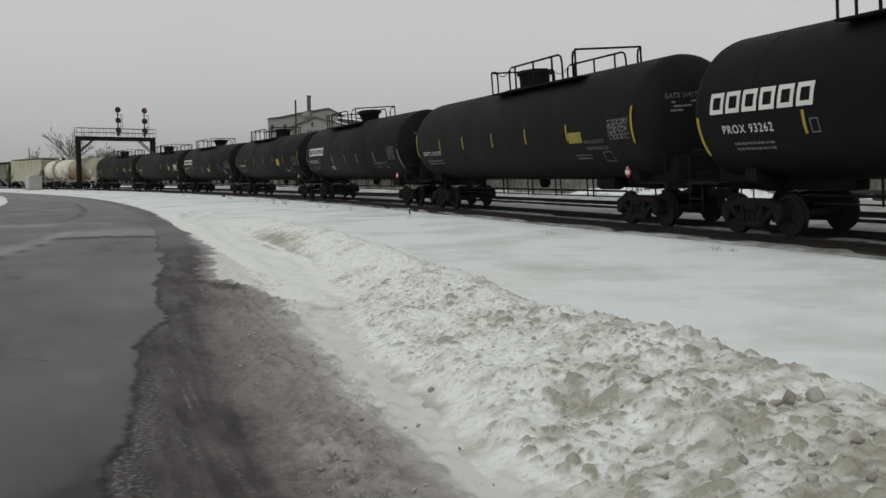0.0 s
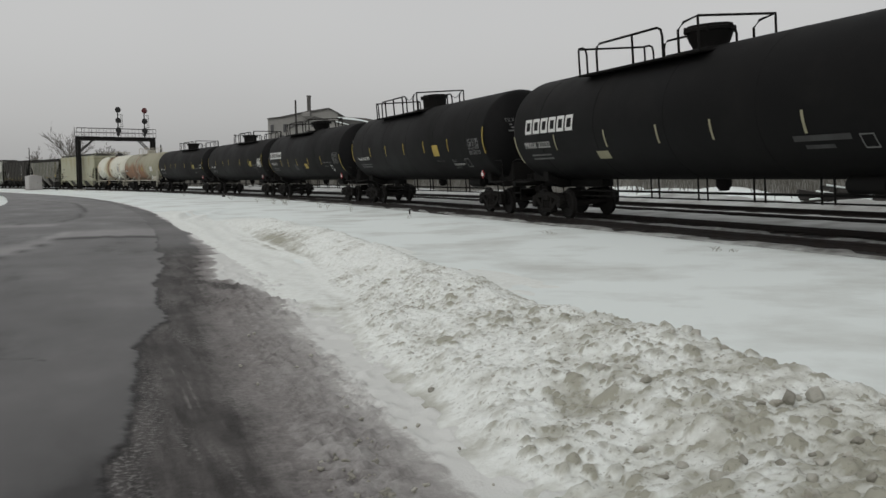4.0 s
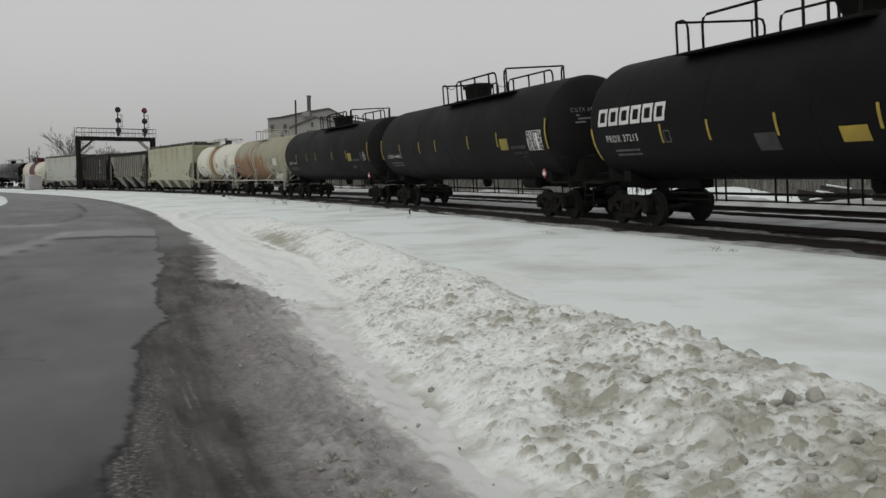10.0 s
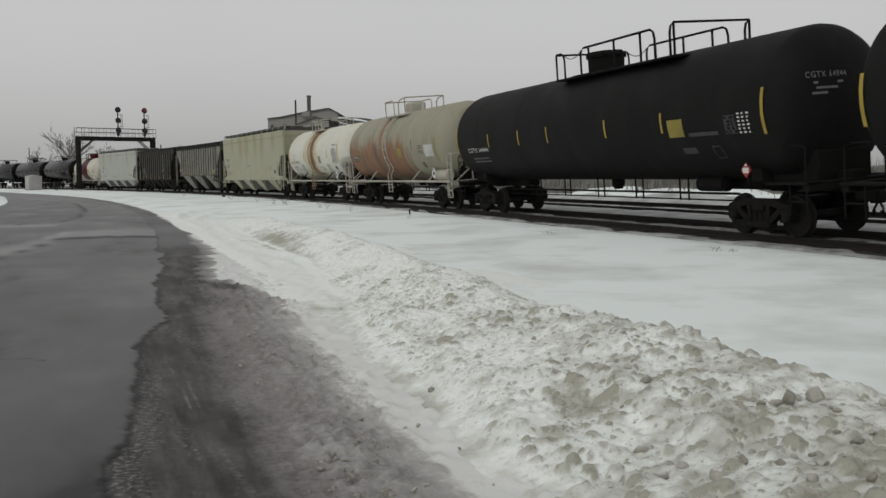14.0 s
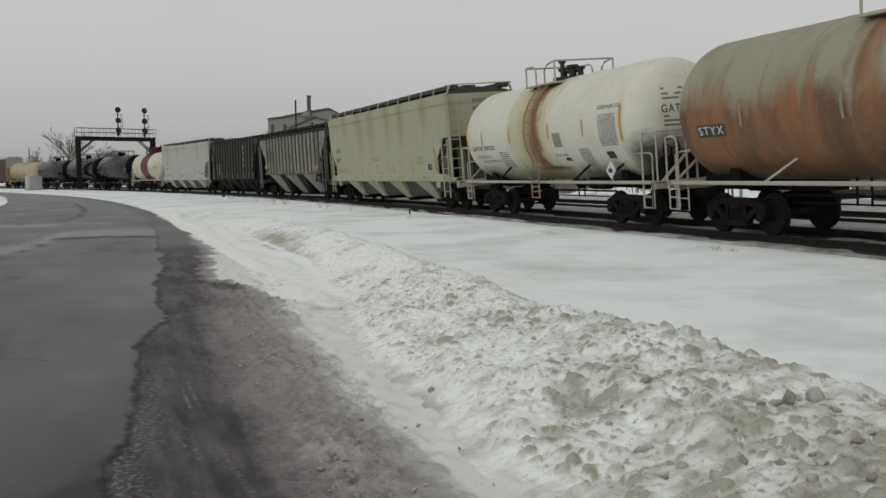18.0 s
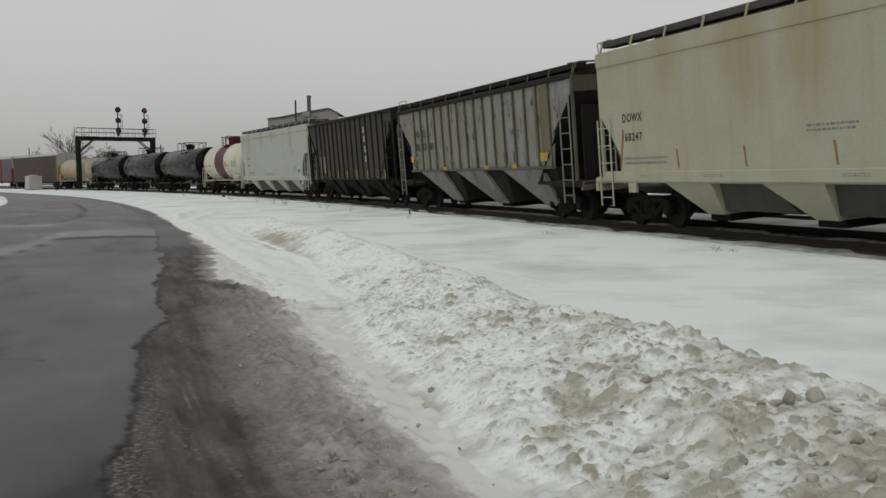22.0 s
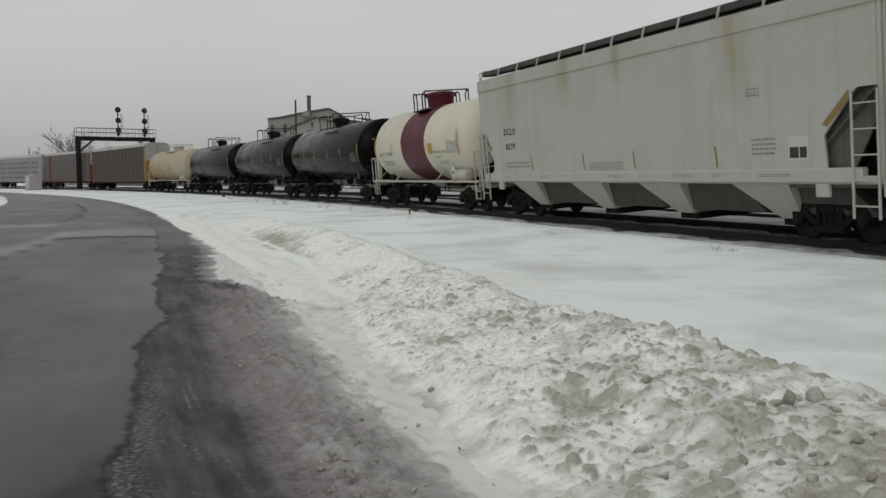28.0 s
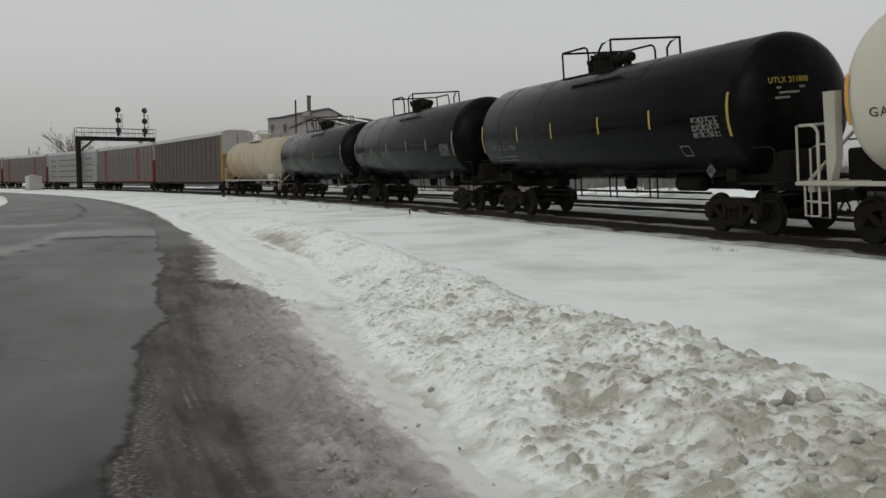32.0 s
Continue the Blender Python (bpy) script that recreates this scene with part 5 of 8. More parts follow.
def black_tank(i, label, e, marks, mark="", mark_x=0.0, mark_w=2.0, logo=None, shiny=False, bright=True, table=(7.4, 8.46, 2.32, 2.88), table_coat=None, strong=0.0, hazard=7.4, seed=1, coat=None):
    """A black tank car: e is the distance from its middle to the end stripes."""
    f, r = TRAIN[i]
    L = r - f
    half = min(L / 2 - 0.72, e + 0.68)
    low = logo is not None
    car = thing("tank_car", label, "tank car", "freight train")
    coat = GLOSS if shiny else coat or BLACK
    part("tank", tank_shell(half), coat, car)
    for k in (-2, -1, 0, 1, 2):
        wb = Mesh()
        x = half * 0.37 * k + 0.1
        wb.lathe([(x - 0.025, R_TANK - 0.01), (x - 0.015, R_TANK + 0.005), (x + 0.015, R_TANK + 0.005), (x + 0.025, R_TANK - 0.01)], 56, "x", (0, 0, Z_TANK))
        part("weld_band", wb, coat, car)
    if shiny:
        short_railing(car)
        manway(car, -0.82, 0.40, DULL, 0.02, 0.56, plate=False)
        v = Mesh()
        v.lathe([(4.5, 0.13), (4.82, 0.13), (4.84, 0.2), (4.96, 0.2), (4.99, 0.05)], 14, "z", (-1.62, 0, 0))
        part("valve", v, DULL, car)
        v = Mesh()
        v.lathe([(-0.35, 0.15), (0.1, 0.15), (0.12, 0.2), (0.2, 0.2), (0.22, 0.15), (0.62, 0.15), (0.66, 0.06)], 12, "x", (0, 0, 4.82))
        v.lathe([(4.5, 0.12), (4.82, 0.12)], 10, "z", (0.4, 0, 0))
        v.lathe([(4.5, 0.1), (4.82, 0.1)], 10, "z", (-0.1, 0, 0))
        part("vent_pipe", v, DULL, car)
    else:
        manway(car, -0.08, 0.60 if low else 0.55, DULL, 0.15 if low else 0.015, 0.62)
    under_gear(car, L, half, DULL, DULL)
    tape = YELLOW if bright else PALEYEL
    if low:
        stripes(car, marks, (e, -e), tape, 2.26, 2.74, (1.88, 2.78))
        m = Mesh()
        logo_blocks(m, logo, 0, 0.47, 3.3, lambda mm, a, b, c, d: mm.add(wrapped([(x + 0.12 * (c + (d - c) * k / 5), c + (d - c) * k / 5) for k in range(6) for x in (a, b)], 2.82), [(2 * k, 2 * k + 1, 2 * k + 3, 2 * k + 2) for k in range(5)]))
        part("company_mark", m, WHITE, car, "white block-shaped painted mark", smooth=0)
    else:
        stripes(car, marks, (e, -e), tape, *((2.62, 3.1) if shiny else (2.5, 3.0)))
    if mark:
        tank_text(car, "reporting_mark", mark, mark_x, 2.36, 0.17 if not low else 0.2, mark_w, FADED if shiny else WHITE, "stencilled car number")
        data_panel(car, mark_x + 0.25, mark_x + mark_w - 0.1, 1.98, 2.22, 1, FADED, seed)
        # the car's mark again on the leading head
        co, fs = letters(mark, 0.13, 0.95)
        put = lambda u, v: (half - 0.72 + 0.73 * math.sqrt(max(0.02, 1 - ((-0.95 + u) ** 2 + (0.5 + v) ** 2) / R_TANK ** 2)), -0.95 + u, Z_TANK + 0.5 + v)
        for word in words(co, fs, " " in mark):
            h = Mesh()
            h.add([put(u, v) for u, v in co], word)
            part("end_mark", h, YELLOW if shiny else FADED, car, smooth=0)
        n = Mesh()
        for k, (u, w) in enumerate(((0.15, 0.7), (0.2, 0.5), (0.1, 0.35))):
            n.add([put(x, -0.13 - 0.11 * k + z) for x, z in ((u, 0), (u + w, 0), (u + w, 0.05), (u, 0.05))], [(0, 1, 2, 3)])
        tagged(part("stencil_block", n, FADED, car, smooth=0), kind="stuff")
    if table:
        data_table(car, *table, seed + 7, table_coat or FADED, strong)
    placard(car, hazard, 1.52, FADED if shiny else None)
    enlist(car, i, L)
    return car


def yellow_panel(car, x0, x1, z0, z1, material):
    return part("yellow_panel", patch(Mesh(), x0, x1, z0, z1, lean=0.0), material, car)


def strip(car, x0, x1, z0, z1, material, name="faded_strip"):
    return part(name, patch(Mesh(), x0, x1, z0, z1), material, car)


DIMFADE = paint("scuffed_paint", (0.035, 0.035, 0.034), 0.7, (0.018, 0.018, 0.017), 0.6, 6)

c = black_tank(0, "black tank car with a large white painted mark", 8.7, (-5.33, -2.5, 0.4, 3.2), "PROX 93262", -7.87, 1.62, -8.28, table=(7.1, 8.1, 2.3, 2.9), hazard=7.5, seed=1)
arched_railing(c)
outline(c, [(-5.18, 2.27), (-4.97, 2.27), (-4.97, 2.54), (-5.18, 2.54)], 0.03, FADED)

c = black_tank(1, "dull black tank car with a dim yellow panel", 8.77, (-5.89, -3.32, -0.48, 2.29, 5.15), "GATX 214279", -8.08, 2.1, table=(7.56, 8.63, 2.45, 2.97), hazard=7.87, seed=2, coat=DUSTY)
long_railing(c, -0.12)
yellow_panel(c, 5.22, 6.02, 2.42, 2.74, DIMYEL)
tank_text(c, "load_note", "NON-ODORIZED", 6.13, 2.38, 0.11, 1.07, FADED)
data_panel(c, 6.16, 7.33, 2.2, 2.3, 1, FADED, 5)
data_panel(c, 5.32, 6.22, 1.93, 2.12, 1, FADED, 6)
outline(c, [(6.88, 1.83), (7.36, 1.83), (7.38, 2.1), (6.92, 2.1)], 0.025, FADED)

c = black_tank(2, "black tank car with a white painted mark and pale stripes", 8.62, (-5.8, -2.8, -0.23, 1.97, 4.93), "PROX 32232", -7.93, 1.75, -7.8, bright=False, table=(7.1, 8.12, 2.32, 2.93), hazard=7.36, seed=3)
arched_railing(c, 0.03)
strip(c, -3.5, -2.85, 1.92, 2.15, PALEYEL, "pale_panel")
strip(c, 4.5, 6.05, 2.1, 2.22, DIMFADE)
strip(c, 4.75, 5.55, 1.94, 2.02, DIMFADE)
outline(c, [(6.27, 1.91), (6.6, 1.91), (6.58, 2.17), (6.25, 2.17)], 0.03, FADED)

c = black_tank(3, "black tank car with a bright yellow square panel", 8.87, (-5.59, -2.94, -0.22, 2.48, 5.31), "TILX 308302", -8.08, 2.15, table=(7.4, 8.46, 2.3, 2.87), hazard=7.8, seed=4)
fore_railing(c)
yellow_panel(c, 3.51, 4.17, 2.32, 2.79, YELLOW)
data_panel(c, 3.6, 4.43, 2.08, 2.15, 1, DIMFADE, 8)
data_panel(c, 5.27, 5.7, 2.05, 2.16, 1, FADED, 9)
data_panel(c, 5.26, 6.37, 1.9, 1.99, 1, WHITE, 10)
data_panel(c, 5.26, 5.88, 1.78, 1.85, 1, FADED, 11)
outline(c, [(6.58, 1.81), (6.99, 1.81), (6.99, 2.13), (6.58, 2.13)], 0.035, FADED)

gas = black_tank(4, "black liquefied gas tank car with a white painted mark", 8.45, (-5.09, -3.2, -0.93, 1.77, 4.64), "PROX 37213", -7.73, 1.55, -8.1, table=(7.07, 8.13, 2.29, 2.9), hazard=7.57, seed=5)
arched_railing(gas, -0.05)
yellow_panel(gas, 0.75, 1.45, 2.05, 2.36, YELLOW)
strip(gas, -1.68, -1.0, 1.95, 2.34, DIMFADE, "faded_panel")
tank_text(gas, "load_name", "LIQUEFIED PETROLEUM GAS", 5.0, 2.3, 0.11, 1.58, FADED)
data_panel(gas, 5.1, 5.81, 2.1, 2.18, 1, FADED, 13)
outline(gas, [(6.27, 1.85), (6.61, 1.85), (6.61, 2.13), (6.27, 2.13)], 0.04, WHITE)
outline(gas, [(-4.98, 2.27), (-4.75, 2.27), (-4.75, 2.55), (-4.98, 2.55)], 0.025, FADED)

c = black_tank(5, "dull black tank car with a bright stencilled table", 8.88, (-6.0, -3.26, -1.22, 2.39, 5.12), "CGTX 64821", -8.01, 1.95, table=(7.53, 8.57, 2.3, 2.92), table_coat=WHITE, strong=0.62, hazard=7.92, seed=6, coat=DUSTY)
long_railing(c)
yellow_panel(c, 5.32, 5.97, 2.37, 2.77, DIMYEL)
tank_text(c, "load_note", "NON-ODORIZED", 6.18, 2.38, 0.11, 1.12, FADED)
data_panel(c, 6.26, 7.4, 2.2, 2.3, 1, DIMFADE, 15)
outline(c, [(7.0, 1.78), (7.1, 1.78), (7.2, 2.1), (6.88, 2.1)], 0.025, DIMFADE)
strip(c, -3.98, -3.88, 2.45, 2.98, DULL, "scuff")

c = black_tank(6, "dull black tank car with worn stencils", 8.89, (-5.83, -3.28, -1.15, 2.41, 5.15), "CGTX 64844", -7.92, 1.9, table=(7.6, 8.02, 2.36, 2.76), table_coat=DIMFADE, hazard=7.84, seed=7, coat=DUSTY)
long_railing(c, -0.02)
yellow_panel(c, 5.41, 6.03, 2.37, 2.8, DIMYEL)
strip(c, 6.21, 7.32, 2.36, 2.45, DIMFADE)
strip(c, 5.75, 6.3, 1.95, 2.1, DIMFADE)
outline(c, [(6.91, 1.81), (7.21, 1.81), (7.21, 2.09), (6.91, 2.09)], 0.025, DIMFADE)
for k, x in enumerate((8.07, 8.22, 8.38)):
    data_panel(c, x, x + 0.08, 2.36, 2.86, 3, WHITE, 20 + k)

c = black_tank(14, "glossy black tank car with yellow reflective marks", 7.04, (-4.05, -1.56, 1.33, 3.92), "UTLX 211000", -6.35, 2.0, shiny=True, table=(5.67, 6.71, 2.33, 2.78), hazard=5.85, seed=8)
black_tank(15, "glossy black tank car with a low hatch railing", 7.04, (-4.0, -1.5, 1.4, 4.0), shiny=True, bright=False, table=(5.6, 6.6, 2.33, 2.78), hazard=5.85, seed=9)
black_tank(16, "glossy black tank car with a faint worn finish", 7.0, (-4.0, 1.4), shiny=True, bright=False, table=None, hazard=5.8, seed=10)
outline(c, [(4.96, 1.89), (5.31, 1.89), (5.31, 2.13), (4.96, 2.13)], 0.03, FADED)



def framed_tank(i, label, coat, frame_coat, half, cage=0.7, cage_top=2.4, laddered=True, rung_coat=None, air_x=None, brace_coat=None):
    """A tank car on a full side-frame: running boards, a ladder, end cages and an air tank."""
    f, r = TRAIN[i]
    L = r - f
    car = thing("tank_car", label, "tank car", "freight train")
    part("tank", tank_shell(half, head=0.78), coat, car)
    for k in ((-2, -1, 0, 1, 2) if laddered else (-2, 2)):
        wb = Mesh()
        x = half * 0.36 * k
        wb.lathe([(x - 0.03, R_TANK - 0.01), (x - 0.022, R_TANK + 0.007), (x + 0.022, R_TANK + 0.007), (x + 0.03, R_TANK - 0.01)], 56, "x", (0, 0, Z_TANK))
        part("weld_band", wb, coat, car)
    under_gear(car, L, half, DULL, frame_coat)
    for y in (-1, 1):
        m = Mesh()
        m.slab(-L / 2 + 0.45, L / 2 - 0.45, y * 1.44 - 0.05, y * 1.44 + 0.05, 1.20, 1.29, 0.015)
        part("side_sill", m, frame_coat, car)
        for x in (-half * 0.55, half * 0.36, half * 0.66):
            b = Mesh()
            b.beam((x, y * 1.44, 1.26), (x + 0.8, y * 1.22, 1.76), 0.05, 0.05)
            part("brace", b, brace_coat or frame_coat, car)
        for sgn in (-1, 1):
            c = Mesh()
            xi, xo = sgn * (L / 2 - cage), sgn * (L / 2 - 0.22)
            c.tube([(xi, y * 1.42, 0.6), (xi, y * 1.42, cage_top - 0.16), (xi + sgn * 0.06, y * 1.42, cage_top - 0.05), (xi + sgn * 0.2, y * 1.42, cage_top), (xo - sgn * 0.12, y * 1.42, cage_top), (xo, y * 1.36, cage_top), (xo, y * 0.55, cage_top), (xo, y * 0.5, cage_top - 0.1), (xo, y * 0.5, 1.25)], 0.03)
            c.tube([(xo, y * 1.42, 1.25), (xo, y * 1.42, cage_top)], 0.026, 6)
            part("end_cage", c, frame_coat, car)
            d = Mesh()
            d.tube([(xi, y * 1.42, 0.58), (xi + sgn * 0.4, y * 1.42, 0.58), (xi + sgn * 0.4, y * 1.42, 1.25)], 0.024, 6)
            d.tube([(xi, y * 1.42, 0.88), (xi + sgn * 0.4, y * 1.42, 0.88)], 0.02, 6)
            part("stirrup", d, frame_coat, car)
    for sgn in (-1, 1):
        e = Mesh()
        e.beam((sgn * (L / 2 - 0.3), -1.2, 1.28), (sgn * (L / 2 - 0.3), 0.2, cage_top - 0.05), 0.06, 0.05)
        part("end_brace", e, frame_coat, car)
    lad = Mesh()
    for dx in (-0.27, 0.27):
        pts = [(dx, -1.62, 0.72), (dx, -1.62, 1.6)]
        pts += [(dx, -(R_TANK + 0.12) * math.cos(a), Z_TANK + (R_TANK + 0.12) * math.sin(a)) for a in (-0.6, -0.3, 0, 0.3, 0.6, 0.85, 1.0)]
        lad.tube(pts, 0.025, 6)
    for k in range(8):
        a = -0.7 + 0.22 * k
        q = (-(R_TANK + 0.12) * math.cos(a), Z_TANK + (R_TANK + 0.12) * math.sin(a))
        lad.tube([(-0.27, *q), (0.27, *q)], 0.018, 6)
    for z in (0.75, 1.1):
        lad.tube([(-0.27, -1.62, z), (0.27, -1.62, z)], 0.018, 6)
    for z in (0.95, 1.24):
        lad.tube([(0, -1.62, z), (0, -1.40, z)], 0.02, 6)
        lad.tube([(-0.27, -1.62, z), (0.27, -1.62, z)], 0.018, 6)
    if laddered:
        part("ladder", lad, rung_coat or frame_coat, car)
    if air_x:
        a = Mesh()
        a.lathe([(-0.66, 0.06), (-0.62, 0.2), (-0.52, 0.25), (0.52, 0.25), (0.62, 0.2), (0.66, 0.06)], 20, "x", (air_x, -1.25, 1.5))
        part("air_tank", a, frame_coat, car)
        for dx in (-0.35, 0.35):
            sp = Mesh()
            sp.slab(air_x + dx - 0.04, air_x + dx + 0.04, -1.45, -1.1, 1.22, 1.32, 0.01)
            part("air_tank_bracket", sp, frame_coat, car)
    br = Mesh()
    ring = [(L / 2 - 0.6, -0.7 + 0.26 * math.cos(q * math.pi / 9), 2.1 + 0.26 * math.sin(q * math.pi / 9)) for q in range(19)]
    br.tube(ring, 0.02, 6)
    for q in (1, 7, 13):
        br.tube([(L / 2 - 0.6, -0.7, 2.1), ring[q]], 0.014, 6)
    br.tube([(L / 2 - 0.6, -0.7, 2.1), (L / 2 - 0.6, -0.7, 1.25)], 0.03, 6)
    part("brake_wheel", br, DULL, car)
    enlist(car, i, L)
    return car


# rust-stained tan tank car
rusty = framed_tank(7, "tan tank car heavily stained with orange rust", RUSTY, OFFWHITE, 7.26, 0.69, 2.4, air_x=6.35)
railing(rusty, -1.62, 1.28, OFFWHITE, -0.32, (), (), 0.34, y=1.0, top=5.17)
bx = Mesh()
bx.slab(-0.35, 0.45, -0.4, 0.4, 4.5, 5.0, 0.06)
bx.slab(-0.4, 0.5, -0.45, 0.45, 4.47, 4.56, 0.02)
part("valve_box", bx, OFFWHITE, rusty)
vv = Mesh()
vv.lathe([(4.5, 0.1), (4.8, 0.1), (4.86, 0.06), (4.95, 0.05)], 12, "z", (0.85, 0.1, 0))
part("valve", vv, OFFWHITE, rusty)
vv = Mesh()
vv.lathe([(-1.2, 0.06), (-0.5, 0.06)], 10, "x", (0, 0, 4.66))
for x in (-1.15, -0.95, -0.7):
    vv.lathe([(4.5, 0.05), (4.72, 0.05), (4.74, 0.09), (4.78, 0.09)], 8, "z", (x, 0, 0))
part("vent_pipe", vv, RUSTPIPE, rusty)
part("yellow_panel", patch(Mesh(), 1.56, 2.08, 2.4, 2.8), DIMYEL, rusty)
part("data_field", patch(Mesh(), 5.17, 6.25, 2.34, 2.87, R=R_TANK + 0.004), PALEFIELD, rusty, "pale grey stencil field")
data_table(rusty, 5.22, 6.2, 2.38, 2.8, 31, WHITE)
data_panel(rusty, 4.46, 4.95, 2.72, 2.92, 1, INK, 33)
data_panel(rusty, 4.46, 4.95, 2.50, 2.66, 1, INK, 34)
part("test_stencil", patch(Mesh(), 4.42, 4.72, 1.86, 2.1), INK, rusty)
data_panel(rusty, 4.45, 4.69, 1.9, 2.06, 2, LETTERGREY, 35)
placard(rusty, 5.62, 1.6, WHITE, y=-1.44)
stripes(rusty, (-1.49, -4.4), (), PALEYEL)
stripes(rusty, (3.6,), (), RUSTPIPE, 2.64, 3.13)
stripes(rusty, (), (6.5,), DIMYEL, end_z=(2.1, 3.1))
part("letter_field", patch(Mesh(), -6.0, -4.98, 2.32, 2.6, R=R_TANK - 0.004), COAL, rusty, "dark patch behind the letters")
tank_text(rusty, "reporting_mark", "STYX", -5.94, 2.37, 0.2, 0.9, WHITE, "white stencilled letters")

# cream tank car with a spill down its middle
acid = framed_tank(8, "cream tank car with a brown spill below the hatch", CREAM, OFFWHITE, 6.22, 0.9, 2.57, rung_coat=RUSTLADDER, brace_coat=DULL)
railing(acid, -1.25, 0.82, OFFWHITE, -0.52, (), (), 0.1, y=1.07, top=5.05)
vv = Mesh()
vv.lathe([(4.5, 0.55), (4.62, 0.55), (4.64, 0.3)], 20, "z", (-0.2, 0, 0))
part("hatch_plate", vv, INK, acid)
for x, y, h, r in ((-0.45, -0.1, 0.5, 0.08), (-0.15, 0.12, 0.28, 0.12), (0.15, -0.05, 0.28, 0.13), (-0.75, 0.1, 0.25, 0.12), (0.4, 0.1, 0.2, 0.1)):
    vv = Mesh()
    vv.lathe([(4.6, r), (4.6 + h, r), (4.62 + h, r * 1.6), (4.7 + h, r * 1.6), (4.72 + h, 0.03)], 10, "z", (x, y, 0))
    part("valve", vv, INK, acid, "black valve on the hatch")
vv = Mesh()
vv.lathe([(-0.4, 0.09), (0.5, 0.09)], 10, "x", (0, 0, 4.82))
part("vent_pipe", vv, INK, acid)
tank_text(acid, "reporting_mark", "GATX 59302", -5.12, 2.4, 0.17, 2.05, INK, "black stencilled car number")
tank_text(acid, "load_name", "HYDROCHLORIC ACID", 4.3, 3.31, 0.12, 1.2, INK)
part("data_field", patch(Mesh(), 4.55, 5.3, 2.38, 2.95), PALEFIELD, acid)
data_panel(acid, 4.37, 5.3, 2.29, 3.2, 9, LETTERGREY, 41)
data_panel(acid, -5.0, -3.5, 2.12, 2.24, 1, LETTERGREY, 42)
data_panel(acid, -4.6, -3.0, 1.96, 2.06, 1, LETTERGREY, 46)
data_panel(acid, -2.85, -2.0, 1.75, 2.35, 4, LETTERGREY, 43)
data_panel(acid, 2.95, 3.6, 1.72, 2.28, 5, LETTERGREY, 44)
data_panel(acid, 1.36, 2.2, 2.06, 2.14, 1, LETTERGREY, 45)
part("yellow_panel", patch(Mesh(), 1.52, 2.03, 2.34, 2.78), PALEYEL, acid)
part("test_stencil", patch(Mesh(), 1.9, 2.2, 1.9, 2.0), INK, acid)
stripes(acid, (-4.1, -1.69, 1.25, 3.45), (), ORANGE, 2.6, 3.1)
stripes(acid, (), (5.52, -5.52), ORANGE, end_z=(2.38, 3.36))
part("test_stencil", patch(Mesh(), 4.45, 4.85, 1.92, 2.12), INK, acid)
placard(acid, 4.55, 1.58, WHITE, y=-1.44)
hm = Mesh()
co, fs = letters("GATX", 0.22, 0.75)
head_at = lambda u, v: (6.22 - 0.78 + 0.792 * math.sqrt(max(0.02, 1 - ((-0.75 + u) ** 2 + (0.15 + v) ** 2) / R_TANK ** 2)), -0.75 + u, Z_TANK + 0.15 + v)
hm.add([head_at(u, v) for u, v in co], fs)
part("end_mark", hm, INK, acid, smooth=0)
hm = Mesh()
for k, z in enumerate((0.62, 0.48, 0.36, -0.12, -0.24, -0.36)):
    hm.add([head_at(u, z + w) for u, w in ((0.05, 0), (0.7 - 0.08 * (k % 3), 0), (0.7 - 0.08 * (k % 3), 0.055), (0.05, 0.055))], [(0, 1, 2, 3)])
tagged(part("stencil_block", hm, LETTERGREY, acid, smooth=0), kind="stuff")

# ivory tank car with a maroon belt
belt = framed_tank(13, "ivory tank car with a broad maroon belt", IVORY, OFFWHITE, 6.12, 0.8, 2.42, False, air_x=5.0)
railing(belt, -0.82, 0.66, DULL, -0.4, (), (), 0.3, y=1.06, top=5.2)
bm_ = Mesh()
bm_.lathe([(-1.42, R_TANK), (-1.41, R_TANK + 0.009), (1.74, R_TANK + 0.009), (1.75, R_TANK)], 56, "x", (0, 0, Z_TANK))
part("painted_belt", bm_, MAROON, belt, "maroon painted belt")
manway(belt, -0.13, 0.62, MAROON, 0.03, 0.68, "maroon hatch housing")
tank_text(belt, "reporting_mark", "GATX 217596", -5.0, 2.48, 0.18, 2.05, INK, "black stencilled car number")
tank_text(belt, "load_name", "HYDROCHLORIC ACID", 2.79, 2.46, 0.1, 1.48, INK)
data_panel(belt, 2.93, 3.47, 2.26, 2.33, 1, INK, 53)
data_panel(belt, 3.0, 4.0, 2.0, 2.15, 1, LETTERGREY, 54)
part("yellow_panel", patch(Mesh(), 2.15, 2.7, 2.44, 2.9), YELLOW, belt)
part("data_field", patch(Mesh(), 4.5, 5.35, 2.44, 2.8), PALEFIELD, belt)
data_panel(belt, 4.36, 5.4, 2.43, 2.9, 4, LETTERGREY, 51)
data_panel(belt, 4.36, 4.8, 2.92, 2.98, 1, INK, 56)
data_panel(belt, -4.6, -3.1, 2.05, 2.3, 1, LETTERGREY, 52)
stripes(belt, (-2.92, 1.95), (), ORANGE, 2.55, 3.05)
part("reflective_stripe", patch(Mesh(), -1.38, -1.30, 2.55, 3.05, R=R_TANK + 0.012), ORANGE, belt)
stripes(belt, (), (5.5, -5.5), ORANGE, end_z=(2.36, 3.31))
placard(belt, 4.35, 1.62, WHITE, y=-1.44)
pb = Mesh()
pb.prism([(-6.40, 3.05), (-6.10, 3.05), (-6.10, 1.75), (-6.25, 1.28), (-6.35, 1.28)], -1.40, -1.22)
part("end_cabinet", pb, OFFWHITE, belt, "tall pale box at the end platform")
pf = Mesh()
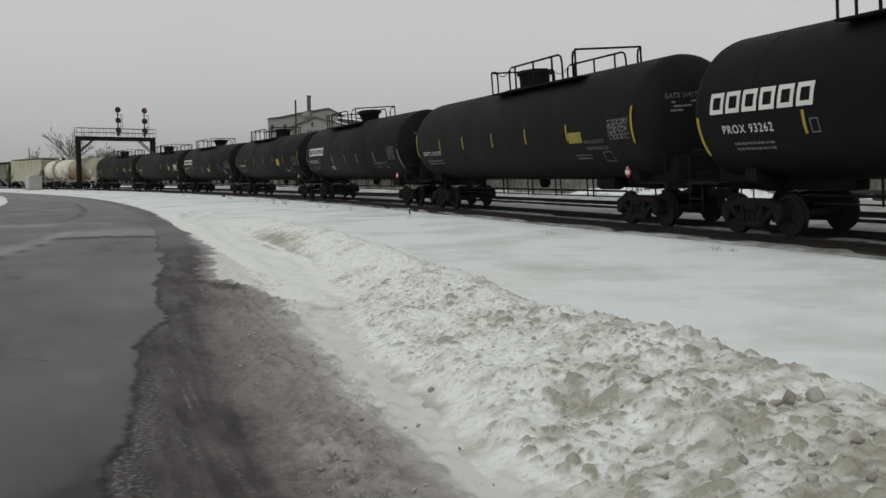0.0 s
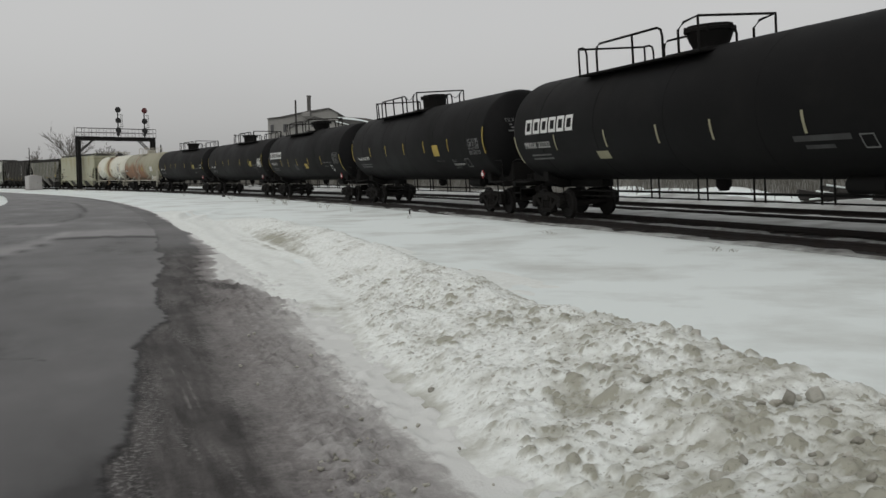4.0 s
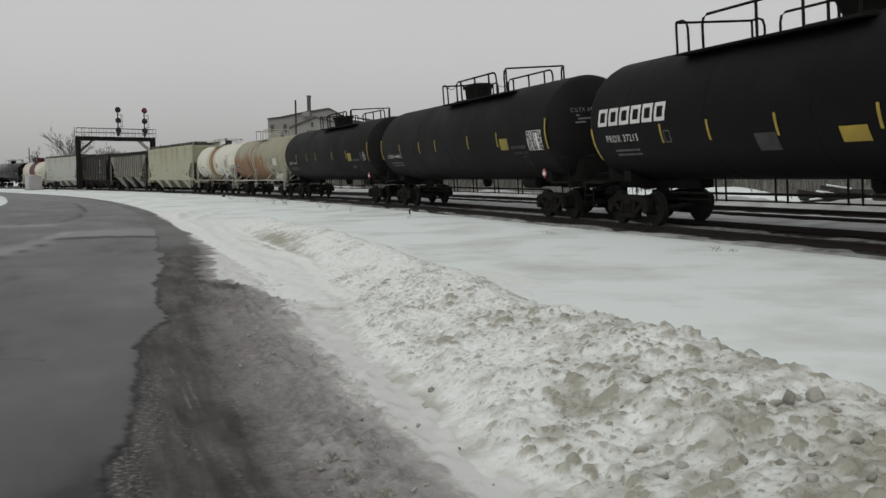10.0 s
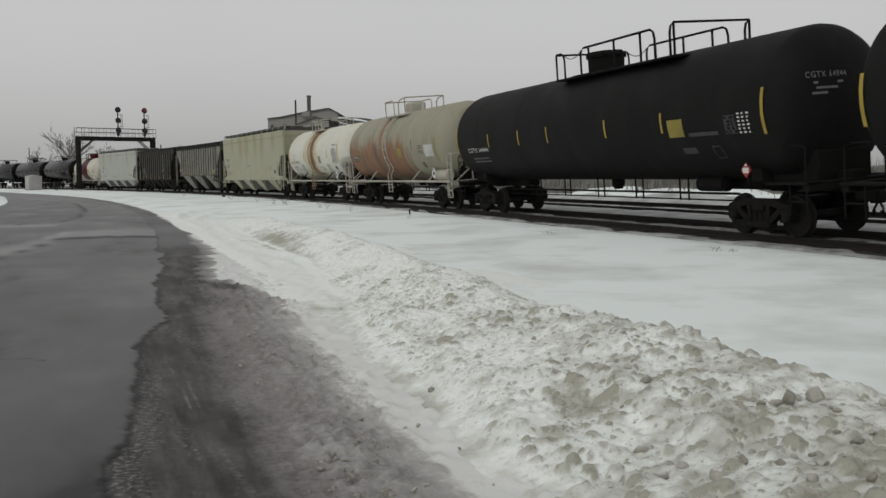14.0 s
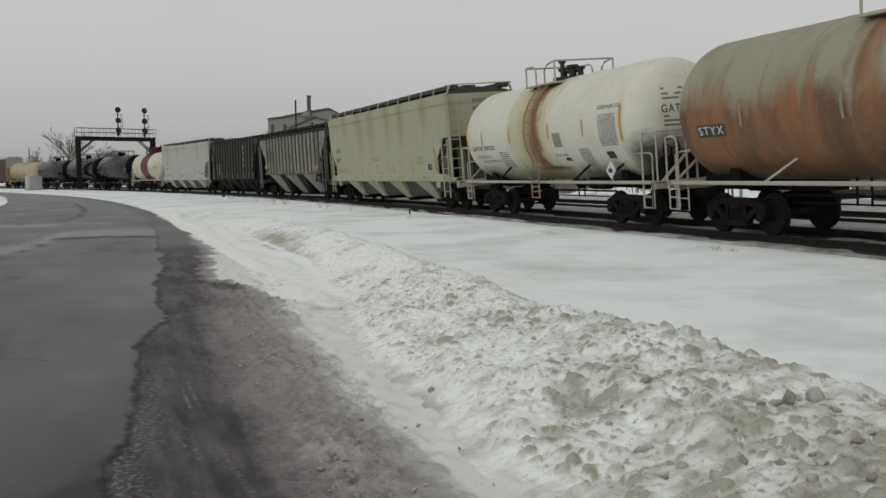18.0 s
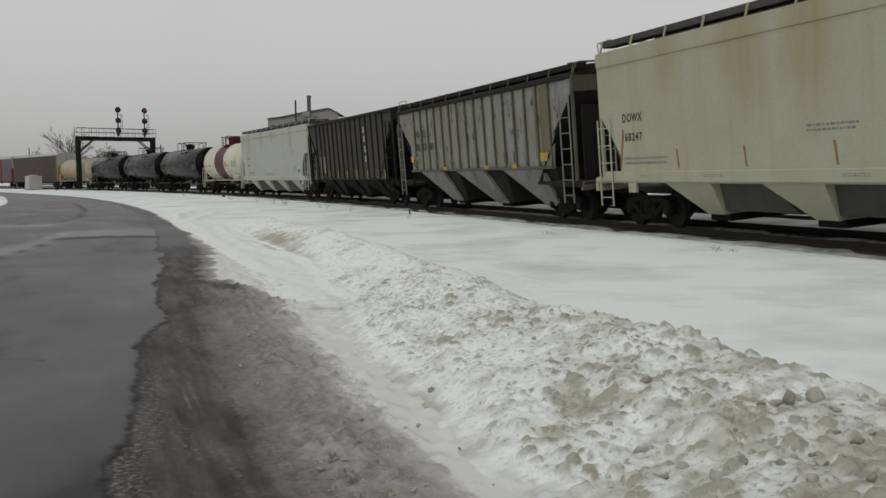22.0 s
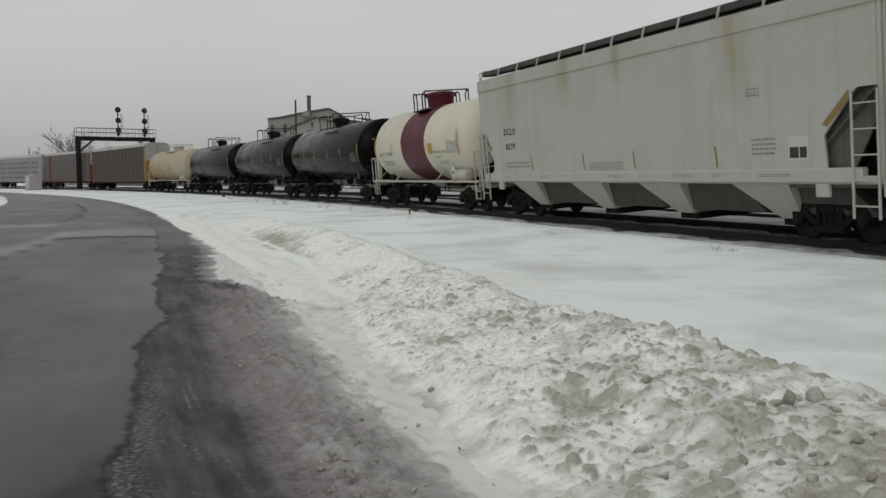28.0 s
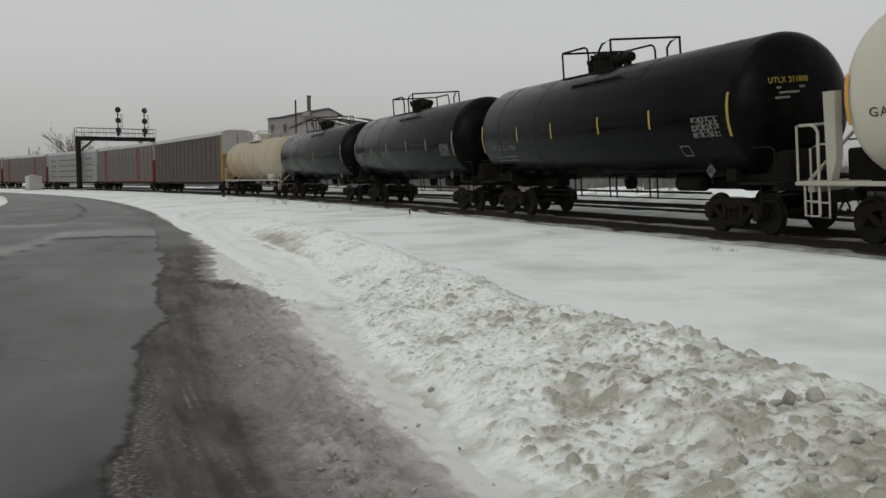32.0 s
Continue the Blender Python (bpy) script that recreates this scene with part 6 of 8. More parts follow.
pf.slab(-7.2, -5.6, -1.46, -1.0, 1.2, 1.28, 0.02)
part("end_platform", pf, OFFWHITE, belt)

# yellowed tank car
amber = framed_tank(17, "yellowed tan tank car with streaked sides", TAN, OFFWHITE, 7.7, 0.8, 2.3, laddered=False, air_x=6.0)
railing(amber, -1.6, 1.6, OFFWHITE, -0.4, (), (), 0.5, y=1.05, top=5.15)
manway(amber, 0.1, 0.5, OFFWHITE, 0.02, 0.5)


# ---- covered hoppers ----
DULLORANGE = paint("faded_orange_marking", (0.22, 0.105, 0.035), 0.65, (0.15, 0.10, 0.05), 0.5, 6)


def roof_arc(half_w, z_side, z_mid, n=8):
    return [(-half_w + 2 * half_w * k / n, z_side + (z_mid - z_side) * math.sin(math.pi * k / n)) for k in range(n + 1)]


def ladder(car, x, y, z0, z1, wide, material, along="x", rungs=7):
    m = Mesh()
    d = (wide / 2, 0) if along == "x" else (0, wide / 2)
    for s in (-1, 1):
        m.tube([(x + s * d[0], y + s * d[1], z0), (x + s * d[0], y + s * d[1], z1)], 0.028, 6)
    for k in range(rungs):
        z = z0 + (z1 - z0) * (k + 0.5) / rungs
        m.tube([(x - d[0], y - d[1], z), (x + d[0], y + d[1], z)], 0.018, 6)
    return part("ladder", m, material, car)


def hopper_ends(car, L, half, zt, hw, coat, dark, slope_top, slope_in, rungs_coat=None):
    """The recess at each end: slope sheet, dark filler plates, platform, corner posts, ladders, brake wheel."""
    for s in (-1, 1):
        m = Mesh()
        q = [(s * half, slope_top), (s * half, slope_top + 0.04), (s * slope_in, 1.30), (s * (slope_in - 0.05), 1.26)]
        m.prism(q, -hw + 0.05, hw - 0.05)
        part("slope_sheet", m, dark, car)
        # added web that closes the view through, so the recess looks shaded
        wb = Mesh()
        wb.prism([(s * half, slope_top - 0.1), (s * half, 1.24), (s * (slope_in + 0.1), 1.24)], -0.04, 0.04)
        part("recess_filler_web", wb, dark, car)
        # added cross plate, a dark stand-in for the shade deep in the recess
        xm = s * (half - 0.28)
        eb = Mesh()
        eb.slab(xm - 0.03, xm + 0.03, -1.05, 1.3, 1.2, slope_top - 0.4, 0.01)
        part("recess_filler_plate", eb, dark, car)
        e = Mesh()
        e.slab(*sorted((s * (half - 0.05), s * (half + 0.01))), -hw + 0.06, hw - 0.06, slope_top, zt - 0.02, 0.012)
        part("end_sheet", e, coat, car)
        p = Mesh()
        p.slab(*sorted((s * (slope_in - 0.3), s * (L / 2 - 0.4))), -1.45, 1.45, 1.16, 1.26, 0.02)
        part("end_platform", p, dark, car)
        if not rungs_coat:
            for y in (-1, 1):
                gp = Mesh()
                gp.prism([(s * (half - 0.06), 3.06), (s * (half - 1.5), 3.06), (s * (half - 1.5), 1.42), (s * (half - 0.85), 1.42), (s * (half - 0.2), 2.5)], y * (hw - 0.22), y * (hw - 0.26))
                part("end_gusset", gp, dark, car)
        g = Mesh()
        g.slab(*sorted((s * (L / 2 - 0.40), s * (L / 2 - 0.56))), -1.5, 1.5, 1.0, 1.28, 0.02)
        part("end_sill", g, coat, car)
        for y in (-1, 1):
            c = Mesh()
            c.slab(*sorted((s * (half - 0.02), s * (half + 0.08))), *sorted((y * (hw - 0.02), y * (hw - 0.12))), 1.25, zt, 0.015)
            part("corner_post", c, coat, car)
            if rungs_coat:
                ladder(car, s * (half - 0.33), y * (hw + 0.05), 0.62, zt - 0.55, 0.60, rungs_coat, "x", 7)
            else:
                ladder(car, s * (half + 0.12), y * (hw - 0.3), 1.2, zt - 0.1, 0.42, coat, "y", 9)
                ladder(car, s * (half - 0.26), y * (hw + 0.06), 0.6, 3.0, 0.62, coat, "x", 5)
    b = Mesh()
    ring = [(L / 2 - 0.7, -0.6 + 0.26 * math.cos(q * math.pi / 9), 2.5 + 0.26 * math.sin(q * math.pi / 9)) for q in range(19)]
    b.tube(ring, 0.02, 6)
    for q in (1, 7, 13):
        b.tube([(L / 2 - 0.7, -0.6, 2.5), ring[q]], 0.014, 6)
    b.tube([(L / 2 - 0.72, -0.6, 2.5), (L / 2 - 0.72, -0.6, 1.25)], 0.03, 6)
    part("brake_wheel", b, DULL, car)
    a = Mesh()
    a.lathe([(-0.5, 0.05), (-0.45, 0.2), (0.45, 0.2), (0.5, 0.05)], 16, "y", (-L / 2 + 1.4, 0, 1.62))
    part("air_reservoir", a, dark, car)
    c = Mesh()
    c.slab(-L / 2 + 0.45, L / 2 - 0.45, -0.2, 0.2, 0.82, 1.18, 0.03)
    part("centre_sill", c, dark, car)


def roof_walk(car, half, zt, dark, bright):
    for s in (-1, 1):
        m = Mesh()
        m.slab(-half - 0.05, half + 0.05, s * 1.14 - 0.2, s * 1.14 + 0.2, zt + 0.13, zt + 0.31, 0.015)
        part("running_board", m, dark, car)
        h = Mesh()
        h.tube([(s * (half + 0.05), -1.46, zt - 0.05), (s * (half + 0.22), -1.40, zt + 0.27), (s * (half + 0.24), -1.34, zt + 0.31), (s * (half + 0.24), 1.34, zt + 0.31), (s * (half + 0.05), 1.46, zt - 0.05)], 0.024, 6)
        for y in (-1.34, -0.94, 0.94, 1.34):
            h.tube([(s * (half + 0.24), y, zt + 0.30), (s * (half - 0.4), y, zt + 0.33)], 0.02, 6)
        part("end_grab_rail", h, bright, car)
    n = int(half * 2 / 1.45)
    for k in range(n + 1):
        x = -half + 2 * half * k / n
        for s in (-1, 1):
            q = Mesh()
            q.beam((x, s * 1.46, zt - 0.02), (x, s * 1.36, zt + 0.31), 0.05, 0.04)
            part("bracket", q, bright, car)
    h = Mesh()
    h.slab(-half * 0.9, half * 0.9, -0.3, 0.3, zt + 0.16, zt + 0.36, 0.05)
    part("hatch_trough", h, dark, car)


def low_roof_walk(car, half, zt, dark):
    """A narrow running board along the middle of the roof, with a grab rail at each end."""
    m = Mesh()
    m.slab(-half * 0.96, half * 0.96, -0.4, 0.4, zt + 0.12, zt + 0.2, 0.02)
    part("running_board", m, dark, car)
    for s in (-1, 1):
        h = Mesh()
        h.tube([(s * (half - 0.9), -0.7, zt), (s * (half - 0.86), -0.7, zt + 0.3), (s * (half + 0.1), -0.7, zt + 0.3), (s * (half + 0.14), -0.7, zt)], 0.022, 6)
        part("grab_rail", h, LETTERGREY, car)


def smooth_hopper(i, label, coat, dark, mark, number, zt, seed, half, gates, marks, mark_x, tag_text=INK):
    f, r = TRAIN[i]
    L = r - f
    hw = 1.58
    car = thing("covered_hopper_car", label, "hopper car", "freight train")
    for y in (-1, 1):
        m = Mesh()
        cut = [(-half, zt), (-half, 3.06), (-half + 0.08, 3.06), (-half + 0.98, 2.0), (-half + 0.95, 1.5), (half - 1.28, 1.5), (half - 1.35, 2.2), (half - 0.5, 3.06), (half, 3.06), (half, zt)]
        m.prism(cut, y * hw, y * (hw - 0.05))
        part("side_sheet", m, coat, car)
        s = Mesh()
        s.slab(-half + 0.12, half - 0.4, *sorted((y * (hw + 0.03), y * (hw - 0.16))), 1.26, 1.56, 0.03)
        s.slab(-L / 2 + 0.55, L / 2 - 0.55, *sorted((y * (hw + 0.0), y * (hw - 0.14))), 1.24, 1.40, 0.03)
        part("side_sill", s, coat, car)
        t = Mesh()
        t.prism([(y * (hw - 0.04), zt - 0.44), (y * (hw + 0.022), zt - 0.40), (y * (hw + 0.022), zt - 0.10), (y * (hw + 0.02), zt - 0.02), (y * (hw - 0.07), zt + 0.02), (y * (hw - 0.1), zt - 0.1)], -half - 0.04, half + 0.04, "yz")
        part("top_chord", t, coat, car)
    rf = Mesh()
    arc = roof_arc(hw - 0.02, zt - 0.02, zt + 0.22)
    rf.prism(arc + [(hw - 0.02, zt - 0.06), (-hw + 0.02, zt - 0.06)], -half, half, "yz")
    part("roof", rf, dark, car)
    hopper_ends(car, L, half, zt, hw, coat, SLOPEGREY, 3.08, half - 2.3)
    roof_walk(car, half, zt + 0.02, dark, coat)
    for k, g0 in enumerate(gates):
        nxt = gates[k + 1] if k < len(gates) - 1 else g0 + 3.2
        # the second shape is a dark block that stands for shade between the outlets
        for name, t0, t1, b0, b1, inset, zb, mat_ in (("outlet_bay", g0 - 1.4, g0 + 0.52, g0 - 0.28, g0 + 0.36, 0.04, 0.44, coat), ("shaded_bay", g0 + 0.54, nxt - 1.42, g0 + 0.38, nxt - 0.75, 0.30, 0.55, COAL)):
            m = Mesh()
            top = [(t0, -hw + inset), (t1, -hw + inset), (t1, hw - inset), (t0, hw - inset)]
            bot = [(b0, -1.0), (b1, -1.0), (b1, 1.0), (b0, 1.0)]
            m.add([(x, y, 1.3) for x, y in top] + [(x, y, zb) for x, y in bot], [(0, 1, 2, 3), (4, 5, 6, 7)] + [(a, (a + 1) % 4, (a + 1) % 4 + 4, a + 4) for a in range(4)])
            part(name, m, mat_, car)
        g = Mesh()
        g.slab(g0 - 0.35, g0 + 0.42, -0.9, 0.9, 0.28, 0.45, 0.02)
        part("outlet_gate", g, DULL, car)
    for xs in marks:
        st = Mesh()
        st.add([(xs, -hw - 0.006, 1.62), (xs + 0.07, -hw - 0.006, 1.62), (xs, -hw - 0.006, 2.1), (xs - 0.07, -hw - 0.006, 2.1)], [(0, 1, 2, 3)])
        part("reflective_stripe", st, DULLORANGE if zt < 4.9 else OLIVEMARK, car)
    for s in (-1, 1):
        d = Mesh()
        b = half if s > 0 else half + 0.42
        if zt > 4.9:
            d.prism([(s * (b - 1.38), 2.42), (s * (b - 1.24), 2.36), (s * (b - 0.56), 2.96), (s * (b - 0.70), 3.03)], -hw - 0.008, -hw - 0.004)
        else:
            d.prism([(s * (b - 1.44), 1.64), (s * (b - 1.35), 1.64), (s * (b - 1.55), 2.68), (s * (b - 1.64), 2.68)], -hw - 0.008, -hw - 0.004)
        part("reflective_stripe", d, DULLORANGE if zt < 4.9 else OLIVEMARK, car)
        j = Mesh()
        j.slab(s * (half - 1.45) - 0.18, s * (half - 1.45) + 0.18, -hw + 0.0, -hw + 0.1, 0.98, 1.27, 0.02)
        j.lathe([(-hw - 0.01, 0.06), (-hw + 0.02, 0.06)], 12, "y", (s * (half - 1.45), 0, 1.12))
        part("jacking_pad", j, coat, car)
    flat_text(car, "reporting_mark", mark, mark_x, 2.87, 0.23, 0.95, -hw - 0.006, tag_text, "stencilled car letters")
    flat_text(car, "car_number", number, mark_x + 0.08, 2.36, 0.23, 0.84 if len(number) > 4 else 0.76, -hw - 0.006, tag_text, "stencilled car number")
    n = Mesh()
    put = lambda mm, a, b, c, d: flat(mm, a, b, c, d, -hw - 0.006)
    bar_lines(n, mark_x, mark_x + 2.0, 1.75, 2.0, 1, seed, put)
    if zt < 4.9:
        bar_lines(n, -1.22, 0.12, 2.3, 2.5, 1, seed + 1, put)
        bar_lines(n, 5.5, 6.24, 2.03, 2.4, 2, seed + 2, put)
        tx, tz = (6.81, 7.26), (1.74, 2.03)
    else:
        bar_lines(n, -1.33, 0.51, 1.62, 1.86, 2, seed + 1, put)
        bar_lines(n, 5.7, 6.04, 3.16, 3.26, 1, seed + 3, put)
        for q in ((5.66, 6.08, 3.13, 3.15), (5.66, 6.08, 3.28, 3.30), (5.66, 5.68, 3.13, 3.30), (6.06, 6.08, 3.13, 3.30)):
            put(n, *q)
        bar_lines(n, 5.78, 6.54, 1.87, 2.27, 2, seed + 2, put)
        tx, tz = (6.95, 7.44), (1.78, 2.0)
    tagged(part("stencil_block", n, LETTERGREY, car, smooth=0), kind="stuff")
    sq = Mesh()
    flat(sq, tx[0] - 0.04, tx[1] + 0.04, tz[0] - 0.04, tz[1] + 0.04 + 0.18 * (zt > 4.9), -hw - 0.005)
    part("stencil_field", sq, PALEFIELD, car)
    sq = Mesh()
    flat(sq, tx[0], tx[0] + 0.26, *tz, -hw - 0.008)
    flat(sq, tx[0] + 0.29, tx[1], *tz, -hw - 0.008)
    part("test_stencil", sq, INK, car)
    sb = Mesh()
    for q in ((-7.3, -6.9), (-4.6, -3.9), (-0.3, 0.4), (2.9, 3.7), (4.4, 4.7), (6.0, 7.0)):
        bar_lines(sb, q[0], q[1], 1.40, 1.48, 1, seed + 9, lambda mm, a, b, c, d: flat(mm, a, b, c, d, -hw - 0.034))
    tagged(part("stencil_block", sb, LETTERGREY, car, smooth=0), kind="stuff")
    for body, z in ((mark, 4.42), (number, 4.12)):
        en = Mesh()
        co, fs = letters(body, 0.17, 0.62, 0.03)
        en.add([(half + 0.016, -0.35 + u, z + v) for u, v in co], fs)
        part("end_mark", en, tag_text, car, smooth=0)
    enlist(car, i, L)
    return car


smooth_hopper(9, "pale yellow covered hopper car with rust-washed sides", PALE, COAL, "DOWX", "68247", 4.84, 61, 9.22, (-5.0, -1.4, 2.35, 6.1), (-5.62, -3.11, -0.46, 2.18, 4.86), -8.05)
smooth_hopper(12, "light grey covered hopper car with orange corner marks", LIGHTGREY, COAL, "DCLX", "8039", 4.95, 71, 9.25, (-5.6, -1.4, 2.4, 6.25), (-5.12, -1.67, 1.07, 4.54), -7.22)


def ribbed_hopper(i, label, coat, dark, zt, zb, rib_coat, bays, ribs, rib_from, chute, half, low, hw=1.56):
    f, r = TRAIN[i]
    L = r - f
    car = thing("covered_hopper_car", label, "hopper car", "freight train")
    for y in (-1, 1):
        m = Mesh()
        m.prism([(-half, zt), (-half, zt - 0.5), (-low - 0.1, zt - 1.65), (-low, zb), (low, zb), (low + 0.1, zt - 1.65), (half, zt - 0.5), (half, zt)], y * (hw - 0.09), y * (hw - 0.14))
        part("side_sheet", m, coat, car)
        t = Mesh()
        t.slab(-half - 0.05, half + 0.05, *sorted((y * (hw + 0.02), y * (hw - 0.16))), zt - 0.1, zt + 0.06, 0.03)
        part("top_chord", t, SOOTRIB, car)
        s = Mesh()
        s.slab(-low, low, *sorted((y * (hw + 0.01), y * (hw - 0.16))), zb - 0.05, zb + 0.05, 0.02)
        part("side_sill", s, rib_coat, car)
        for sg in (-1, 1):
            e = Mesh()
            e.slab(*sorted((sg * low, sg * (L / 2 - 0.45))), *sorted((y * (hw - 0.02), y * (hw - 0.16))), 1.1, 1.3, 0.02)
            part("side_sill", e, dark, car)
    rm = Mesh()
    rm.slab(-0.03, 0.03, -0.045, 0.045, zb + 0.05, zt - 0.08, 0.015)
    rib_me = rm.data("rib", rib_coat)
    for k in range(ribs):
        x = rib_from + (low - 0.03 - rib_from) * k / (ribs - 1)
        for y in (-1, 1):
            part("rib", rib_me, None, car, m=pose(x, y * (hw - 0.05), 0))
    rf = Mesh()
    rf.prism(roof_arc(hw - 0.02, zt, zt + 0.2) + [(hw - 0.02, zt - 0.04), (-hw + 0.02, zt - 0.04)], -half, half, "yz")
    part("roof", rf, dark, car)
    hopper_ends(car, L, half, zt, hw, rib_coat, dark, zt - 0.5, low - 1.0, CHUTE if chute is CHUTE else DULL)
    if chute is CHUTE:
        roof_walk(car, half, zt + 0.04, dark, rib_coat)
    else:
        low_roof_walk(car, half, zt + 0.04, dark)
    for k, (t0, t1, b0, b1) in enumerate(bays):
        t2 = bays[k + 1][0] - 0.02 if k < len(bays) - 1 else low
        m = Mesh()
        vs = [(t0, -hw + 0.02, zb), (t1, -hw + 0.02, zb), (t1, hw - 0.02, zb), (t0, hw - 0.02, zb), (b0, -1.05, 0.42), (b1, -1.05, 0.42), (b1, 1.05, 0.42), (b0, 1.05, 0.42)]
        m.add(vs, [(0, 1, 2, 3), (4, 5, 6, 7)] + [(q, (q + 1) % 4, (q + 1) % 4 + 4, q + 4) for q in range(4)])
        part("outlet_bay", m, chute, car)
        # dark block between two chutes, the shade there given by its colour
        g = Mesh()
        vs = [(t1 + 0.02, -hw + 0.16, zb), (t2, -hw + 0.16, zb), (t2, hw - 0.16, zb), (t1 + 0.02, hw - 0.16, zb), (b1 + 0.01, -0.95, 0.42), (b1 + 0.45, -0.95, 0.46), (b1 + 0.45, 0.95, 0.46), (b1 + 0.01, 0.95, 0.42)]
        g.add(vs, [(0, 1, 2, 3), (4, 5, 6, 7)] + [(q, (q + 1) % 4, (q + 1) % 4 + 4, q + 4) for q in range(4)])
        part("shaded_bay", g, RECESS, car)
        o = Mesh()
        o.slab(b0 - 0.05, b1 + 0.15, -0.85, 0.85, 0.28, 0.43, 0.02)
        part("outlet_gate", o, DULL, car)
    enlist(car, i, L)
    return car, half, low


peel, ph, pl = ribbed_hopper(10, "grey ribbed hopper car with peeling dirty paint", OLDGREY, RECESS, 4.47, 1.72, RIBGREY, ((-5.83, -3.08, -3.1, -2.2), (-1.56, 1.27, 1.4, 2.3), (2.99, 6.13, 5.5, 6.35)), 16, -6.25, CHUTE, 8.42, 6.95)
for k, w in enumerate(("NO", "KL")):
    flat_text(peel, "reporting_mark", w, -6.17 + k * 0.86, 3.18, 0.32, 0.46, -1.50, INK, "black stencilled letters")
for k, w in enumerate(("82", "17", "67")):
    flat_text(peel, "car_number", w, -6.13 + k * 0.86, 2.6, 0.32, 0.42, -1.50, INK, "black stencilled digits")
for x in (-2.75, 1.6, 4.0):
    q = Mesh()
    flat(q, x, x + 0.4, 1.74, 1.86, -1.575)
    part("yellow_patch", q, YELLOW, peel)
for x, w, z0, z1, coat in ((6.22, 0.52, 1.93, 2.2, YELLOW), (-6.82, 0.36, 2.12, 2.4, ORANGE), (-6.1, 0.4, 2.2, 2.36, LETTERGREY)):
    q = Mesh()
    flat(q, x, x + w, z0, z1, -1.575)
    part("yellow_patch" if coat is not LETTERGREY else "faded_patch", q, coat, peel)
q = Mesh()
flat(q, 6.2, 6.72, 2.2, 4.3, -1.473)
flat(q, 5.75, 6.0, 2.0, 4.3, -1.473)
part("yellow_wash", q, YELLOWED, peel, "yellow-stained paint below the roof edge")
for x in (3.15, 3.97):
    q = Mesh()
    flat(q, x, x + 0.36, 1.93, 2.29, -1.474)
    part("test_stencil", q, INK, peel)

darkish, sh, sl = ribbed_hopper(11, "dark sooty ribbed hopper car with yellow marks", SOOTPANEL, DULL, 4.75, 1.36, SOOTRIB, ((-6.0, -3.4, -3.4, -2.6), (-1.6, 1.0, 1.0, 1.8), (2.6, 5.2, 5.0, 5.8)), 15, -6.22, DULL, 7.87, 6.52)
for k in range(4):
    m = Mesh()
    z, x = 3.83 - k * 0.513, 3.17 + 0.02 * k
    for q in ((x, x + 0.05, z, z + 0.3), (x + 0.14, x + 0.19, z, z + 0.3), (x + 0.05, x + 0.14, z, z + 0.05), (x + 0.05, x + 0.14, z + 0.25, z + 0.3)):
        flat(m, *q, -1.475)
    part("company_mark", m, WHITE, darkish, "white block-shaped painted mark", smooth=0)
for x in (-7.07, -5.33, -3.58, -1.75, 0.04, 1.83, 3.72, 6.54):
    q = Mesh()
    flat(q, x - 0.05, x + 0.05, 1.36, 1.86, -1.572)
    part("reflective_stripe", q, YELLOW, darkish)
for x in (5.05, 5.95):
    q = Mesh()
    for a in ((x, x + 0.46, 1.42, 1.45), (x, x + 0.46, 1.81, 1.84), (x, x + 0.03, 1.42, 1.84), (x + 0.43, x + 0.46, 1.42, 1.84)):
        flat(q, *a, -1.572)
    part("test_stencil", q, FADED, darkish)


for x in (-5.58, -4.86):
    q = Mesh()
    flat(q, x - 0.2, x + 0.2, 1.72, 2.72, -1.474)
    part("faded_patch", q, LETTERGREY, darkish, "pale worn paint patch")


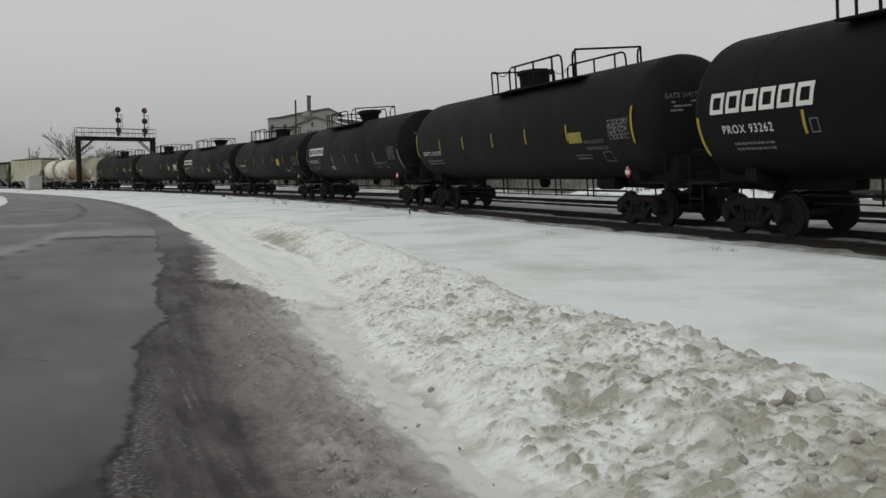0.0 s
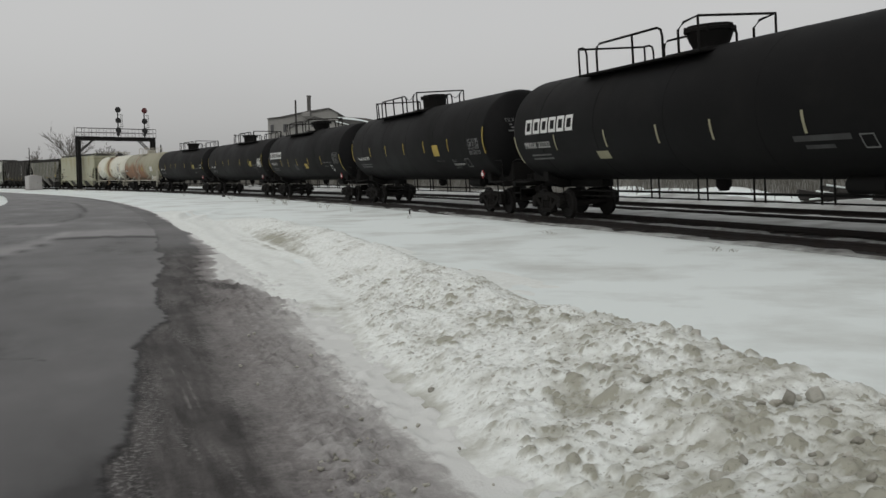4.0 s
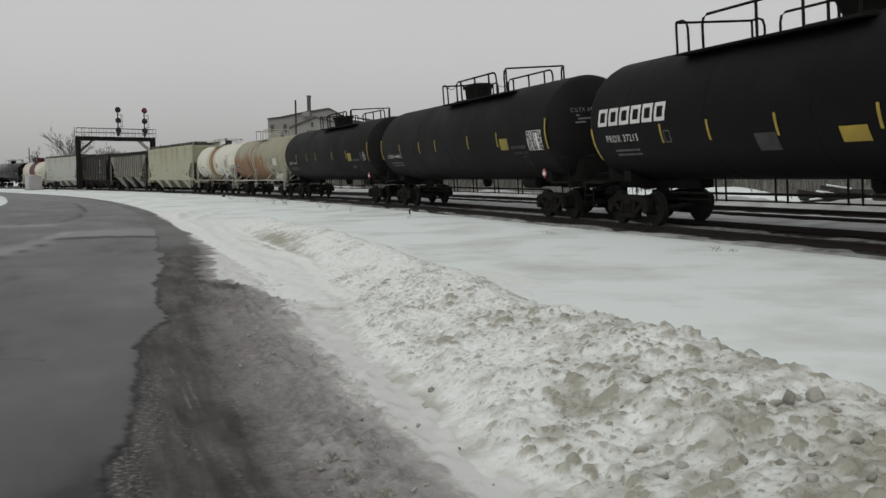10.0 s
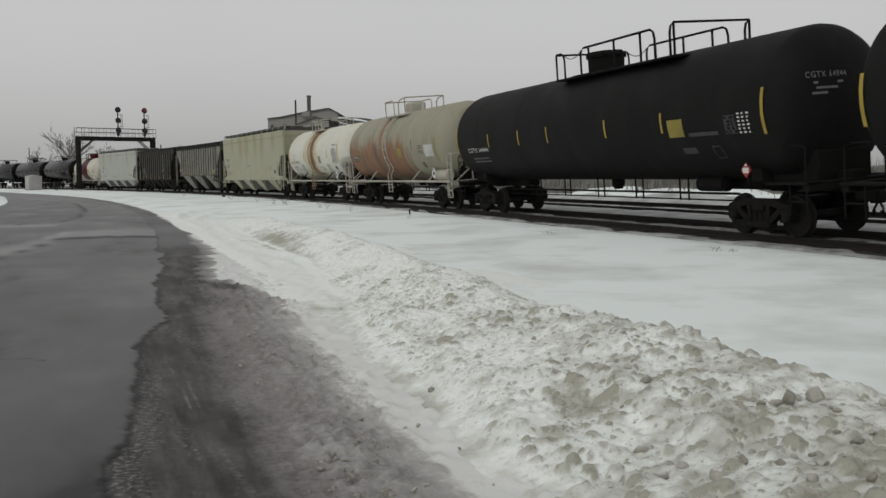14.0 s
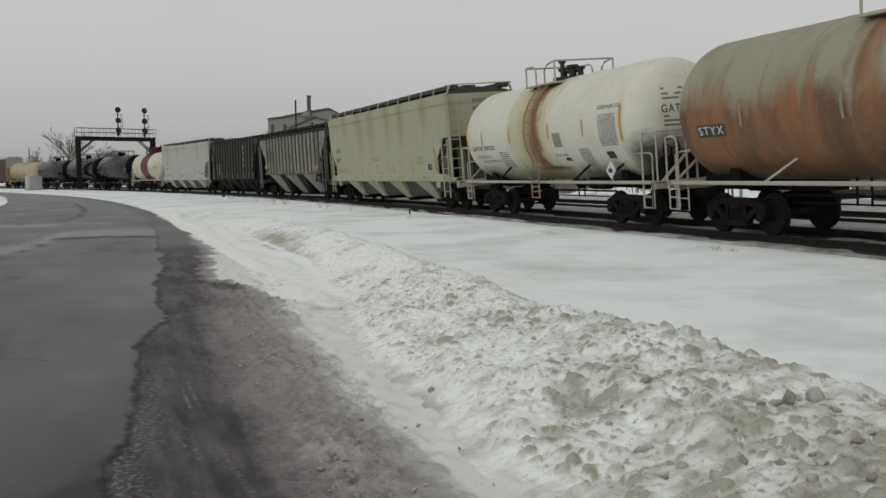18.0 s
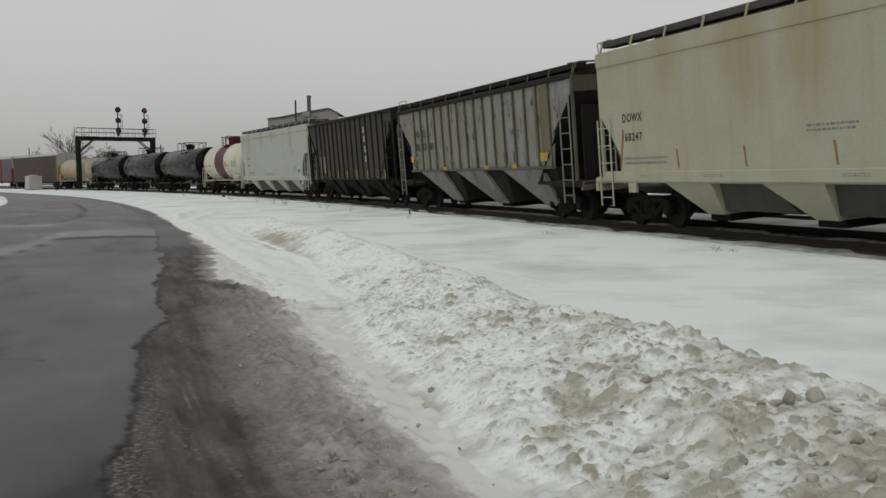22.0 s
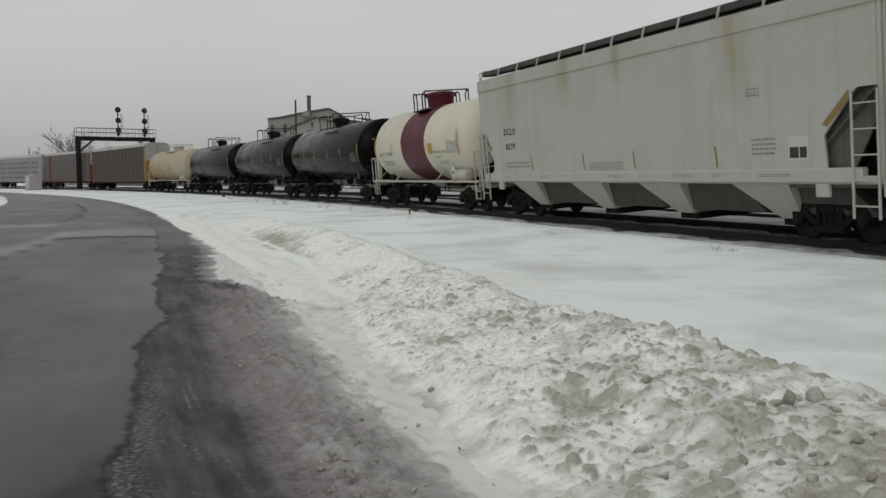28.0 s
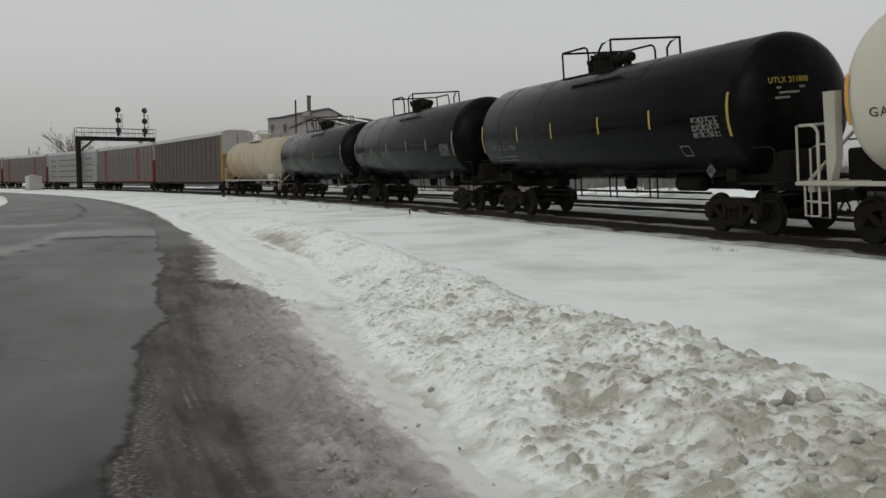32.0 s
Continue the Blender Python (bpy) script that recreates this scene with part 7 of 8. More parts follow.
# ---- enclosed car carriers ----
def auto_rack(i, label, panel, post, end, roof, pattern, slots=False, strip=None):
    f, r = TRAIN[i]
    L = r - f
    half, hw, zt = L / 2 - 0.7, 1.52, 5.35
    car = thing("auto_rack_car", label, "auto carrier", "freight train")
    d = Mesh()
    d.slab(-L / 2 + 0.5, L / 2 - 0.5, -hw, hw, 0.88, 1.14, 0.03)
    part("deck_frame", d, DULL, car)
    n = 16
    w = 2 * (half - 0.35) / n
    pm, qm, rm = Mesh(), Mesh(), Mesh()
    wave = [(-0.03, 1.2)]
    for k in range(7):
        z = 1.5 + k * 0.52
        wave += [(-0.03, z), (-0.06, z + 0.02), (-0.06, z + 0.08), (-0.03, z + 0.1)]
    wave += [(-0.03, zt - 0.12)]
    pm.prism(wave + [(-a, b) for a, b in reversed(wave)], 0.05, w - 0.05, "yz")
    qm.slab(-0.06, 0.06, -0.06, 0.06, 1.1, zt, 0.02)
    rm.slab(0.03, w - 0.03, -0.035, 0.035, 1.2, zt - 0.12, 0.01)
    pme, qme, rme = pm.data("side_panel", panel), qm.data("post", post), rm.data("side_panel", end)
    for y in (-1, 1):
        for k in range(n):
            x = -half + 0.35 + k * w
            part("side_panel", rme if k in pattern else pme, None, car, m=pose(x, y * (hw - 0.05), 0))
            part("post", qme, None, car, m=pose(x, y * (hw - 0.02), 0))
        for s in (-1, 1):
            c = Mesh()
            c.slab(*sorted((s * half, s * (half - 0.36))), *sorted((y * hw, y * (hw - 0.12))), 1.1, zt, 0.03)
            part("corner_post", c, end, car)
        sill = Mesh()
        sill.slab(-half, half, *sorted((y * (hw + 0.03), y * (hw - 0.06))), 1.08, 1.24, 0.02)
        part("side_sill", sill, strip or post, car)
        for z in (1.9, 2.75, 3.6, 4.45) if slots else ():
            for k in range(1, n - 1):
                if k in (3, 12):
                    continue
                x = -half + 0.35 + k * w
                part("vent_slot", slot_data, None, car, m=pose(x + w / 2, y * (hw + 0.012), z))
        t = Mesh()
        t.slab(-half, half, *sorted((y * (hw + 0.02), y * (hw - 0.1))), zt - 0.14, zt + 0.02, 0.02)
        part("top_rail", t, post, car)
    rf = Mesh()
    prof = [(-hw, zt), (-hw + 0.08, zt + 0.22), (-hw + 0.35, zt + 0.42), (-0.6, zt + 0.5), (0.6, zt + 0.5), (hw - 0.35, zt + 0.42), (hw - 0.08, zt + 0.22), (hw, zt)]
    rf.prism(prof, -half, half, "yz")
    part("roof", rf, roof, car)
    for s in (-1, 1):
        for y in (-1, 1):
            e = Mesh()
            e.slab(*sorted((s * half, s * (half + 0.06))), *sorted((y * 0.02, y * (hw - 0.03))), 1.12, 3.6, 0.02)
            part("end_door", e, end, car)
            u = Mesh()
            u.slab(*sorted((s * half, s * (half + 0.05))), *sorted((y * 0.02, y * (hw - 0.06))), 3.62, zt + 0.3, 0.02)
            part("end_door_panel", u, roof, car)
    enlist(car, i, L)
    return car


slot_mesh = Mesh()
slot_mesh.slab(-0.56, 0.56, -0.012, 0.012, -0.09, 0.09, 0.006)
slot_data = slot_mesh.data("vent_slot", RACKBROWN)
auto_rack(18, "brown enclosed auto rack car with ochre end doors", RACKBROWN, RACKBROWN, RACKYEL, ROOFING, ())
auto_rack(19, "grey auto rack car with red end posts and red panels", RACKGREY, RACKGREY, RACKRED, ROOFING, (2, 12), strip=RACKRED)
auto_rack(20, "pale grey enclosed auto rack car", RACKWHITE, RACKWHITE, RACKWHITE, ROOFING, (), True)
auto_rack(21, "grey auto rack car with red end posts and red panels", RACKGREY, RACKGREY, RACKRED, ROOFING, (2, 12), strip=RACKRED)
auto_rack(22, "grey auto rack car with red end posts and red panels", RACKGREY, RACKGREY, RACKRED, ROOFING, (2, 12), strip=RACKRED)


# ---- railway tracks ----
RAIL = paint("rail_steel", (0.016, 0.014, 0.013), 0.7, (0.03, 0.022, 0.018), 0.5, 6, spec=0.2)
TIE = paint("creosoted_tie", (0.028, 0.023, 0.019), 0.9, (0.06, 0.055, 0.05), 0.5, 4)
BALLAST = paint("dark_ballast", (0.016, 0.0155, 0.015), 0.95, (0.04, 0.039, 0.037), 0.7, 5, relief=0.8)


def lean_at(s, full=CANT):
    return full * (1 - float(step(45, 85, np.array(float(s)))))


def swept(name, section, off, s0, s1, ds, material, parent, lift, full):
    """Sweeps a (sideways, up) section along the line at an offset."""
    ss = np.arange(s0, s1 + ds, ds)
    m = Mesh()
    n = len(section)
    vs = []
    for s in ss:
        c = lean_at(s, full)
        for a, b in section:
            x, y = on_line(s, off + a)
            vs.append((float(x), float(y), lift + (off - lift_pivot(off) + a) * math.sin(c) + b))
    fs = [(i * n + k, i * n + (k + 1) % n, (i + 1) * n + (k + 1) % n, (i + 1) * n + k) for i in range(len(ss) - 1) for k in range(n)]
    m.add(vs, fs + [tuple(range(n)), tuple(range((len(ss) - 1) * n, len(ss) * n))])
    return part(name, m, material, parent)


def lift_pivot(off):
    return -0.75 if off < 2 else 3.75


RAIL_SECTION = [(-0.07, -0.17), (0.07, -0.17), (0.07, -0.155), (0.012, -0.13), (0.012, -0.045), (0.036, -0.035), (0.036, -0.004), (0.028, 0.0), (-0.028, 0.0), (-0.036, -0.004), (-0.036, -0.035), (-0.012, -0.045), (-0.012, -0.13), (-0.07, -0.155)]
tie_mesh = Mesh()
tie_mesh.slab(-0.11, 0.11, -1.28, 1.28, -0.30, -0.165, 0.02)
tie_data = tie_mesh.data("tie", TIE)


def track(name, label, centre, lift, full, tie_to):
    tr = thing(name, label, "railway track", kind="structure")
    for off in (centre - 0.75, centre + 0.75):
        swept("rail", RAIL_SECTION, off, -60, 240, 1.0, RAIL, tr, lift, full)
    s, rnd = -12.0, random.Random(5)
    while s < tie_to:
        c = lean_at(s, full)
        m = beside(s, centre - 0.75, lift, rnd.uniform(-1.5, 1.5), RAILWAY) @ Matrix.Rotation(c, 4, "X") @ pose(0, 0.75, rnd.uniform(-0.01, 0.012))
        part("tie", tie_data, None, tr, m=m)
        s += 0.56
    return tr


main_track = track("track_main", "snowy main railway track with dark worn rails", 0.0, 0.0, CANT, 75)
second_track = track("track_second", "parallel railway track half buried in snow", 4.5, 0.19, radians(4.5), 60)


def ballast_strip(name, a, b, lift, pivot, full, seed):
    ss, oo = np.meshgrid(np.concatenate([np.arange(-20, 70, 0.12), np.arange(70, 240, 1.0)]), np.linspace(a, b, 26), indexing="ij")
    wob = 0.35 * (hash_noise(ss * 1.3, ss * 0 + seed, seed) - 0.5) + 0.22 * (hash_noise(ss * 4.1, ss * 0 + seed, seed + 1) - 0.5)
    u = (oo - a) / (b - a)
    oo = oo + wob * (np.abs(u - 0.5) * 2) ** 2 * np.where(u < 0.5, 1, -1)
    lean = full * (1 - step(45, 85, ss))
    z = lift + (oo - pivot) * np.sin(lean) - 0.175 + 0.05 * (hash_noise(ss * 6, oo * 6, seed + 2) - 0.5) + 0.03 * (hash_noise(ss * 15, oo * 15, seed + 3) - 0.5) - 0.10 * (np.abs(u - 0.5) * 2) ** 8
    x, y = on_line(ss, oo)
    return tagged(sheet(name, x, y, z, BALLAST), "dark ballast showing through the snow", "ballast", kind="structure")


ballast_strip("ballast_main", -1.72, 1.6, 0.0, -0.75, CANT, 21)
ballast_strip("ballast_second", 3.1, 6.0, 0.19, 3.75, radians(4.5), 31)


def snow_lane(name, a, b, lift, pivot, full, seed, drop, material=SNOW, gaps=0.0):
    """Snow lying between rails or outside them, with a ragged edge."""
    ss, oo = np.meshgrid(np.concatenate([np.arange(-20, 70, 0.1), np.arange(70, 240, 1.0)]), np.linspace(a, b, 12), indexing="ij")
    u = (oo - a) / (b - a)
    edge = np.abs(u - 0.5) * 2
    oo = oo + (hash_noise(ss * 2.3, u * 0 + seed, seed) - 0.5) * 0.2 * edge ** 2 * np.where(u < 0.5, 1, -1)
    lean = full * (1 - step(45, 85, ss))
    z = lift + (oo - pivot) * np.sin(lean) - drop - gaps * step(0.45, 0.65, hash_noise(ss * 0.9, oo * 2, seed + 7)) + 0.03 * (hash_noise(ss * 1.5, oo * 3, seed + 1) - 0.5) - 0.10 * edge ** 6
    x, y = on_line(ss, oo)
    return tagged(sheet(name, x, y, z, material), "strip of packed snow between the rails", "snow", kind="structure")


GREYSNOW = snow_material("sooty_snow", (0.44, 0.455, 0.44), (0.12, 0.118, 0.11), 0.55, 0.95, 1.6, 0.5)
snow_lane("snow_between_rails", -0.62, 0.62, 0.0, -0.75, CANT, 41, 0.11, GREYSNOW, 0.05)
snow_lane("snow_on_tie_ends", -1.42, -0.92, 0.0, -0.75, CANT, 47, 0.125, GREYSNOW, 0.09)
MIDSNOW = snow_material("trodden_snow", (0.50, 0.52, 0.51), (0.24, 0.24, 0.225), 0.60, 1.05, 0.9, 0.4)
snow_lane("snow_between_tracks", 1.35, 3.3, 0.10, -0.75, 0.03, 43, 0.06, MIDSNOW)
snow_lane("snow_in_second_track", 3.9, 5.05, 0.19, 3.75, radians(4.5), 45, 0.11, MIDSNOW)

# ridge of ploughed snow beyond the second track
ms, mo = np.meshgrid(np.arange(-10, 120, 0.25), np.linspace(6.2, 10.5, 30), indexing="ij")
mu = (mo - 6.2) / 4.3
mz = 0.12 + 0.36 * np.sin(np.pi * np.clip(mu, 0, 1)) ** 1.5 * (0.4 + 1.0 * hash_noise(ms * 0.35, ms * 0, 51)) + 0.12 * (hash_noise(ms * 2, mo * 2, 52) - 0.5) * np.sin(np.pi * mu)
mx, my = on_line(ms, mo)
tagged(sheet("snow_ridge", mx, my, mz, MIDSNOW), "low ridge of ploughed snow beside the far track", "snow ridge", kind="structure")

# ---- signal gantry over the tracks ----
GANTRY = paint("gantry_steel", (0.010, 0.0095, 0.009), 0.75, (0.022, 0.02, 0.018), 0.5, 2.0, spec=0.2)
BRACE = paint("weathered_gantry_steel", (0.07, 0.067, 0.064), 0.75, (0.035, 0.033, 0.03), 0.5, 2.0)
SIGNAL = paint("signal_black", (0.012, 0.012, 0.012), 0.6, (0.02, 0.02, 0.02), 0.3, 3.0)
SIGRED = paint("dull_red_lens", (0.10, 0.018, 0.018), 0.35, (0.05, 0.015, 0.015), 0.3, 3.0)


def signal_gantry():
    g = thing("signal_gantry", "steel signal bridge spanning two railway tracks", "signal gantry", m=beside(147.5, 0.0, 0.0))
    y0, y1 = -2.75, 8.4
    for y in (y0, y1):
        for x in (-0.45, 0.45):
            p = Mesh()
            p.prism([(y - 0.26, x - 0.1), (y - 0.18, x - 0.1), (y - 0.18, x - 0.04), (y + 0.18, x - 0.04), (y + 0.18, x - 0.1), (y + 0.26, x - 0.1), (y + 0.26, x + 0.1), (y + 0.18, x + 0.1), (y + 0.18, x + 0.04), (y - 0.18, x + 0.04), (y - 0.18, x + 0.1), (y - 0.26, x + 0.1)], -0.3, 7.4)
            p.v = [(c[2], c[0], c[1]) for c in p.v]
            part("post", p, GANTRY, g)
        for k in range(5):
            p = Mesh()
            p.beam((-0.4, y, 0.6 + k * 1.5), (0.4, y, 1.9 + k * 1.5), 0.06, 0.06)
            part("lacing_bar", p, GANTRY, g)
        b = Mesh()
        b.slab(-0.8, 0.8, y - 0.7, y + 0.7, -0.6, 0.0, 0.05)
        part("footing", b, paint("footing_concrete", (0.3, 0.29, 0.27), 0.9, (0.15, 0.14, 0.13), 0.5, 2.0), g)
    for x in (-0.5, 0.5):
        t = Mesh()
        t.slab(x - 0.03, x + 0.03, y0 - 0.28, y1 + 0.28, 7.22, 7.74, 0.01)
        for z in (7.22, 7.68):
            t.slab(x - 0.13, x + 0.13, y0 - 0.28, y1 + 0.28, z, z + 0.06, 0.01)
        part("girder", t, GANTRY, g)
        for k in range(11):
            y = y0 + (y1 - y0) * k / 10
            sf = Mesh()
            sf.slab(x - 0.1, x + 0.1, y - 0.03, y + 0.03, 7.27, 7.69, 0.01)
            part("stiffener", sf, GANTRY, g)
        for ya, yb in ((y0 + 0.2, y0 + 2.1), (y1 - 0.2, y1 - 2.1)):
            k2 = Mesh()
            k2.beam((x, ya, 5.5), (x, yb, 7.25), 0.15, 0.15)
            part("knee_brace", k2, BRACE, g)
    w = Mesh()
    w.slab(-0.7, 0.7, y0 - 0.32, y1 + 0.32, 7.74, 7.80, 0.01)
    part("walkway", w, GANTRY, g)
    for x in (-0.68, 0.68):
        r = Mesh()
        for z in (8.42, 9.06):
            r.tube([(x, y0 - 0.32, z), (x, y1 + 0.32, z)], 0.035, 6)
        part("hand_rail", r, BRACE, g)
        for k in range(12):
            y = y0 - 0.32 + (y1 - y0 + 0.64) * k / 11
            q = Mesh()
            q.tube([(x, y, 7.78), (x, y, 9.06)], 0.03, 6)
            part("rail_post", q, BRACE, g)
    for y in (2.95, 6.95):
        m = Mesh()
        m.tube([(0.75, y, 7.6), (0.75, y, 12.0)], 0.09, 10)
        m.slab(0.55, 0.95, y - 0.2, y + 0.2, 8.0, 8.3, 0.02)
        mast = part("signal_mast", m, SIGNAL, g, "three-headed signal mast")
        ld = Mesh()
        for dy in (0.5, 0.75):
            ld.tube([(0.55, y + dy, 8.2), (0.55, y + dy, 11.2)], 0.025, 6)
        for k in range(9):
            ld.tube([(0.55, y + 0.5, 8.4 + k * 0.32), (0.55, y + 0.75, 8.4 + k * 0.32)], 0.02, 6)
        for z in (9.4, 11.15):
            ld.beam((0.55, y + 0.05, z), (0.55, y + 0.85, z), 0.3, 0.03)
        part("ladder", ld, BRACE, mast)
        for k, z in enumerate((11.85, 10.25, 8.8)):
            h = Mesh()
            h.lathe([(0.86, 0.42), (0.93, 0.44), (0.95, 0.40)], 24, "x", (0, y, z))
            h.lathe([(0.95, 0.17), (1.25, 0.18)], 16, "x", (0, y, z))
            h.slab(0.6, 0.9, y - 0.16, y + 0.16, z - 0.2, z + 0.2, 0.04)
            part("signal_head", h, SIGRED if (k == 0 and y > 4) else SIGNAL, mast)
            ln = Mesh()
            ln.lathe([(1.0, 0.13), (1.03, 0.11), (1.04, 0.02)], 14, "x", (0, y, z))
            part("lens", ln, SIGRED if k == 0 else SIGNAL, mast)
    return g


signal_gantry()

# ---- relay hut and small box by the track ----
HUT = paint("weathered_aluminium_hut", (0.38, 0.37, 0.36), 0.6, (0.22, 0.21, 0.2), 0.5, 1.5)


def relay_hut():
    h = thing("relay_hut", "weathered pale metal relay hut beside the railway", "equipment hut", m=beside(166.5, -4.6, -0.25))
    b = Mesh()
    b.slab(-1.2, 1.2, -1.0, 1.0, 0.15, 2.25, 0.04)
    part("cabin", b, HUT, h)
    r = Mesh()
    r.prism([(-1.08, 2.22), (0, 2.5), (1.08, 2.22), (1.08, 2.18), (-1.08, 2.18)], -1.28, 1.28, "yz")
    part("roof", r, HUT, h)
    d = Mesh()
    d.slab(1.195, 1.235, -0.45, 0.45, 0.25, 2.05, 0.015)
    part("door", d, HUT, h)
    n = Mesh()
    n.tube([(1.25, 0.33, 1.1), (1.29, 0.33, 1.1), (1.29, 0.33, 1.25)], 0.02, 6)
    part("handle", n, GANTRY, h)
    f = Mesh()
    f.slab(-1.25, 1.25, -1.05, 1.05, -0.2, 0.16, 0.03)
    part("footing", f, paint("hut_concrete", (0.28, 0.27, 0.26), 0.9, (0.15, 0.14, 0.13), 0.5, 2.0), h)


relay_hut()
bx2 = thing("switch_box", "small dark lineside equipment box", "equipment box", m=beside(156.0, -3.9, -0.25))
q = Mesh()
q.slab(-0.55, 0.55, -0.4, 0.4, 0.5, 1.35, 0.04)
part("case", q, GANTRY, bx2)
q = Mesh()
for x in (-0.35, 0.35):
    q.slab(x - 0.06, x + 0.06, -0.06, 0.06, -0.2, 0.52, 0.01)
part("stand", q, GANTRY, bx2)

# ---- factory building far beyond the tracks ----
WALL = paint("grey_factory_wall", (0.26, 0.255, 0.24), 0.9, (0.2, 0.195, 0.18), 0.5, 0.25)
DARKROOF = paint("dark_roofing", (0.07, 0.068, 0.065), 0.9, (0.12, 0.11, 0.1), 0.5, 0.4)
PANE = paint("dusty_window", (0.03, 0.03, 0.032), 0.3, (0.1, 0.1, 0.1), 0.4, 1.0)


def factory():
    D = 190.0

    def X(px, y=0.0):
        return (px - 779.8) * (D + y) / 1602.0

    def Z(py, y=0.0):
        return 1.378 + (313.5 - py) * (D + y) / 1602.0

    def block(name, outline_px, y0, y1, material):
        m = Mesh()
        m.prism([(X(px, y0), Z(py, y0)) for px, py in outline_px], y0, y1)
        return part(name, m, material, b)

    b = thing("factory_building", "old grey gabled factory with chimneys and snowy roofs", "factory", m=pose(0, D, 0))
    # main hall: a long shallow slope up to the ridge, then a short steep one
    block("wall", [(474, 324), (597, 324), (597, 201), (582, 193), (540, 199), (500, 207), (474, 210)], 4, 30, WALL)
    block("roof", [(473, 210.2), (500, 207.4), (540, 199.4), (582, 193.2), (598.5, 201.8), (598.5, 199.6), (582, 190.8), (540, 196.8), (500, 205), (473, 208.4)], 3.6, 30.5, DARKROOF)
    # gabled annex before it
    block("wall", [(513, 324), (611, 324), (611, 221), (556, 207), (513, 224.5)], -6, 3.4, WALL)
    block("roof", [(511, 226.5), (556, 208), (615, 223.5), (615, 221), (556, 205.4), (511, 224)], -6.5, 3.2, DARKROOF)
    block("roof_snow", [(592, 215.6), (615, 221.2), (615, 219.6), (596, 214.6)], -6.6, 2.0, SNOW)
    # low wing with a snowy roof
    block("low_wing", [(602, 324), (668, 324), (668, 220), (602, 212)], 5.0, 20, WALL)
    block("low_wing_roof", [(560, 222), (672, 222), (668, 214), (645, 209.5), (606, 207), (575, 204.5), (560, 207)], 4.6, 20.5, DARKROOF)
    block("roof_snow", [(574, 207), (640, 214.5), (655, 219), (648, 214), (624, 209), (598, 207), (574, 205)], 4.3, 18, SNOW)
    block("low_wing_roof", [(662, 226), (712, 226), (712, 212.5), (690, 213.5), (672, 216)], 6.0, 18, DARKROOF)
    block("chimney", [(543.4, 215), (549.2, 215), (549.2, 171), (543.4, 171)], 8, 8.8, DARKROOF)
    block("chimney_cap", [(542.8, 172), (549.8, 172), (549.8, 169.4), (542.8, 169.4)], 7.9, 8.9, DARKROOF)
    block("roof_hatch", [(534, 206), (548, 206), (548, 197), (534, 199)], 3.0, 7.0, WALL)
    for px, py, w, h in ((481.5, 227, 5.5, 14), (504, 226, 6, 14), (498, 240, 9, 3), (552, 220, 4, 8)):
        y = 3.9 if px < 540 else -6.1
        wf = Mesh()
        wf.slab(X(px - w / 2, y) - 0.1, X(px + w / 2, y) + 0.1, y, y + 0.2, Z(py + h / 2, y) - 0.1, Z(py - h / 2, y) + 0.1, 0.03)
        win = part("window", wf, WALL, b)
        g = Mesh()
        g.slab(X(px - w / 2, y), X(px + w / 2, y), y - 0.05, y + 0.02, Z(py + h / 2, y), Z(py - h / 2, y), 0.02)
        part("pane", g, PANE, win)
    for j in range(7):
        q = Mesh()
        px = 543 + j * 5.6
        q.slab(X(px, -6), X(px + 3.6, -6), -6.16, -6.05, Z(238.5, -6), Z(230, -6), 0.02)
        part("sign_bar", q, DARKROOF, b)


factory()
WOODPOLE = paint("weathered_pole", (0.03, 0.027, 0.025), 0.9, (0.06, 0.055, 0.05), 0.5, 3.0)


def pole(x, d, top, r):
    m = Mesh()
    m.tube([(0, 0, -0.6), (0, 0, top * 0.6), (0, 0, top)], r, 10)
    p = thing("utility_pole", "dark wooden utility pole beyond the tracks", "pole", m=pose(x, d, 0))
    part("shaft", m, WOODPOLE, p)
    c = Mesh()
    c.lathe([(top - 0.02, r * 1.05), (top + 0.06, r * 0.6)], 10, "z")
    part("cap", c, WOODPOLE, p)


pole((527.5 - 784) / 1602 * 110, 110, 1.378 + (313.5 - 178) / 1602 * 110, 0.11)
pole((289 - 784) / 1602 * 150, 150, 1.378 + (313.5 - 254) / 1602 * 150, 0.10)
pole((57 - 784) / 1602 * 230, 230, 1.378 + (313.5 - 257) / 1602 * 230, 0.11)

# ---- brush beyond the tracks ----
BRUSH = paint("winter_brush", (0.105, 0.098, 0.082), 0.95, (0.16, 0.15, 0.135), 0.6, 2.0)


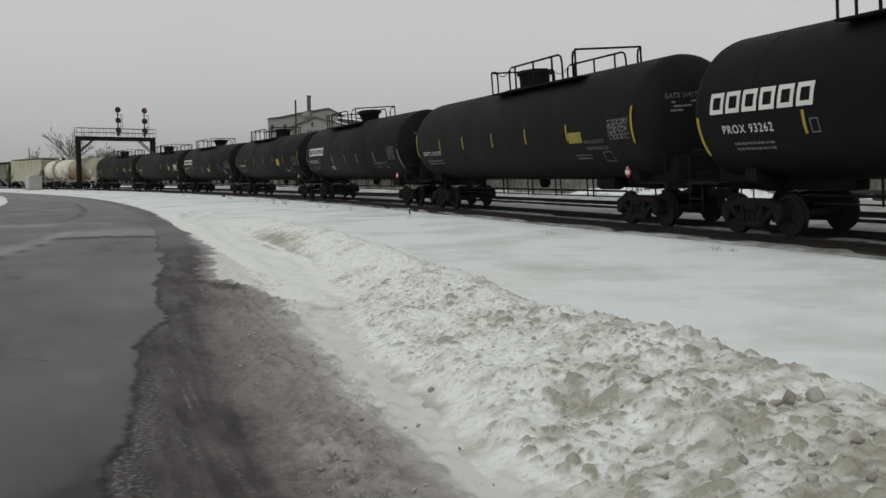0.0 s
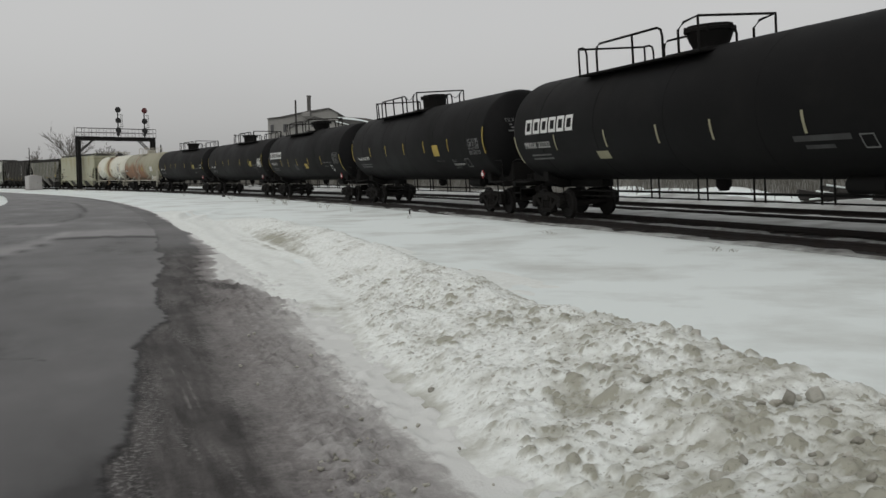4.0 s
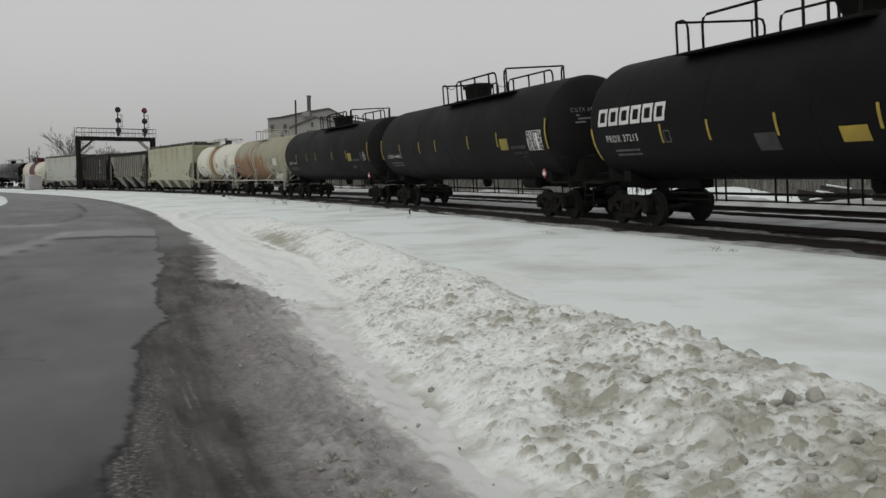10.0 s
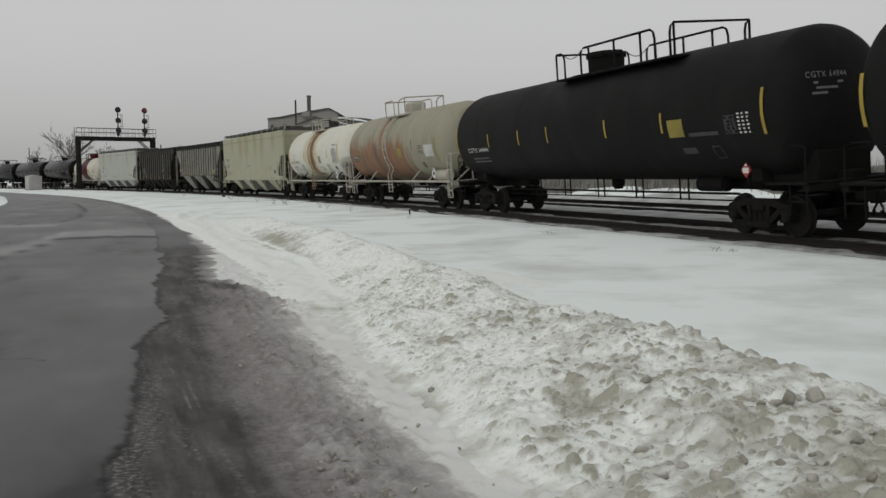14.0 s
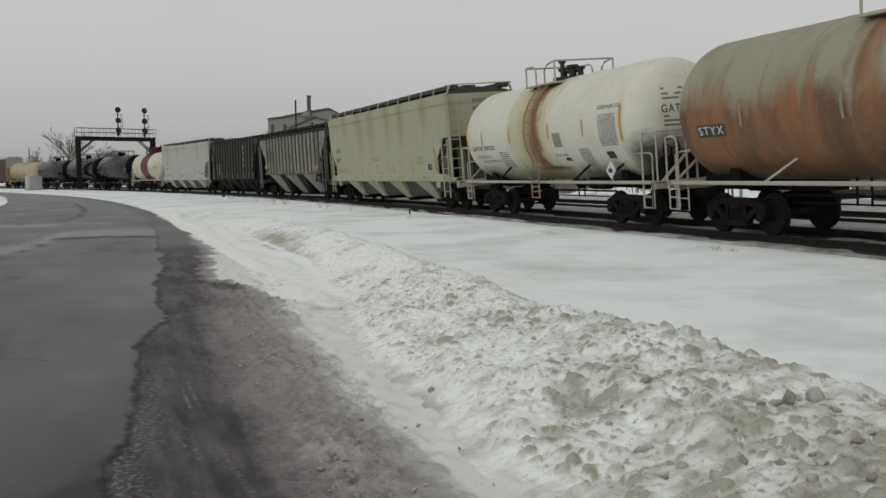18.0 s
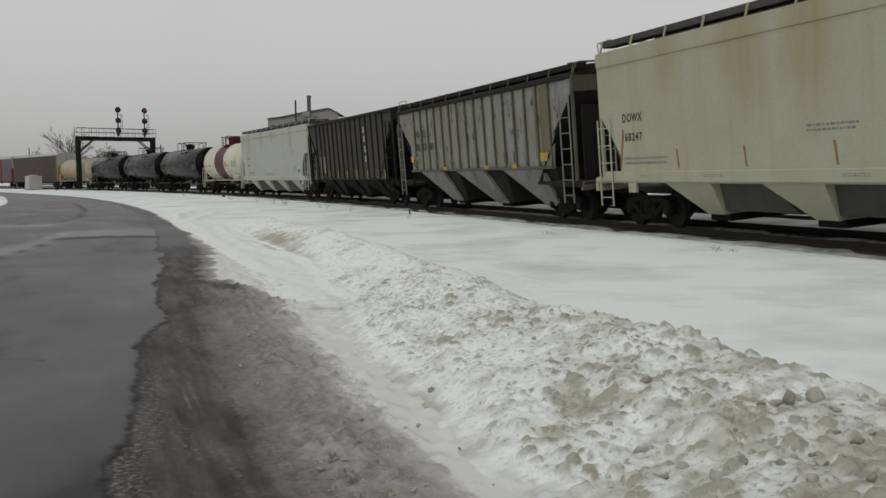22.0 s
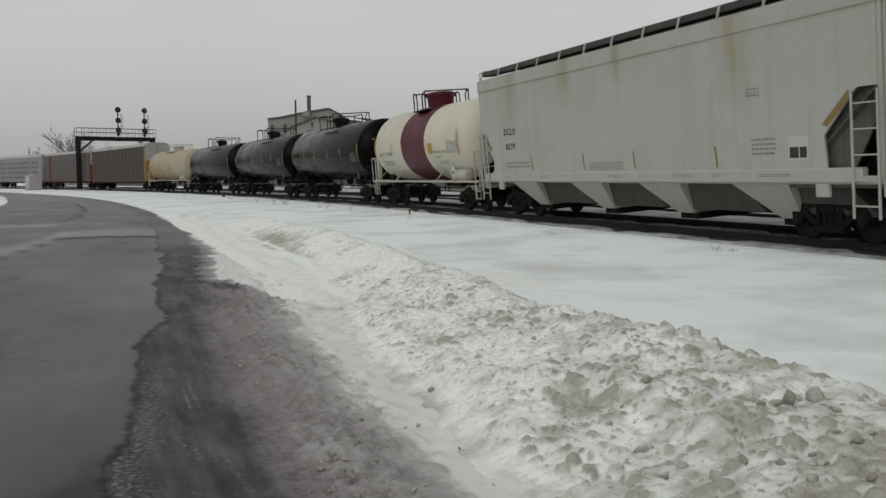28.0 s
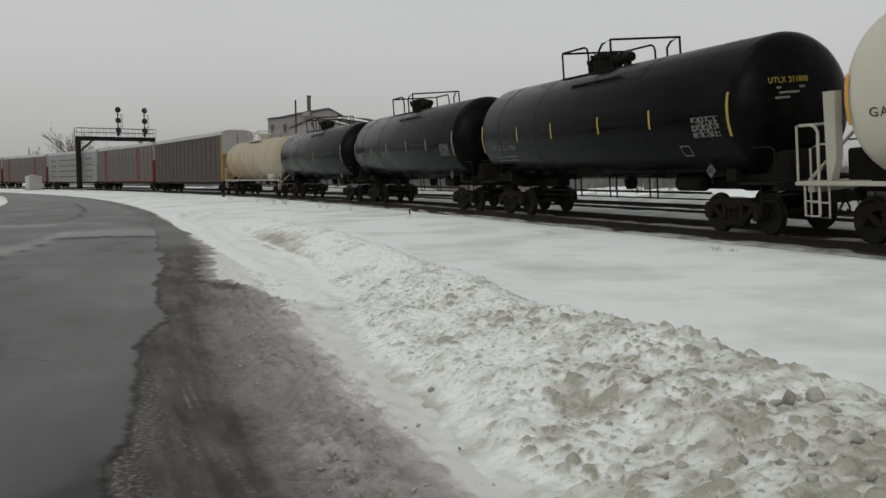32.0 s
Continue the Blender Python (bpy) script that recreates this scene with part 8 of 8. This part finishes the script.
def brush_line(off, s0, s1, high, count, seed):
    rnd = random.Random(seed)
    vs, fs = [], []
    for k in range(count):
        s, o = rnd.uniform(s0, s1), off + rnd.gauss(0, 1.6)
        x, y = on_road(s, o)
        h = high * rnd.uniform(0.4, 1.0) * (0.6 + 0.6 * float(hash_noise(np.array(s * 0.15), np.array(0.0), seed)))
        a, l = rnd.uniform(0, 6.283), rnd.uniform(0.1, 0.5) * h
        dx, dy = math.cos(a) * l, math.sin(a) * l
        w = rnd.uniform(0.012, 0.03)
        z = 0.05
        n = len(vs)
        for q, hh, ww in ((0.0, 0.0, w), (0.35, 0.6, w * 0.7), (1.0, 1.0, 0.004)):
            for j in range(3):
                b = 6.283 * j / 3
                vs.append((float(x) + dx * q + ww * math.cos(b), float(y) + dy * q + ww * math.sin(b), z + h * hh))
        for i in (0, 1):
            fs += [(n + 3 * i + j, n + 3 * i + (j + 1) % 3, n + 3 * i + 3 + (j + 1) % 3, n + 3 * i + 3 + j) for j in range(3)]
    m = Mesh()
    m.add(vs, fs)
    thing("brush", "tangled bare brush beyond the railway tracks", "brush", mesh=m, material=BRUSH, kind="stuff")


EARTH = paint("bare_brushy_earth", (0.10, 0.098, 0.083), 0.95, (0.23, 0.23, 0.215), 0.8, 1.2, relief=0.6)
es, eo = np.meshgrid(np.arange(0, 230, 1.0), np.linspace(16.5, 40, 24), indexing="ij")
ez = 0.05 + 1.9 * step(16.8, 22, eo) * (0.75 + 0.5 * hash_noise(es * 0.12, eo * 0.1, 71)) * (1 - step(30, 40, eo)) + 0.3 * (hash_noise(es * 0.5, eo * 0.5, 72) - 0.5) * step(17, 21, eo)
ex, ey = on_road(es, eo)
tagged(sheet("embankment", ex, ey, ez, EARTH), "dark brushy earth embankment behind the tracks", "embankment", kind="structure")
brush_line(20.0, 5, 200, 2.6, 14000, 5)


# ---- trees ----
# bark lightened for far trees: the haze is mixed into the colour
BARK = paint("hazed_winter_bark", (0.13, 0.12, 0.11), 0.9, (0.24, 0.225, 0.21), 0.5, 3.0)


def bare_tree(x, d, high, seed, label, twiggy=4, spread=0.55, base=-0.5):
    rnd = random.Random(seed)
    tree = thing("tree", label, "tree", m=pose(x, d, base))
    tm, cm = Mesh(), Mesh()

    def grow(p, v, length, r, depth):
        pts = [p]
        for k in range(3):
            v = (v + Vector((rnd.gauss(0, 0.11), rnd.gauss(0, 0.11), rnd.gauss(0.03, 0.05)))).normalized()
            p = p + v * length / 3
            pts.append(p)
        n = 7 if depth < 2 else (4 if depth < 3 else 3)
        vs, fs = [], []
        for i, q in enumerate(pts):
            rr = r * (1 - 0.4 * i / 3)
            up = Vector((1, 0, 0)) if abs(v.x) < 0.8 else Vector((0, 1, 0))
            a = v.cross(up).normalized()
            b = a.cross(v)
            vs += [tuple(q + (a * math.cos(6.2832 * j / n) + b * math.sin(6.2832 * j / n)) * rr) for j in range(n)]
        for i in range(3):
            fs += [(i * n + j, i * n + (j + 1) % n, (i + 1) * n + (j + 1) % n, (i + 1) * n + j) for j in range(n)]
        (tm if depth < 2 else cm).add(vs, fs)
        if depth < twiggy:
            for k in range(rnd.randint(3, 4 if depth > 1 else 5)):
                f = rnd.uniform(0.4, 1.0)
                q = pts[0].lerp(pts[-1], f)
                a = rnd.uniform(0, 6.2832)
                side = Vector((math.cos(a), math.sin(a), 0))
                w = (v * rnd.uniform(0.6, 1.0) + side * rnd.uniform(0.4, 1.0) * spread * 1.6).normalized()
                grow(q, w, length * rnd.uniform(0.52, 0.82), max(r * 0.52, 0.038), depth + 1)
    grow(Vector((0, 0, 0)), Vector((0, 0, 1)), high * 0.42, high * 0.018, 0)
    part("trunk", tm, BARK, tree)
    tagged(part("crown", cm, BARK, tree), kind="stuff")


for px, d, h, seed in ((110, 235, 17.5, 3), (124, 240, 17.5, 21), (171, 280, 13.0, 5), (178, 282, 12.5, 22), (200, 285, 12.5, 6), (208, 288, 12.0, 23), (150, 286, 10.0, 24), (64, 300, 12.0, 8), (20, 330, 9.5, 9), (2, 330, 9.0, 10), (40, 340, 9.0, 12)):
    bare_tree((px - 779) / 1602 * d, d, h, seed, "bare winter tree with fine branches", 5 if h < 14 else 4, 0.38)


# ---- weeds poking through the snow ----
WEED = paint("dry_weed", (0.20, 0.18, 0.13), 0.9, (0.07, 0.06, 0.045), 0.5, 8)


def weed(s, off, z, high, n, seed):
    rnd = random.Random(seed)
    m = Mesh()
    for k in range(n):
        a, l = rnd.uniform(0, 6.28), rnd.uniform(0.2, 0.55)
        p0 = Vector((rnd.gauss(0, 0.05), rnd.gauss(0, 0.05), -0.05))
        p1 = p0 + Vector((math.cos(a) * l * high * 0.5, math.sin(a) * l * high * 0.5, high * rnd.uniform(0.4, 0.7)))
        p2 = p1 + Vector((math.cos(a) * l * high, math.sin(a) * l * high, high * rnd.uniform(0.0, 0.4)))
        m.tube([p0, p1, p2], 0.004, 3)
    thing("weed", "dry brown weed stalks in the snow", "weed", "weeds by the track", m=beside(s, off, z), mesh=m, material=WEED)


for j, (s, off, h, n) in enumerate(((15.2, -3.2, 0.17, 9), (14.9, -3.1, 0.13, 7), (21.8, -3.6, 0.16, 8), (22.4, -3.5, 0.14, 6), (41, -4.2, 0.45, 4), (54, -4.5, 0.5, 12), (55.5, -4.3, 0.55, 12), (57, -4.6, 0.5, 10), (47, -4.2, 0.45, 9), (46.2, -4.0, 0.4, 7), (62, -4.6, 0.4, 8), (70, -4.8, 0.4, 8), (33, -4.0, 0.25, 4), (88, -5, 0.4, 7))):
    weed(s, off, float(ground_z(np.array(s), np.array(off))), h, n, 100 + j)

# ---- odds and ends on the snow by the track ----
SCRAP = paint("black_scrap", (0.02, 0.019, 0.018), 0.8, (0.05, 0.045, 0.04), 0.4, 8)
lm = Mesh()
lm.lathe([(-0.05, 0.0), (-0.05, 0.13), (0.06, 0.15), (0.16, 0.10), (0.30, 0.05), (0.34, 0.0)], 9, "z")
thing("scrap_lump", "small black lump of scrap lying on the snow", "scrap", m=beside(80.3, -3.12, float(ground_z(np.array(80.3), np.array(-3.12))), 20), mesh=lm, material=SCRAP)
km = Mesh()
km.slab(-0.025, 0.025, -0.025, 0.025, -0.1, 0.20, 0.006)
thing("marker_stake", "short dark stake standing in the snow", "stake", m=beside(36.3, -2.9, float(ground_z(np.array(36.3), np.array(-2.9))), 10), mesh=km, material=SCRAP)

# ---- a heap of old ties under snow, and mounds, beyond the second track ----
OLDTIE = paint("rotten_tie", (0.022, 0.02, 0.018), 0.95, (0.05, 0.045, 0.04), 0.5, 5)
pr = random.Random(31)
for k in range(13):
    tm_ = Mesh()
    tm_.slab(-1.25, 1.25, -0.11, 0.11, -0.09, 0.09, 0.02)
    row = k // 5
    at = beside(29.2 + 0.75 * (k % 5) + pr.uniform(-0.3, 0.3), 15.2 + pr.uniform(-0.4, 0.5), 0.22 + 0.2 * row, pr.uniform(20, 75)) @ pose(0, 0, 0, pr.uniform(-8, 8), pr.uniform(-9, 9), 0)
    old = thing("old_tie", "rotten dark railway tie lying in a snowy heap", "railway tie", "heap of old ties", m=at, mesh=tm_, material=OLDTIE)
    if k % 3 == 0:
        sn = Mesh()
        x0 = pr.uniform(-1.2, -0.2)
        sn.slab(x0, x0 + 1.1, -0.10, 0.10, 0.085, 0.17, 0.035)
        part("snow_cap", sn, SNOW, old, "cap of white snow")
for s, off, r, h in ((40.5, 17.0, 2.6, 0.62), (46.0, 18.0, 3.0, 0.55), (35.5, 16.2, 1.8, 0.42), (53.0, 18.5, 3.2, 0.6)):
    us, uo = np.meshgrid(np.linspace(-1, 1, 26), np.linspace(-1, 1, 26), indexing="ij")
    hz = 0.02 + h * np.maximum(0, 1 - us ** 2 - uo ** 2) ** 0.8 * (0.8 + 0.5 * hash_noise(us * 2 + s, uo * 2, 90))
    qx, qy = on_road(s + us * r * 1.5, off + uo * r)
    tagged(sheet("snow_mound", qx, qy, hz, SNOW), "rounded mound of snow beyond the tracks", "snow mound", "mounds beyond the tracks")


# ---- what moves: every car along the line, every wheelset on its axle ----
def car_pose(front, rear, centres, t):
    """Where a car stands at t: its two trucks on the line, leaning with the cant."""
    c = (front + rear) / 2 - run(t)
    xa, ya = on_line(c - centres / 2, 0.0)
    xb, yb = on_line(c + centres / 2, 0.0)
    turn = math.atan2(ya - yb, xa - xb)
    return Matrix.Translation((float(xa + xb) / 2, float(ya + yb) / 2, 0)) @ Matrix.Rotation(turn, 4, "Z") @ Matrix.Translation((0, -0.75, 0)) @ Matrix.Rotation(lean_at(c), 4, "X") @ Matrix.Translation((0, 0.75, 0))


def motions():
    times = [k * 0.5 for k in range(65)]
    for car, f, r, centres in cars:
        walk(car, [(t, car_pose(f, r, centres, t)) for t in times])
    spin = [k * 2 / FPS for k in range(481)]
    turns = [run(t) / 0.457 for t in spin]
    for w, x in rolling:
        walk(w, [(t, Matrix.Translation((x, 0, 0.457)) @ Matrix.Rotation(a, 4, "Y")) for t, a in zip(spin, turns)])


motions()
